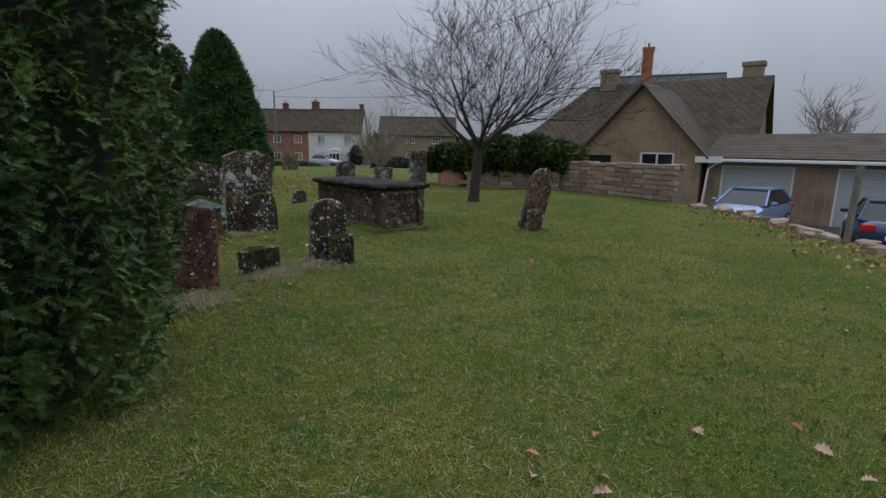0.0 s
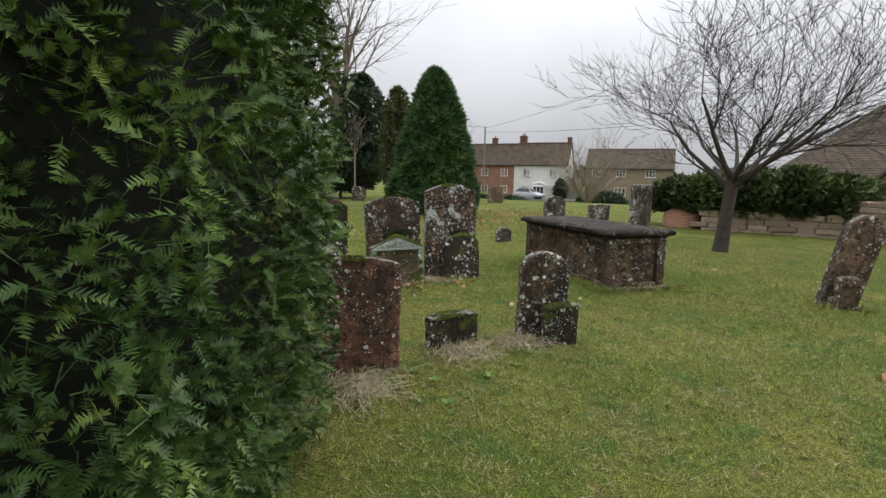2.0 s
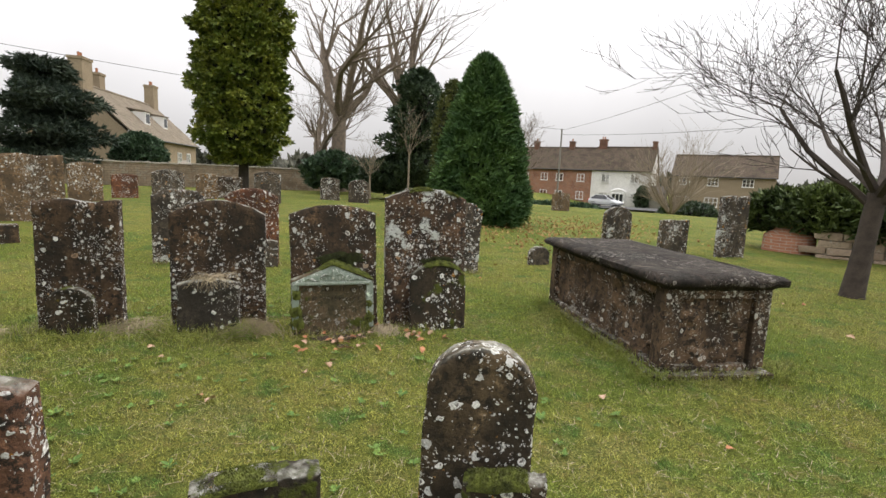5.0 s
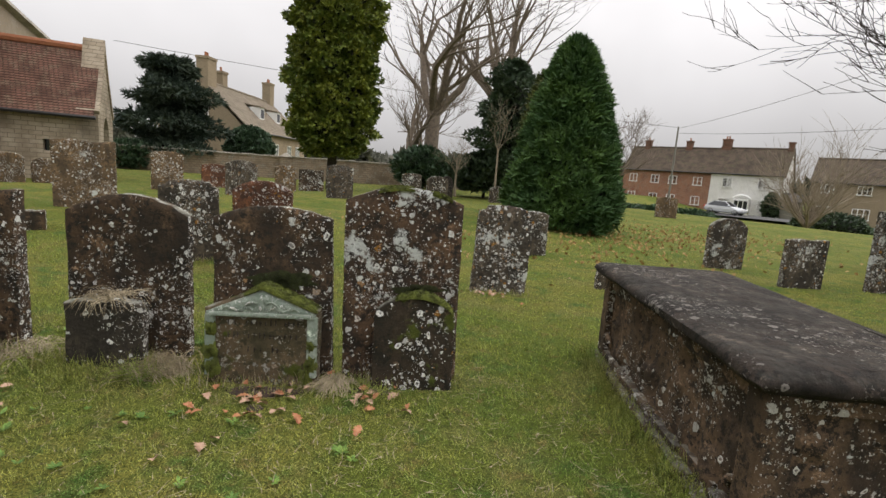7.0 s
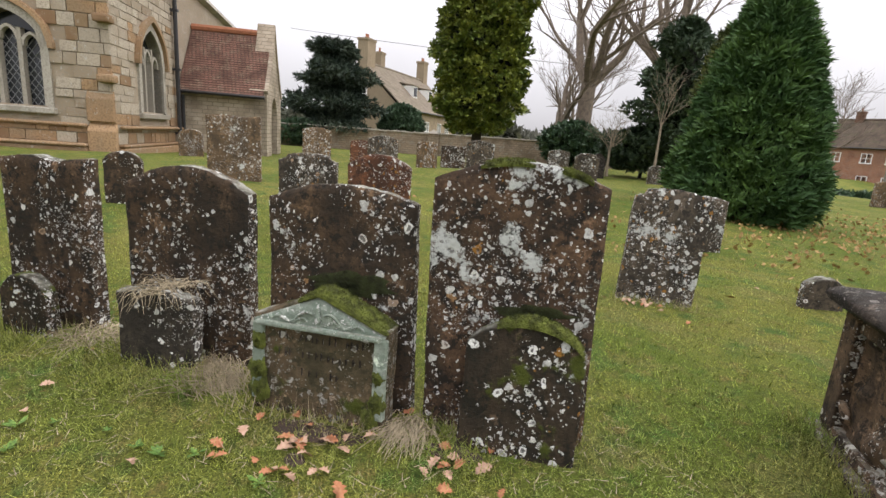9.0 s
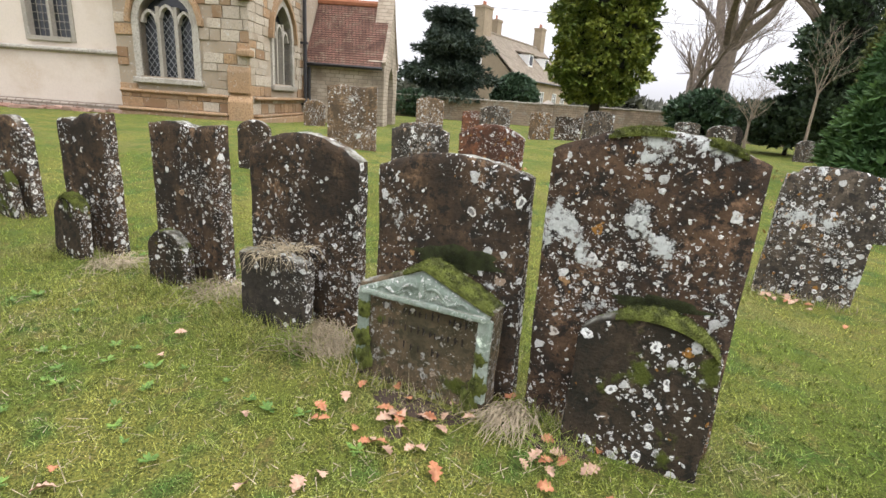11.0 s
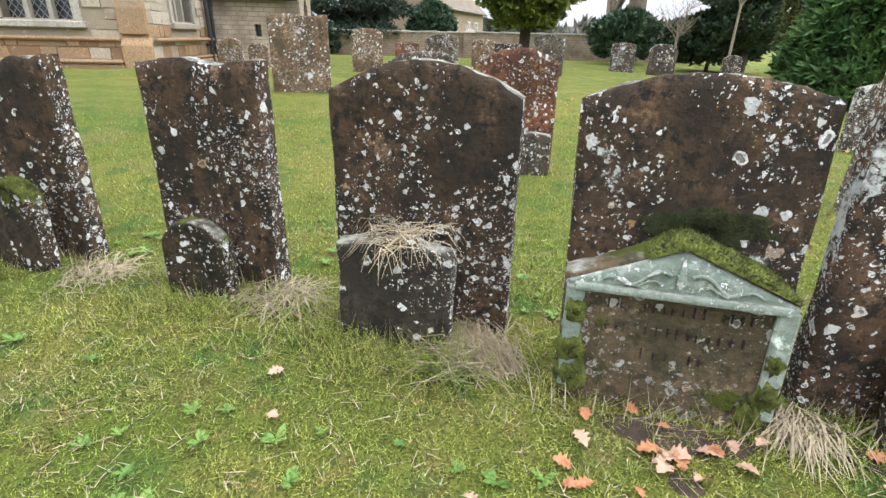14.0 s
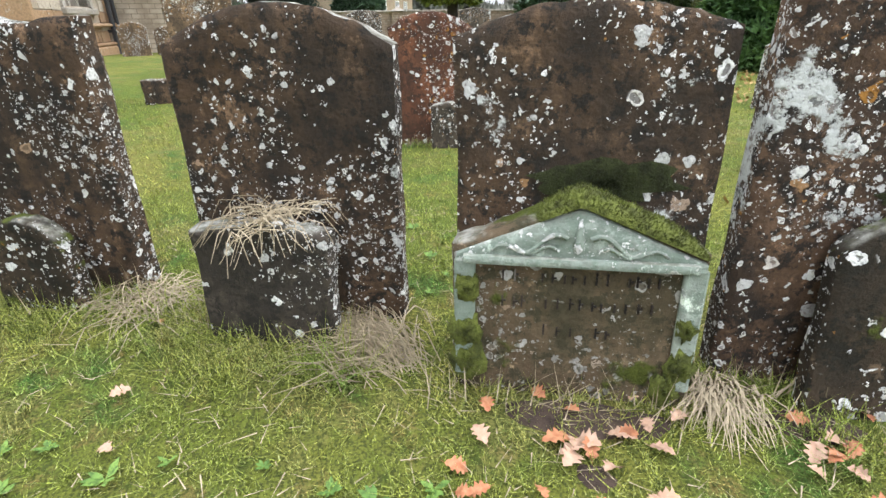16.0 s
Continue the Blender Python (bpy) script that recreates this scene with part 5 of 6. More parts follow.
# ---- cars ----
def car(name, m, paint, label, lamps):
    """A small hatchback: bonnet towards -y, wheels, glass and lamps."""
    root = empty(name, m, label, "car")
    rows_ = [(-2.05, 0.45, 0.62, 0.66), (-1.9, 0.30, 0.72, 0.80), (-1.0, 0.22, 0.92, 0.86), (-0.75, 0.22, 0.95, 0.87), (0.0, 0.22, 0.98, 0.87), (1.0, 0.22, 1.0, 0.86), (1.7, 0.26, 1.0, 0.84), (2.0, 0.38, 0.92, 0.78), (2.08, 0.5, 0.8, 0.7)]
    V, F = [], []
    sec = 10
    for y, zb, zt, hw in rows_:
        for k in range(sec):
            a = 2 * math.pi * k / sec
            cx_, cz_ = math.cos(a), math.sin(a)
            V.append((hw * math.copysign(abs(cx_) ** 0.35, cx_), y, (zb + zt) / 2 + (zt - zb) / 2 * math.copysign(abs(cz_) ** 0.5, cz_)))
    for i in range(len(rows_) - 1):
        for k in range(sec):
            a, b_ = i * sec + k, i * sec + (k + 1) % sec
            F.append((a, b_, b_ + sec, a + sec))
    F += [tuple(reversed(range(sec))), tuple(range((len(rows_) - 1) * sec, len(rows_) * sec))]
    sharp(part("body", root, mesh_of("body", V, F, paint, True)), 0.9)
    base = [(-0.78, -0.85, 0.93), (0.78, -0.85, 0.93), (0.8, 1.75, 0.97), (-0.8, 1.75, 0.97)]
    roof = [(-0.58, -0.05, 1.42), (0.58, -0.05, 1.42), (0.6, 1.15, 1.43), (-0.6, 1.15, 1.43)]
    me = mesh_of("cabin", base + roof, [(0, 1, 5, 4), (1, 2, 6, 5), (2, 3, 7, 6), (3, 0, 4, 7)], glass_dark)
    part("windows", root, me)
    V, F = merged([box_data(-0.6, 0.6, -0.1, 1.2, 1.41, 1.46)] + [tube([base[i], roof[i]], [0.045, 0.04], 5) for i in range(4)])
    me = mesh_of("roof", V, F, paint)
    part("roof", root, me)
    for y in (-1.3, 1.3):
        for s in (-1, 1):
            wheel = part("wheel", root, None, pose(s * 0.78, y, 0.31))
            part("tyre", wheel, mesh_of("tyre", *tube([(-0.1, 0, 0), (-0.08, 0, 0), (0.08, 0, 0), (0.1, 0, 0)], [0.27, 0.31, 0.31, 0.27], 18), rubber))
            part("rim", wheel, mesh_of("rim", *tube([(-0.105, 0, 0), (0.105, 0, 0)], [0.2, 0.2], 14), car_silver))
    for s in (-1, 1):
        box("headlamp", root, white_gloss, s * 0.62 - 0.16, s * 0.62 + 0.16, -2.03, -1.9, 0.62, 0.74, 0.02)
        box("tail_lamp", root, lamp_red, s * 0.62 - 0.16, s * 0.62 + 0.16, 1.98, 2.1, 0.72, 0.9, 0.02)
    box("number_plate", root, white_gloss, -0.26, 0.26, 2.075, 2.1, 0.52, 0.64)
    for s in (-1, 1):
        box("mirror", root, paint, s * 0.95 - 0.1, s * 0.95 + 0.1, -0.65, -0.55, 0.95, 1.08, 0.03)
    return root


car("blue_car", pose(9.56, 18.94, -1.25, 0, 0, -44), car_blue, "pale metallic blue hatchback parked by the garages", True)
car("navy_car", pose(11.79, 15.70, -1.25, 0, 0, 152), car_navy, "dark blue hatchback parked with its tail to the churchyard", True)
car("silver_car", STREET @ pose(-15.5, 68.0, -1.1, 0, 0, 80), car_silver, "silver car parked in the street before the cottages", True)


# ---- walls and edges ----
def rubble(name, m, label, L, H, th, mat, piece, seed, taper=0.0, pieces=True):
    """A drystone-looking wall along x: a core and single facing stones with recessed joints."""
    root = empty(name, m, label, "wall", kind="structure")
    rnd = random.Random(seed)
    part("core", root, mesh_of("core", *box_data(0, L, -th / 2 + 0.03, th / 2 - 0.03, -0.3, H - 0.03), mortar))
    shapes = []
    for k in range(8):
        V, F = box_data(-0.5, 0.5, -0.5, 0.5, -0.5, 0.5)
        V = [(x + rnd.uniform(-0.05, 0.05), y + rnd.uniform(-0.1, 0.1), z + rnd.uniform(-0.09, 0.09)) for x, y, z in V]
        me = mesh_of("stone", V, F, mat)
        bevelled(me, 0.07)
        shapes.append(me)
    z = -0.1
    while z < H:
        h = rnd.uniform(*piece[1])
        x = rnd.uniform(-0.1, 0.0)
        while x < L:
            w = rnd.uniform(*piece[0])
            hh = h if z + h < H else H - z + rnd.uniform(0, 0.05)
            for s in (1,) if z + h < H else (-1, 1):
                ob = part("stone", root, rnd.choice(shapes))
                ob.matrix_basis = pose(x + w / 2, s * (th / 2 - 0.06), z + hh / 2, rnd.uniform(-3, 3), rnd.uniform(-2, 2), rnd.uniform(-3, 3)) @ Matrix.Diagonal((w * 0.97, 0.2, hh * 0.93, 1))
            x += w
        z += h
    return root


rubble("boundary_wall", pose(5.88, 15.42, -0.4, 0, 0, 125.4), "coursed rubble boundary wall of pinkish stone", 4.6, 1.42, 0.45, rubble_wall, ((0.25, 0.6), (0.12, 0.2)), 3)
rubble("low_wall", pose(2.97, 19.21, -0.35, 0, 0, 172), "low tumbled stone wall under ivy", 3.4, 0.95, 0.45, rubble_wall, ((0.35, 0.7), (0.14, 0.22)), 4)
red_end = tagged(new("red_brick_wall", mesh_of("red_brick_wall", *tube([(-1.07, 20.05, -0.4), (-1.07, 20.05, 0.4), (-1.07, 20.05, 0.8)], [0.6, 0.58, 0.25], 14), brick_red, True)), "rounded end of a red brick wall under ivy", "wall", kind="structure")
field_stone = patterned("churchyard_wall_stone", (0.24, 0.18, 0.13), (0.37, 0.29, 0.21), (0.15, 0.12, 0.09), 0.4, 0.16, 0.012, moss=(0.3, 0.27, 0.22))


def field_wall(name, a, b_, z0, z1, label):
    a, b_ = Vector(a), Vector(b_)
    d = b_ - a
    yaw = math.degrees(math.atan2(d.y, d.x))
    root = empty(name, pose(a.x, a.y, z0, 0, 0, yaw), label, "wall", kind="structure")
    n = int(d.length / 0.5)
    rnd = random.Random(8)
    part("body", root, mesh_of("body", *box_data(0, d.length, -0.22, 0.22, -0.6, z1 - z0), field_stone))
    ch = []
    for i in range(n):
        k = rnd.uniform(-0.03, 0.03)
        ch.append(box_data(i * d.length / n + 0.01, (i + 1) * d.length / n - 0.01, -0.28 + k, 0.28 + k, z1 - z0, z1 - z0 + rnd.uniform(0.09, 0.14)))
    me = mesh_of("coping", *merged(ch), dressed)
    bevelled(me, 0.025)
    part("coping", root, me)
    return root


field_wall("churchyard_wall", (-42.4, 9.9), (-37.3, 21.6), 0.0, 1.55, "tan stone churchyard wall with coping")
field_wall("churchyard_wall", (-37.2, 21.7), (-30.6, 35.9), 0.2, 1.6, "tan stone churchyard wall with coping under trees")
pier = empty("wall_pier", pose(-37.2, 21.6, 0.2, 0, 0, 65) @ Matrix.Scale(1.3, 4), "square stone pier with a pyramid cap in the churchyard wall", "wall pier", kind="structure")
box("shaft", pier, field_stone, -0.3, 0.3, -0.3, 0.3, -0.6, 1.1, 0.02)
part("cap", pier, mesh_of("cap", [(-0.36, -0.36, 1.1), (0.36, -0.36, 1.1), (0.36, 0.36, 1.1), (-0.36, 0.36, 1.1), (0, 0, 1.35)], [(0, 3, 2, 1), (0, 1, 4), (1, 2, 4), (2, 3, 4), (3, 0, 4)], dressed))
# lower yard and street
yv = [(6.9, 6.0), (30.0, -6.0), (40.0, 24.0), (20.0, 34.0), (5.0, 27.0), (6.2, 17.0), (8.2, 13.0), (8.0, 8.0)]
yard = tagged(new("yard", mesh_of("yard", [(x, y, -1.215) for x, y in yv], [tuple(range(len(yv)))], asphalt)), "grey asphalt parking yard below the churchyard", "yard", kind="structure")
road = tagged(new("road", mesh_of("road", [(-28, 64, -1.07), (17, 64, -1.07), (17, 71, -1.07), (-28, 71, -1.07)], [(0, 1, 2, 3)], asphalt)), "village street before the cottages", "road", kind="structure")
road.matrix_basis = STREET
rnd = random.Random(21)
kerb = empty("edging_stones", pose(0, 0, 0), "line of broken edging stones at the top of the bank", "edging", kind="structure")
shapes = []
for k in range(6):
    V, F = box_data(-0.5, 0.5, -0.5, 0.5, -0.5, 0.5)
    V = [(x + rnd.uniform(-0.15, 0.15), y + rnd.uniform(-0.15, 0.15), z + rnd.uniform(-0.2, 0.2)) for x, y, z in V]
    me = mesh_of("stone", V, F, rubble_wall)
    bevelled(me, 0.14)
    shapes.append(me)
y = 4.0
while y < 14.3:
    x = float(bound_x(y)) - 0.1 + rnd.uniform(-0.15, 0.2)
    s = rnd.uniform(0.18, 0.45)
    ob = part("stone", kerb, rnd.choice(shapes))
    ob.matrix_basis = pose(x, y, gz(x, y) + 0.03, rnd.uniform(-8, 8), rnd.uniform(-8, 8), rnd.uniform(60, 120)) @ Matrix.Diagonal((s, s * 0.7, s * 0.4, 1))
    y += s * rnd.uniform(0.8, 1.5)
post = empty("fence_post", pose(6.25, 8.75, gz(6.25, 8.75), 0, 1.5, 20), "weathered grey wooden fence post", "post")
me = mesh_of("shaft", *box_data(-0.038, 0.038, -0.038, 0.038, -0.3, 1.24), wood_grey)
bevelled(me, 0.012, 2)
part("shaft", post, me)
# overhead wires and their pole
pole = empty("telegraph_pole", STREET @ pose(-24.0, 74.5, 0.0), "wooden telegraph pole in the street", "telegraph pole")
part("shaft", pole, mesh_of("shaft", *tube([(0, 0, -1.6), (0, 0, 9.2)], [0.15, 0.1], 8), wood_grey))
for i, (a, b_) in enumerate((((-31.8, 71.6, 9.0), (6.2, 31.3, 10.5)), ((-31.8, 71.6, 8.4), (3.6, 61.2, 8.6)), ((-58.2, 13.6, 11.2), (-31.8, 71.6, 9.1)))):
    a, b_ = Vector(a), Vector(b_)
    pts = [a.lerp(b_, q) - Vector((0, 0, 4 * 0.6 * q * (1 - q))) for q in np.linspace(0, 1, 18)]
    tagged(new("overhead_wire", mesh_of("overhead_wire", *tube(pts, [0.022] * 18, 4), iron_black)), "thin black overhead telephone wire", "wire", "overhead wires")


# ---- foliage ----
def frames(n_dirs, rng):
    """For unit directions: two axes across each."""
    r = rng.normal(size=n_dirs.shape)
    a = np.cross(n_dirs, r)
    a /= np.linalg.norm(a, axis=1, keepdims=True) + 1e-9
    return a, np.cross(n_dirs, a)


def swell(a):
    """Hollows and bulges round the clipped side."""
    return 0.05 * np.sin(a * 7 + 0.6) + 0.035 * np.sin(a * 16)


def yew_sprigs(cx, cy, z0, r_fn, h, count, rng, arc=None):
    """Needled sprays standing out of a clipped yew's surface; returns triangle corners."""
    ang = rng.uniform(arc[0], arc[1], count)
    z = rng.uniform(0.02, h, count)
    lump = 0.06 * np.sin(ang * 8 + z * 3.1) + 0.07 * np.sin(ang * 17 - z * 5.3 + 1) + 0.05 * np.sin(ang * 37 + z * 9)
    r = r_fn(z) + lump + swell(ang) - np.abs(rng.normal(0, 0.07, count))
    p = np.stack([cx + r * np.cos(ang), cy + r * np.sin(ang), z0 + z], 1)
    out = np.stack([np.cos(ang), np.sin(ang), np.zeros(count)], 1)
    d = out * rng.uniform(0.4, 1.1, (count, 1)) + rng.normal(0, 0.5, (count, 3)) + np.array([0, 0, 0.25])
    d /= np.linalg.norm(d, axis=1, keepdims=True)
    # the spray's flat side faces up and outwards
    up = np.array([0, 0, 1.0]) * 0.7 + out * 0.7 + rng.normal(0, 0.25, (count, 3))
    sd = np.cross(d, up)
    sd /= np.linalg.norm(sd, axis=1, keepdims=True) + 1e-9
    L = rng.uniform(0.04, 0.095, count)[:, None]
    tris = []
    pairs = 7
    droop = np.array([0, 0, -0.015])
    nrm = np.cross(sd, d)
    for k in range(pairs):
        q = (k + 0.6) / pairs
        base = p + d * L * q + droop * q * q
        ln = (0.017 + 0.006 * np.sin(q * 3)) * (1.05 - 0.45 * q)
        for s in (-1, 1):
            tip = base + sd * s * ln + d * ln * 0.75 + nrm * 0.004 + rng.normal(0, 0.0025, (count, 3))
            wdt = d * 0.006
            tris.append(np.stack([base - wdt, base + wdt, tip], 1))
    st = sd * 0.0016
    tris.append(np.stack([p - st - d * 0.06, p + st - d * 0.06, p + d * L + droop], 1))
    return np.concatenate(tris).reshape(-1, 3)


def clipped_yew(x, y, r0, h, count, seed, label, arc=None):
    rng = np.random.default_rng(seed)
    base = gz(x, y)
    root = empty("yew_tree", pose(x, y, base), label, "yew tree")

    def r_fn(z):
        return r0 - 0.18 + 0.2 * np.clip(z / 0.9, 0, 1) - 0.15 * np.clip((z - 2.6) / 1.2, 0, 1)

    # solid shell behind the needles; its near-black colour paints the yew's inner shade
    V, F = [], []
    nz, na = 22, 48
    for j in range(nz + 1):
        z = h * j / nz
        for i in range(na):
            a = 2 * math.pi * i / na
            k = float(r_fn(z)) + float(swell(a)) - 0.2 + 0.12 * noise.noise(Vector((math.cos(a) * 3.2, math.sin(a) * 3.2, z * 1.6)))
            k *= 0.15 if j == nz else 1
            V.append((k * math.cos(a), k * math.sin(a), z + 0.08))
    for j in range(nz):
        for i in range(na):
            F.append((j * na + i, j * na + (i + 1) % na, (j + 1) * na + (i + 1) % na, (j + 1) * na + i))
    part("inner_branches", root, mesh_of("inner_branches", V, F, core_shade, True))
    ch = []
    rn = random.Random(seed)
    for k in range(60):
        a, z = rn.uniform(*arc), rn.uniform(0.05, min(h, 3.2))
        r = float(r_fn(np.array(z)))
        p0 = Vector(((r - 0.6) * math.cos(a), (r - 0.6) * math.sin(a), z - 0.15))
        p1 = Vector(((r - 0.05) * math.cos(a + 0.1), (r - 0.05) * math.sin(a + 0.1), z + rn.uniform(-0.1, 0.15)))
        ch.append(tube([p0, p0.lerp(p1, 0.6) + Vector((0, 0, 0.05)), p1], [0.012, 0.008, 0.003], 4))
    part("twigs", root, mesh_of("twigs", *merged(ch), bark_dark))
    part("trunk", root, mesh_of("trunk", *tube([(0, 0, -0.2), (0, 0, 1.2)], [0.16, 0.12], 8), bark_dark))
    me = fast_mesh("needles", yew_sprigs(0, 0, 0.0, r_fn, h, count, rng, arc), 3, yew_green)
    tagged(part("needles", root, me), kind="stuff")
    return root


yew = clipped_yew(-2.75, 2.5, 1.56, 3.7, 28000, 11, "large clipped dark green yew beside the path", (-1.6, 2.0))


def clump_leaves(points, dirs, size, rng, blades=5, narrow=0.35):
    """Small tufts of pointed leaves at the points; returns triangle corners."""
    n = len(points)
    a, b_ = frames(dirs, rng)
    out = []
    for k in range(blades):
        d = dirs + 0.75 * (a * rng.normal(size=(n, 1)) + b_ * rng.normal(size=(n, 1)))
        d /= np.linalg.norm(d, axis=1, keepdims=True)
        sd, _ = frames(d, rng)
        L = (size * rng.uniform(0.6, 1.25, n))[:, None]
        c = points + d * L * 0.2
        out.append(np.stack([c - sd * L * narrow * 0.5, c + sd * L * narrow * 0.5, points + d * L], 1))
    return np.concatenate(out).reshape(-1, 3)


rng = np.random.default_rng(13)
ta, tz = rng.uniform(1.9, 4.8, 3400), rng.uniform(0.05, 3.7, 3400)
tr_ = 1.5 + rng.normal(0, 0.04, 3400)
sides = np.column_stack([tr_ * np.cos(ta), tr_ * np.sin(ta), tz])
ta, tq = rng.uniform(0, 6.283, 2200), np.sqrt(rng.uniform(0, 1, 2200))
crown = np.column_stack([1.5 * tq * np.cos(ta), 1.5 * tq * np.sin(ta), 3.72 + 0.3 * (1 - tq ** 2)])
tuft_at = np.concatenate([sides, crown])
tuft_to = tuft_at * np.array([1, 1, 0]) + np.array([0, 0, 0.5])
tuft_to /= np.linalg.norm(tuft_to, axis=1, keepdims=True)
tagged(part("outer_foliage", yew, fast_mesh("outer_foliage", clump_leaves(tuft_at, tuft_to, 0.19, rng, 6, 0.3), 3, yew_green)), kind="stuff")


def crown_shell(rng, count, r_fn, z0, z1, depth=0.25, lump=0.25, freq=2.2):
    """Points near the surface of a lumpy crown, with outward directions."""
    ang = rng.uniform(0, 2 * np.pi, count)
    z = rng.uniform(z0, z1, count)
    r = r_fn((z - z0) / (z1 - z0))
    nz = np.array([noise.fractal(Vector((math.cos(a) * freq, math.sin(a) * freq, q * freq * 0.7)), 1.0, 2.0, 3) for a, q in zip(ang, z)])
    rr = r * (1 + lump * nz) - np.abs(rng.normal(0, depth, count))
    rr = np.clip(rr, 0.05, None)
    p = np.stack([rr * np.cos(ang), rr * np.sin(ang), z], 1)
    d = np.stack([np.cos(ang), np.sin(ang), 0.3 + rng.normal(0, 0.3, count)], 1)
    return p, d / np.linalg.norm(d, axis=1, keepdims=True)


def evergreen(name, x, y, base, label, category, mat, r_fn, z0, z1, count, size, seed, trunk=0.2, blades=5, narrow=0.4, core=0.72, lump=0.25, depth=0.25, freq=2.2, hang=0.3):
    rng = np.random.default_rng(seed)
    root = empty(name, pose(x, y, base), label, category)
    part("trunk", root, mesh_of("trunk", *tube([(0, 0, -0.4), (0.05, 0, z0 + 0.3), (0, 0.05, z1 * 0.8)], [trunk, trunk * 0.8, trunk * 0.2], 8), bark_dark))
    # dark shell within the crown, shade between the leaves put into its colour
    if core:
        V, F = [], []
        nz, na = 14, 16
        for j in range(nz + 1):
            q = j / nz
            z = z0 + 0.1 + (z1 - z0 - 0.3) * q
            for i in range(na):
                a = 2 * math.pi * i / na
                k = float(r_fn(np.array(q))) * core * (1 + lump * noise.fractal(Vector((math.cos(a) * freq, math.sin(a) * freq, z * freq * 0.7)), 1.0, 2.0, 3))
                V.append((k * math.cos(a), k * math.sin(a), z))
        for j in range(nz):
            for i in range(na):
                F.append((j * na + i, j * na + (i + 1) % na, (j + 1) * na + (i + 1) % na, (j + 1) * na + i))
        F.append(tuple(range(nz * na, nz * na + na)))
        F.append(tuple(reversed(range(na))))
        part("inner_foliage", root, mesh_of("inner_foliage", V, F, core_shade, True))
    p, d = crown_shell(rng, count, r_fn, z0, z1, depth, lump, freq)
    d = d + np.array([0, 0, hang])
    d /= np.linalg.norm(d, axis=1, keepdims=True)
    me = fast_mesh("leaves", clump_leaves(p, d, size, rng, blades, narrow), 3, mat)
    tagged(part("leaves", root, me), kind="stuff")
    return root


def cone_r(q):
    return 1.70 * np.clip(1.0 - q, 0.01, 1) ** 0.52 * (0.86 + 0.14 * np.clip(q / 0.12, 0, 1))


evergreen("conifer", -9.60, 18.40, 0.0, "dense dark green cone-shaped conifer on the lawn", "conifer", cone_green, cone_r, 0.08, 5.3, 9500, 0.26, 31, 0.2, 5, 0.3, 0.8, 0.16, 0.14, 3.0, 0.5)


def ivy_r(q):
    return 1.95 * (0.55 + 0.5 * np.clip(q / 0.12, 0, 1)) * (1 - 0.25 * np.clip((q - 0.7) / 0.3, 0, 1))


evergreen("ivy_clad_tree", -25.40, 19.20, 0.3, "tall tree trunk wrapped in glossy yellow-green ivy", "tree", ivy_green, ivy_r, 1.5, 11.5, 11000, 0.26, 32, 0.3, 4, 0.75, 0.72, 0.42, 0.26, 2.3, -0.2)


def egg_r(R):
    return lambda q: R * np.sqrt(np.clip(1 - (2 * np.clip(q, 0, 1) - 0.9) ** 2 / 1.25, 0.03, 1))


evergreen("holly_tree", -20.35, 27.66, 0.5, "tall dark holly behind the conifer", "tree", holly_green, egg_r(1.7), 0.5, 7.2, 3600, 0.32, 33, 0.25, 4, 0.5, 0.36, 0.7, 0.5, 1.2)
evergreen("golden_conifer", -14.84, 23.61, 0.3, "slim yellowish green conifer beside the dark cone", "conifer", leafy("golden_conifer_green", (0.06, 0.08, 0.02), (0.13, 0.14, 0.035), 1.5), egg_r(0.85), 0.2, 5.6, 2200, 0.22, 34, 0.15, 5, 0.3)
evergreen("cedar_tree", -43.75, 15.34, 0.0, "dark cedar with layered flat branches", "tree", cedar_green, lambda q: 4.0 * (0.76 + 0.24 * np.sin(q * 21)) * np.clip(1.1 - q, 0.05, 1) ** 0.5, 0.6, 8.2, 7000, 0.5, 35, 0.3, 4, 0.3, 0.2, 0.75, 0.6, 1.1, -0.2)
evergreen("laurel_bush", -44.61, 21.51, 0.4, "rounded laurel bush behind the churchyard wall", "bush", laurel_green, egg_r(1.9), 0.0, 3.5, 2600, 0.3, 36, 0.1, 4, 0.6, 0.75)
evergreen("evergreen_bush", -28.65, 27.95, 0.4, "spreading dark evergreen bush by the wall", "bush", laurel_green, egg_r(1.8), 0.0, 2.5, 1500, 0.35, 37, 0.1, 4, 0.5, 0.7, 0.4)
evergreen("evergreen_bush", -22.28, 27.78, 0.4, "dark evergreen bush under the trees", "bush", holly_green, egg_r(1.9), 0.0, 2.2, 1800, 0.35, 38, 0.1, 4, 0.5, 0.7, 0.4)
evergreen("cedar_hedge", -42.31, 12.52, 0.0, "dark green hedge below the cedar", "hedge", laurel_green, egg_r(1.8), 0.0, 1.9, 1300, 0.35, 39, 0.1, 4, 0.5, 0.75)
for i, (hx, hy, R, H) in enumerate(((3.0, 19.6, 0.8, 1.75), (2.0, 19.7, 0.95, 2.0), (0.9, 19.9, 1.0, 1.95), (-0.3, 20.2, 0.95, 1.75), (-1.3, 20.5, 0.9, 1.6))):
    evergreen("ivy_hedge", hx, hy, -0.1, "overgrown dark ivy mounded on the boundary wall", "hedge", hedge_green, egg_r(R), 0.55, H, 1500, 0.22, 40 + i, 0.08, 4, 0.5, 0.7, 0.55)
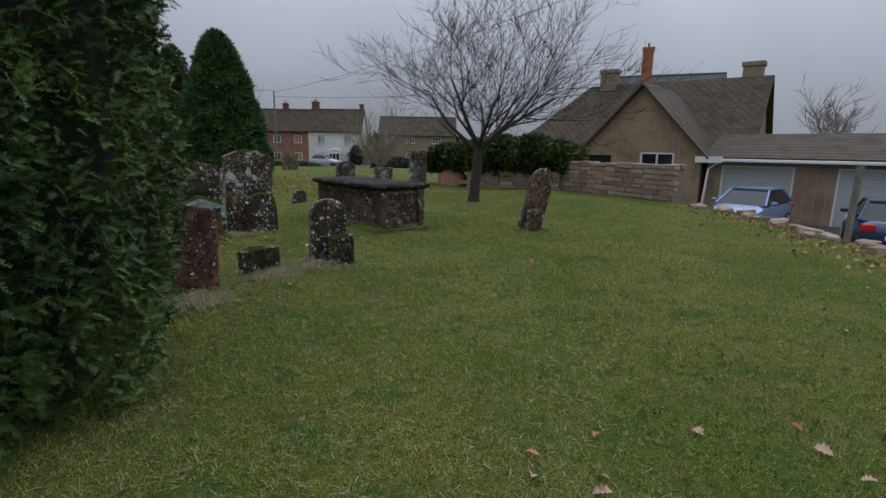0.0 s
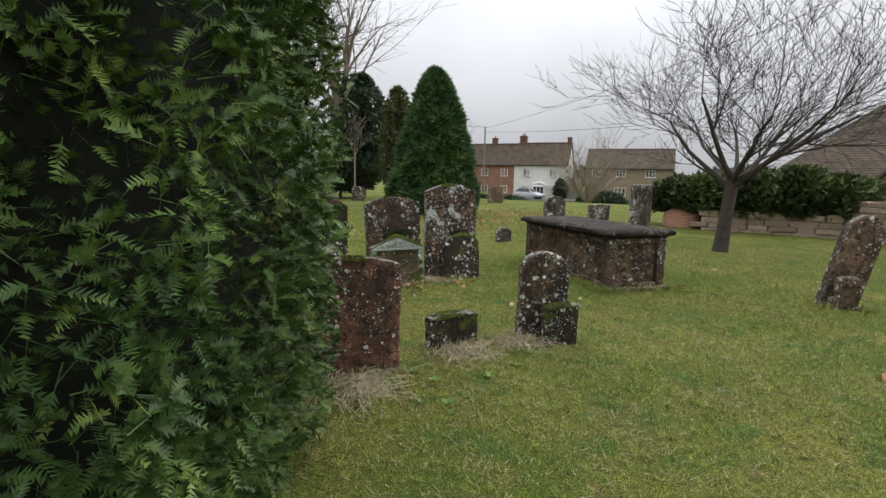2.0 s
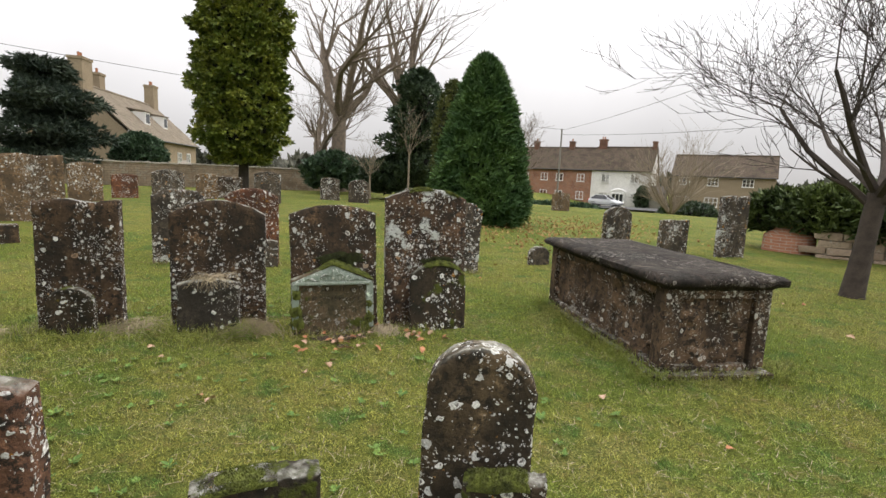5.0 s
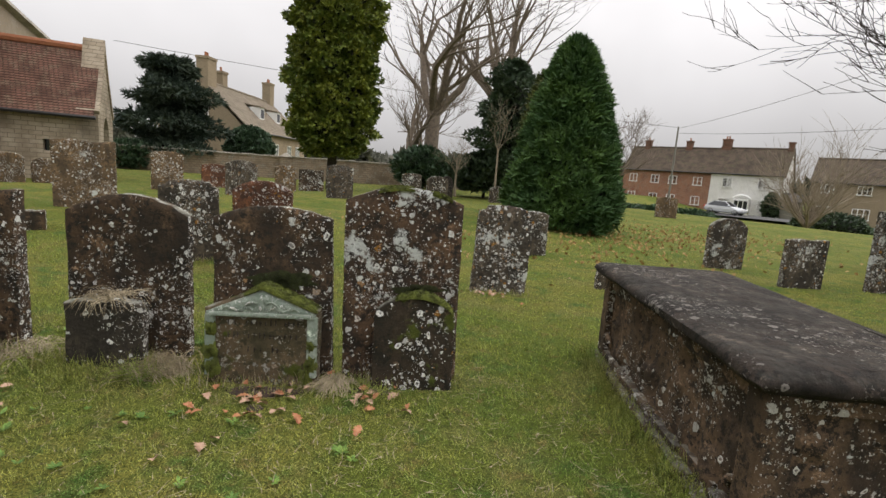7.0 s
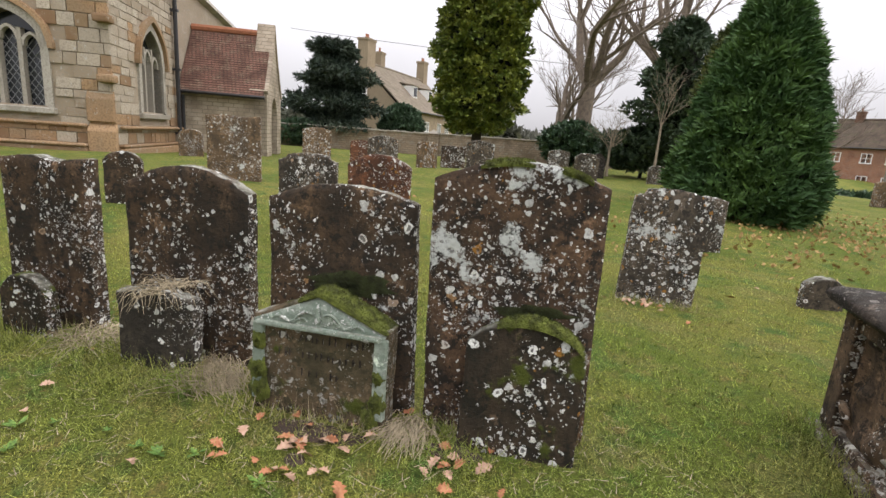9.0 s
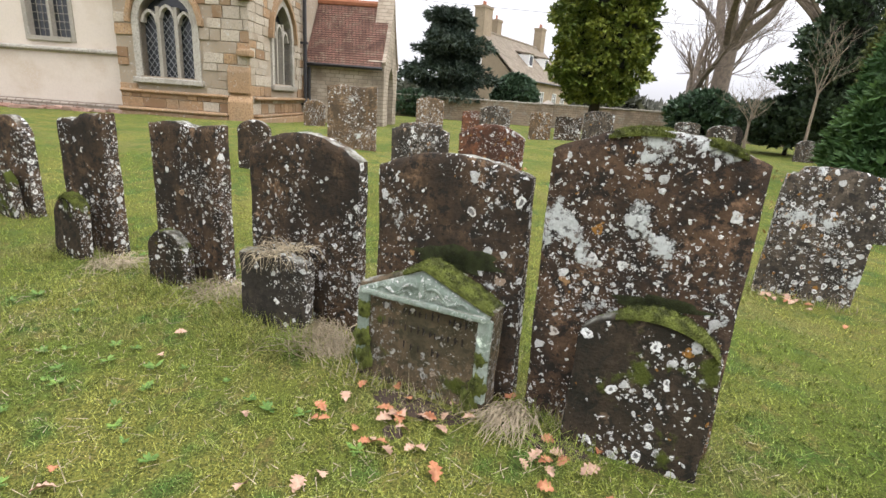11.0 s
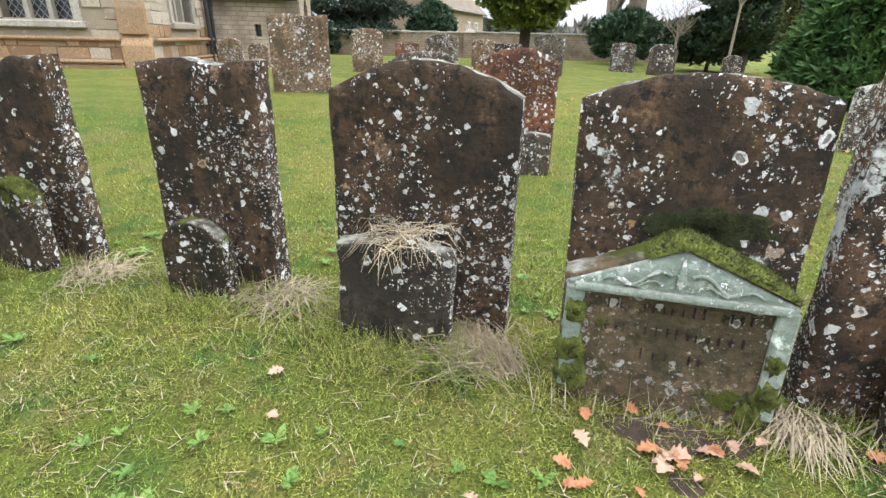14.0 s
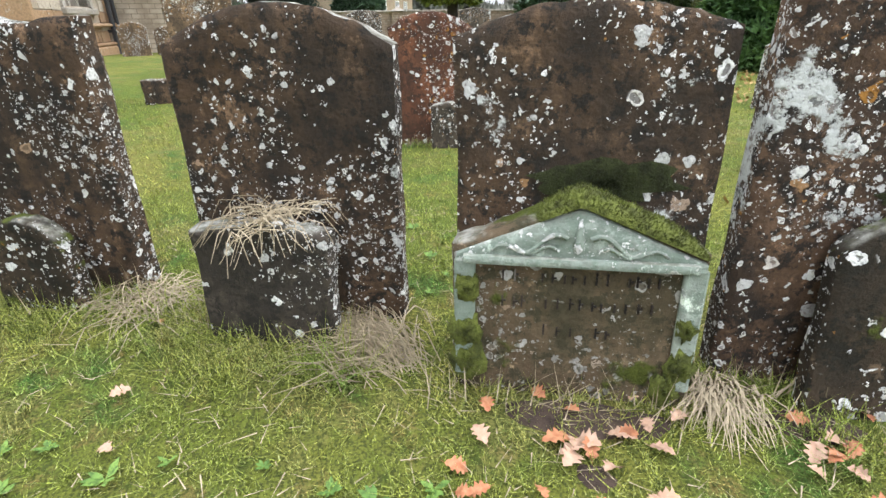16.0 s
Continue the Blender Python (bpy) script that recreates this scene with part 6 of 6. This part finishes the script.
for i, (hx, hy, R, H) in enumerate(((-19.5, 44.4, 1.6, 0.9), (-16.7, 43.7, 1.5, 0.8), (-23.5, 47.9, 2.0, 0.9), (-20.8, 74.9, 0.9, 2.9), (-10.8, 55.5, 2.4, 1.6))):
    evergreen("garden_shrub", hx, hy, gz(hx, hy), "rounded evergreen garden shrub near the street", "bush", laurel_green if i < 3 else holly_green, egg_r(R), 0.0, H, 700, 0.35, 50 + i, 0.08, 4, 0.6, 0.8, 0.3)


# ---- bare trees ----
def bare_tree(name, x, y, base, label, seed, mat, trunk_h, trunk_r, limbs, spread, length, levels, twigs, twig_mat=None, bend=0.25, lift=0.35, lean=(0, 0), decay=0.68, thin=0.006, limb=0.5):
    rn = random.Random(seed)
    root = empty(name, pose(x, y, base), label, "tree")
    thick, fine = [], []

    def grow(p, d, L, r, lev):
        pts, rad = [p.copy()], [r]
        n = 5 if lev < 2 else 4
        q = p.copy()
        dd = d.copy()
        for i in range(n):
            dd = (dd + Vector((rn.gauss(0, bend * 0.45), rn.gauss(0, bend * 0.45), rn.gauss(0, bend * 0.3) + lift * 0.12))).normalized()
            q = q + dd * (L / n)
            pts.append(q.copy())
            rad.append(max(thin * 0.6, r * (1 - 0.62 * (i + 1) / n)))
        (thick if r > thin * 2.2 else fine).append(tube(pts, rad, 7 if lev == 0 else 5 if r > 0.03 else 3))
        if lev >= levels:
            return
        kids = twigs if lev == levels - 1 else rn.randint(4, 6) if lev else 6
        for k in range(kids):
            i = rn.randint(1, n)
            if k == 0:
                i = n
            a = (pts[i] - pts[i - 1]).normalized()
            side = Vector((rn.gauss(0, 1), rn.gauss(0, 1), rn.gauss(0, 0.6)))
            side = (side - a * side.dot(a)).normalized()
            nd = (a + side * rn.uniform(0.45, 0.95) + Vector((0, 0, lift * 0.5))).normalized()
            grow(pts[i], nd, L * decay * rn.uniform(0.7, 1.15), max(thin, rad[i] * 0.55), lev + 1)

    top = Vector((lean[0], lean[1], trunk_h))
    thick.append(tube([(0, 0, -0.3), (0, 0, 0.05), Vector((0, 0, 0)).lerp(top, 0.5), top], [trunk_r * 1.7, trunk_r * 1.25, trunk_r, trunk_r * 0.95], 10))
    for i in range(limbs):
        a = 2 * math.pi * (i + rn.uniform(-0.25, 0.25)) / limbs
        s = spread * rn.uniform(0.25, 1.3)
        d = Vector((math.cos(a) * s, math.sin(a) * s, 1.0)).normalized()
        grow(top * rn.uniform(0.85, 1.0), d, length * rn.uniform(0.85, 1.1), trunk_r * limb, 1)
    sharp(part("trunk", root, mesh_of("trunk", *merged(thick), mat, True)), 1.2)
    if fine:
        tagged(part("twigs", root, mesh_of("twigs", *merged(fine), twig_mat or mat)), kind="stuff")
    return root


bare_tree("plum_tree", 0.08, 13.8, gz(0.08, 13.8), "bare dark vase-shaped fruit tree with fine upswept twigs", 5, bark_plum, 1.5, 0.125, 8, 1.75, 2.1, 5, 3, bark_dark, 0.22, 0.3, (0.1, 0.05), 0.7, 0.005, 0.5)
bare_tree("great_bare_tree", -30.76, 30.17, 0.6, "great bare forked tree with grey-brown limbs", 9, bark_grey, 5.6, 0.55, 5, 0.6, 8.6, 4, 4, bark_grey, 0.4, 0.3, (-0.2, 0.3), 0.68, 0.014, 0.62)
bare_tree("great_bare_tree", -28.20, 34.18, 0.6, "tall bare tree with upright grey limbs", 14, bark_grey, 5.4, 0.45, 5, 0.35, 8.6, 4, 4, bark_grey, 0.3, 0.5, (0.2, 0.3), 0.66, 0.014, 0.6)
bare_tree("leaning_bare_limb_tree", -29.46, 29.00, 0.5, "bare tree with one heavy limb arching aside", 17, bark_grey, 1.6, 0.42, 2, 0.9, 4.4, 4, 4, bark_grey, 0.35, 0.25, (-1.3, -0.9), 0.66, 0.012, 0.75)
bare_tree("pale_sapling", -21.34, 24.62, 0.4, "pale twiggy sapling before the evergreens", 18, twig_pale, 1.0, 0.06, 6, 0.8, 1.3, 3, 5, twig_pale, 0.3, 0.3, (0, 0), 0.7, 0.008)
bare_tree("pale_sapling", -19.26, 25.60, 0.4, "slender pale birch sapling", 19, twig_pale, 2.4, 0.05, 4, 0.3, 1.4, 3, 4, twig_pale, 0.2, 0.4, (0, 0), 0.7, 0.008)
bare_tree("bare_street_tree", -22.79, 42.99, -0.8, "bare twiggy tree beyond the conifer", 20, bark_grey, 2.4, 0.2, 6, 0.9, 3.2, 4, 4, bark_grey, 0.3, 0.2, (0, 0), 0.68, 0.014)
bare_tree("bare_shrub", -10.01, 45.57, -1.0, "large bare brown shrub before the stone house", 22, twig_pale, 0.5, 0.2, 16, 1.1, 3.2, 3, 9, twig_pale, 0.3, 0.3, (0, 0), 0.7, 0.012)
bare_tree("bare_street_tree", 26.25, 43.32, -1.0, "bare tree beyond the garages", 23, bark_grey, 2.0, 0.2, 6, 0.7, 2.6, 4, 4, bark_grey, 0.3, 0.3, (0, 0), 0.68, 0.016)
bare_tree("bare_street_tree", -38.05, 34.96, 0.5, "bare tree beyond the ivy-clad trunk", 24, bark_grey, 3.0, 0.26, 6, 0.7, 4.0, 4, 4, bark_grey, 0.3, 0.3, (0, 0), 0.68, 0.014)


# ---- far hedgerows closing the view ----
rng = np.random.default_rng(91)
fa = rng.uniform(1.2, 3.0, 9000)
fr = rng.choice([170.0, 230.0, 330.0], 9000) + rng.normal(0, 4, 9000)
fx, fy = fr * np.cos(fa), fr * np.sin(fa)
fz = ground_z(fx, fy) + rng.uniform(0, 1, 9000) ** 1.6 * (3.0 + 3.0 * np.sin(fa * 31) ** 2)
fd = np.column_stack([rng.normal(0, 0.6, 9000), rng.normal(0, 0.6, 9000), np.ones(9000)])
fd /= np.linalg.norm(fd, axis=1, keepdims=True)
far_leaf = leafy("far_hedgerow", (0.075, 0.08, 0.06), (0.15, 0.145, 0.115), 0.05, 0.9)
tagged(new("far_hedgerows", fast_mesh("far_hedgerows", clump_leaves(np.column_stack([fx, fy, fz]), fd, 3.2, rng, 4, 0.6), 3, far_leaf)), "distant grey-green hedgerows and woods on the fields", "hedgerow", kind="stuff")


# ---- grass blades, tufts and fallen leaves ----
def blades(xy, length, width, rng, lean=0.55, zoff=0.0):
    n = len(xy)
    z = ground_z(xy[:, 0], xy[:, 1])
    p = np.column_stack([xy, z - 0.004 + zoff])
    a = rng.uniform(0, 2 * np.pi, n)
    L = length * rng.uniform(0.45, 1.3, n)
    ln = lean * rng.uniform(0.2, 1.6, n)
    tip = p + np.column_stack([np.cos(a) * ln * L, np.sin(a) * ln * L, L * np.clip(1.1 - 0.4 * ln, 0.25, 1)])
    s = np.column_stack([-np.sin(a), np.cos(a), np.zeros(n)]) * (width * rng.uniform(0.6, 1.3, n))[:, None]
    return np.stack([p - s, p + s, tip], 1).reshape(-1, 3)


def scatter(rng, n, x0, x1, y0, y1, keep):
    xy = np.column_stack([rng.uniform(x0, x1, n), rng.uniform(y0, y1, n)])
    return xy[keep(xy[:, 0], xy[:, 1], rng.uniform(0, 1, n))]


rng = np.random.default_rng(77)
path_x, path_y = np.array([0.7, 0.2, -0.3, -0.4, -1.3, -2.4, -2.9]), np.array([0.5, 1.6, 3.6, 5.8, 7.0, 6.9, 6.7])


def nearness(x, y):
    return np.min([np.hypot(x - a, y - b_) for a, b_ in zip(path_x, path_y)], axis=0)


close = scatter(rng, 460000, -7.0, 4.5, 0.2, 9.8, lambda x, y, u: u < np.clip(1.25 - nearness(x, y) / 3.6, 0.0, 1.0))
wide = scatter(rng, 220000, -10.5, 6.3, 0.5, 17.5, lambda x, y, u: (nearness(x, y) > 1.8) & (u < np.clip(1.1 - nearness(x, y) / 11.0, 0.1, 1.0)))
centres = close[rng.integers(0, len(close), len(close) // 9)]
tuft = rng.uniform(0.5, 1.7, len(centres))
pick = rng.integers(0, len(centres), int(len(close) * 0.75))
clumped = centres[pick] + rng.normal(0, 0.011, (len(pick), 2))
close = close[: int(len(close) * 0.45)]
gtri = np.concatenate([blades(clumped, 0.038 * tuft[pick], 0.0027, rng, 1.1), blades(close, 0.033, 0.0027, rng, 1.3), blades(wide, 0.05, 0.0046, rng, 0.9)])
tagged(new("grass", fast_mesh("grass", gtri, 3, blade_mat)), "short damp winter grass, yellow-green with moss", "grass", kind="stuff")

# broad-leaved weeds in the turf
rw = np.random.default_rng(5)
cs = np.column_stack([rw.uniform(-6.3, -1.0, 260), rw.uniform(4.4, 7.6, 260)])
cs = cs[np.abs((cs[:, 0] + 3.0) * 0.77 - (cs[:, 1] - 8.2) * 0.64) > 0.35]
wt = []
for cx_, cy_ in cs:
    n = 16
    a_ = rw.uniform(0, 6.283, n)
    L = rw.uniform(0.016, 0.045, n) * rw.uniform(0.6, 1.3)
    p0 = np.column_stack([np.full(n, cx_), np.full(n, cy_), np.full(n, gz(cx_, cy_) + 0.012)])
    d_ = np.column_stack([np.cos(a_), np.sin(a_), rw.uniform(0.1, 0.6, n)])
    s_ = np.column_stack([-np.sin(a_), np.cos(a_), np.zeros(n)])
    wt.append(np.stack([p0, p0 + d_ * L[:, None] * 0.6 - s_ * L[:, None] * 0.22, p0 + d_ * L[:, None], p0 + d_ * L[:, None] * 0.6 + s_ * L[:, None] * 0.22], 1).reshape(-1, 3))
tagged(new("weed_rosettes", fast_mesh("weed_rosettes", np.concatenate(wt), 4, leafy("weed_leaves", (0.1, 0.19, 0.035), (0.19, 0.3, 0.055), 6.0))), "flat dark green weed rosettes in the turf", "weeds", kind="stuff")

# longer tufts at the feet of stones
feet = [(-3.36, 8.22, 55, 0.8), (-3.77, 7.38, 52, 0.75), (-4.6, 6.7, 54, 0.8), (-5.36, 5.88, 55, 0.75), (-6.1, 4.95, 58, 0.55), (-7.2, 3.85, 60, 0.45), (-2.22, 4.54, 52, 0.78), (-1.87, 5.46, 60, 0.5), (-1.25, 6.05, 33, 0.5), (-4.9, 10.9, 56, 0.75), (-7.15, 8.65, 60, 0.8), (-8.0, 7.95, 68, 0.75), (1.35, 9.08, 14, 0.5)]
tu, de = [], []
for fx, fy, yaw_, w in feet:
    c_, s_ = math.cos(math.radians(yaw_)), math.sin(math.radians(yaw_))
    for n, store, L, spread in ((420, tu, 0.085, 0.05), (120, de, 0.15, 0.06)):
        u = rng.uniform(-0.56, 0.56, n) * w
        v = rng.normal(0.02, spread, n)
        store.append(blades(np.column_stack([fx + c_ * u + s_ * v, fy + s_ * u - c_ * v]), L, 0.0024, rng, 0.8))
u = rng.uniform(-1.2, 1.2, 3000)
v = rng.normal(0.0, 0.07, 3000)
tu.append(blades(np.column_stack([-2.05 + 0.74 * u - 0.67 * v, 9.14 - 0.67 * u - 0.74 * v]), 0.12, 0.003, rng, 0.7))
u = rng.uniform(-0.7, 0.7, 1500)
tu.append(blades(np.column_stack([-0.88 + 0.67 * u + 0.74 * v[:1500], 8.77 + 0.74 * u - 0.67 * v[:1500]]), 0.11, 0.003, rng, 0.7))
# long arching tufts before the footstones, and dead blades lying in the turf
for fx, fy, r_, n, L in ((-4.22, 6.78, 0.06, 300, 0.17), (-4.45, 6.5, 0.12, 420, 0.13), (-4.7, 6.33, 0.1, 260, 0.13), (-5.1, 5.85, 0.1, 260, 0.11), (-5.2, 5.6, 0.1, 240, 0.1), (-3.2, 7.95, 0.1, 240, 0.12), (-5.9, 4.75, 0.1, 240, 0.11), (-2.1, 4.4, 0.2, 420, 0.12)):
    tu.append(blades(rng.normal((fx, fy), r_, (n, 2)), L, 0.0028, rng, 0.9))
lie = scatter(rng, 60000, -6.5, 1.5, 1.0, 9.0, lambda x, y, u: (nearness(x, y) < 3.0) & (u < 0.22))
de.append(blades(lie, 0.034, 0.0019, rng, 2.0, 0.015))
tagged(new("grass_tufts", fast_mesh("grass_tufts", np.concatenate(tu), 3, blade_mat)), "longer green grass tufts round the stones", "grass", kind="stuff")
tagged(new("dead_grass", fast_mesh("dead_grass", np.concatenate(de), 3, straw)), "bleached dead grass at the feet of the stones", "grass", kind="stuff")


def straw_heap(x, y, n, r, L, seed, label, z=0.0, mat=straw, flat=0.35, aim=None):
    """A tangle of long dry grass strands lying over one another."""
    rn = random.Random(seed)
    ch = []
    for i in range(n):
        a = rn.uniform(0, 6.283) if aim is None else aim + rn.gauss(0, 0.5)
        px_, py_ = x + rn.gauss(0, r), y + rn.gauss(0, r)
        l = L * rn.uniform(0.5, 1.2)
        h = rn.uniform(0.02, flat) * L
        b0 = gz(px_, py_) + z
        dx, dy = math.cos(a) * l, math.sin(a) * l
        ch.append(tube([(px_, py_, b0), (px_ + dx * 0.3, py_ + dy * 0.3, b0 + h), (px_ + dx * 0.7, py_ + dy * 0.7, b0 + h * 0.9), (px_ + dx, py_ + dy, max(gz(px_ + dx, py_ + dy), b0 - 0.06 if z else b0) + 0.01)], [0.0024, 0.0022, 0.0018, 0.0008], 3))
    return tagged(new("dry_grass_heap", mesh_of("dry_grass_heap", *merged(ch), mat)), label, "dry grass", kind="stuff")


straw_heap(-4.2, 6.98, 460, 0.065, 0.26, 1, "heap of bleached dry grass between two headstones", aim=3.6)
straw_heap(-3.52, 7.86, 200, 0.05, 0.19, 2, "bleached dry grass hanging beside the mossy footstone", aim=-0.9)
straw_heap(-4.55, 6.72, 110, 0.07, 0.20, 3, "dry grass strands draped over a footstone", z=0.465, flat=0.25)
straw_heap(-2.12, 4.42, 520, 0.11, 0.26, 4, "matted dry grass at the foot of a headstone")
straw_heap(-1.75, 5.4, 260, 0.13, 0.22, 5, "matted dry grass round a broken stub")
straw_heap(-1.42, 5.85, 220, 0.1, 0.22, 6, "matted dry grass by a footstone")
straw_heap(-5.72, 5.3, 140, 0.08, 0.2, 7, "small heap of dead grass beside a headstone")
straw_heap(-5.0, 6.25, 140, 0.08, 0.22, 8, "dead grass between headstones")


def soil_patch(x, y, rx, ry, yaw_, label):
    V, F = [(0, 0, 0.01)], []
    n = 28
    for ring in (0.5, 1.0):
        for i in range(n):
            a = 2 * math.pi * i / n
            k = ring * (1 + 0.22 * noise.noise(Vector((math.cos(a) * 2 + x, math.sin(a) * 2 + y, 1))))
            V.append((rx * k * math.cos(a), ry * k * math.sin(a), 0.007 if ring < 1 else -0.03))
    for i in range(n):
        j = (i + 1) % n
        F += [(0, 1 + i, 1 + j), (1 + i, 1 + n + i, 1 + n + j, 1 + j)]
    ob = new("soil_patch", mesh_of("soil_patch", V, F, soil, True))
    ob.matrix_basis = pose(x, y, gz(x, y), 0, 0, yaw_)
    return tagged(ob, label, "bare soil", kind="structure")


soil_patch(-3.62, 7.42, 0.42, 0.13, 50, "bare dark soil worn before the footstones")
soil_patch(-3.28, 7.98, 0.25, 0.12, 50, "bare dark soil under the tall headstone")
soil_patch(-3.46, 7.28, 0.09, 0.07, 20, "small molehill of dark soil")


def oak_leaf(name, mat, seed):
    """A lobed, curled leaf with a stalk."""
    rn = random.Random(seed)
    n = 15
    L = 0.10
    half = []
    for i in range(n + 1):
        q = i / n
        w = 0.030 * math.sin(math.pi * min(1, q * 1.02)) ** 0.7 * (1 + 0.38 * math.cos(q * 26 + seed)) + 0.001
        half.append((q * L, w))
    V, F = [], []
    curl = rn.uniform(0.1, 0.5)
    for x, w in half:
        zc = 0.012 * math.sin(x / L * 3.1)
        V += [(x - L / 2, -w, zc + curl * w * 0.8), (x - L / 2, 0, zc), (x - L / 2, w, zc + curl * w)]
    for i in range(n):
        a = i * 3
        F += [(a, a + 3, a + 4, a + 1), (a + 1, a + 4, a + 5, a + 2)]
    st = tube([(-L / 2, 0, 0), (-L / 2 - 0.02, 0.002, 0.004)], [0.0012, 0.0008], 3)
    return mesh_of(name, *merged([(V, F), st]), mat, True)


leaf_meshes = [oak_leaf("oak_leaf", leaf_brown if k % 2 else leaf_pale, k) for k in range(6)]
rn = random.Random(3)
spots = []
for i in range(34):
    spots.append((-3.5 + rn.gauss(0, 0.17), 7.38 + rn.gauss(0, 0.2)))
for i in range(16):
    spots.append((-3.15 + rn.gauss(0, 0.14), 7.9 + rn.gauss(0, 0.14)))
for i in range(6):
    spots.append((rn.uniform(-6, -3.2), rn.uniform(5.4, 6.6)))
for i in range(14):
    spots.append((-4.75 + rn.gauss(0, 0.3), 10.7 + rn.gauss(0, 0.12)))
for i in range(16):
    spots.append((rn.uniform(0.5, 2.8), rn.uniform(2.0, 3.1)))
for i in range(30):
    spots.append((rn.uniform(-5, 5.5), rn.uniform(4, 13)))
for x, y in spots:
    ob = new("oak_leaf", leaf_meshes[rn.randrange(6)])
    s = rn.uniform(0.5, 0.9)
    ob.matrix_basis = pose(x, y, gz(x, y) + 0.022, rn.uniform(-28, 28), rn.uniform(-28, 28), rn.uniform(0, 360)) @ Matrix.Diagonal((s, s, s, 1))
    tagged(ob, "curled dry brown oak leaf lying on grass", "fallen leaf", "fallen oak leaves")
# drifts of far leaves under the conifer and along the bank
far_n = 1800
xs = np.concatenate([rng.normal(-7.6, 1.8, 1300), rng.normal(6.1, 0.5, 500)])
ys = np.concatenate([rng.normal(18.8, 3.4, 1300), rng.uniform(4.5, 14, 500)])
p = np.column_stack([xs, ys, ground_z(xs, ys) + 0.03])
d = rng.normal(size=(far_n, 3))
d /= np.linalg.norm(d, axis=1, keepdims=True)
a, b_ = frames(d, rng)
lv = np.stack([p - a * 0.045, p - b_ * 0.03, p + a * 0.045, p + b_ * 0.03], 1).reshape(-1, 3)
tagged(new("leaf_litter", fast_mesh("leaf_litter", lv, 4, leaf_drift)), "drift of fallen brown leaves on the grass", "leaf litter", kind="stuff")


# ---- facing stones of the church walls ----
loose_mat = masonry("broken_red_stone", (0.2, 0.105, 0.075), (0.38, 0.24, 0.18), (0.3, 0.22, 0.17), 0.3)
def facing(parent, x0, x1, z0, z1, hole, seed, brown):
    rn = random.Random(seed)
    shapes = {}
    for mt in (church_stone, ironstone):
        for k in range(4):
            V, F = box_data(-0.5, 0.5, -0.5, 0.5, -0.5, 0.5)
            V = [(x + rn.uniform(-0.02, 0.02), y + rn.uniform(-0.12, 0.12), z + rn.uniform(-0.03, 0.03)) for x, y, z in V]
            me = mesh_of("block", V, F, mt)
            bevelled(me, 0.04)
            shapes[mt.name, k] = me
    z = z0
    while z < z1:
        h = rn.uniform(0.15, 0.27)
        x = x0
        while x < x1 - 0.05:
            w = min(rn.uniform(0.22, 0.58), x1 - x)
            cx_, cz_ = x + w / 2, z + h / 2
            dx = abs(cx_ - hole[0]) - w / 2
            inside = dx < hole[1] / 2 + 0.13 and hole[2] - 0.2 < cz_ + h / 2 and cz_ - h / 2 < hole[3] + max(0.0, (hole[4] - hole[3] + 0.1) * (1 - (max(0, dx) / (hole[1] / 2 + 0.2)) ** 2))
            if not inside:
                mt = ironstone if rn.random() < brown(cx_, cz_) else church_stone
                ob = part("block", parent, shapes[mt.name, rn.randrange(4)])
                ob.matrix_basis = pose(cx_, 0.02, cz_, rn.uniform(-0.6, 0.6), 0, rn.uniform(-0.6, 0.6)) @ Matrix.Diagonal((w - 0.014, 0.07, h - 0.014, 1))
            x += w
        z += h


facing(wall_aisle, -3.05, 0.02, 0.3, 5.0, W1, 61, lambda x, z: 0.8 if z < 1.2 or x < -2.6 else 0.25)
facing(wall_return, 0.0, 4.05, 0.3, 4.5, W2, 62, lambda x, z: 0.55 if z < 1.0 else 0.1)
rn = random.Random(8)
rubble_shapes = []
for k in range(5):
    V, F = box_data(-0.5, 0.5, -0.5, 0.5, -0.5, 0.5)
    me = mesh_of("loose_stone", [(x + rn.uniform(-0.15, 0.15), y + rn.uniform(-0.15, 0.15), z + rn.uniform(-0.15, 0.15)) for x, y, z in V], F, loose_mat)
    bevelled(me, 0.08)
    rubble_shapes.append(me)
for k in range(64):
    lx, ly = rn.uniform(-8.0, -3.1), -rn.random() ** 1.5 * 0.8
    sx, sy, sz = rn.uniform(0.18, 0.6), rn.uniform(0.12, 0.3), rn.uniform(0.08, 0.17)
    ob = new("loose_stone", rubble_shapes[k % 5])
    w_ = church.matrix_basis @ Vector((lx, ly, 0))
    ob.matrix_basis = pose(w_.x, w_.y, gz(w_.x, w_.y) + sz * 0.3, rn.uniform(-8, 8), rn.uniform(-8, 8), 76 + rn.gauss(0, 16)) @ Matrix.Diagonal((sx, sy, sz, 1))
    tagged(ob, "broken reddish stone lying at the church wall's foot", "stone", "loose stones by the church")
for z in (1.55, 2.7):
    me = mesh_of("corbel", *box_data(-0.22, 0.1, -0.2, 0.1, z, z + 0.16), ironstone)
    bevelled(me, 0.05, 2)
    part("corbel", church, me, label="weathered carved stone corbel")
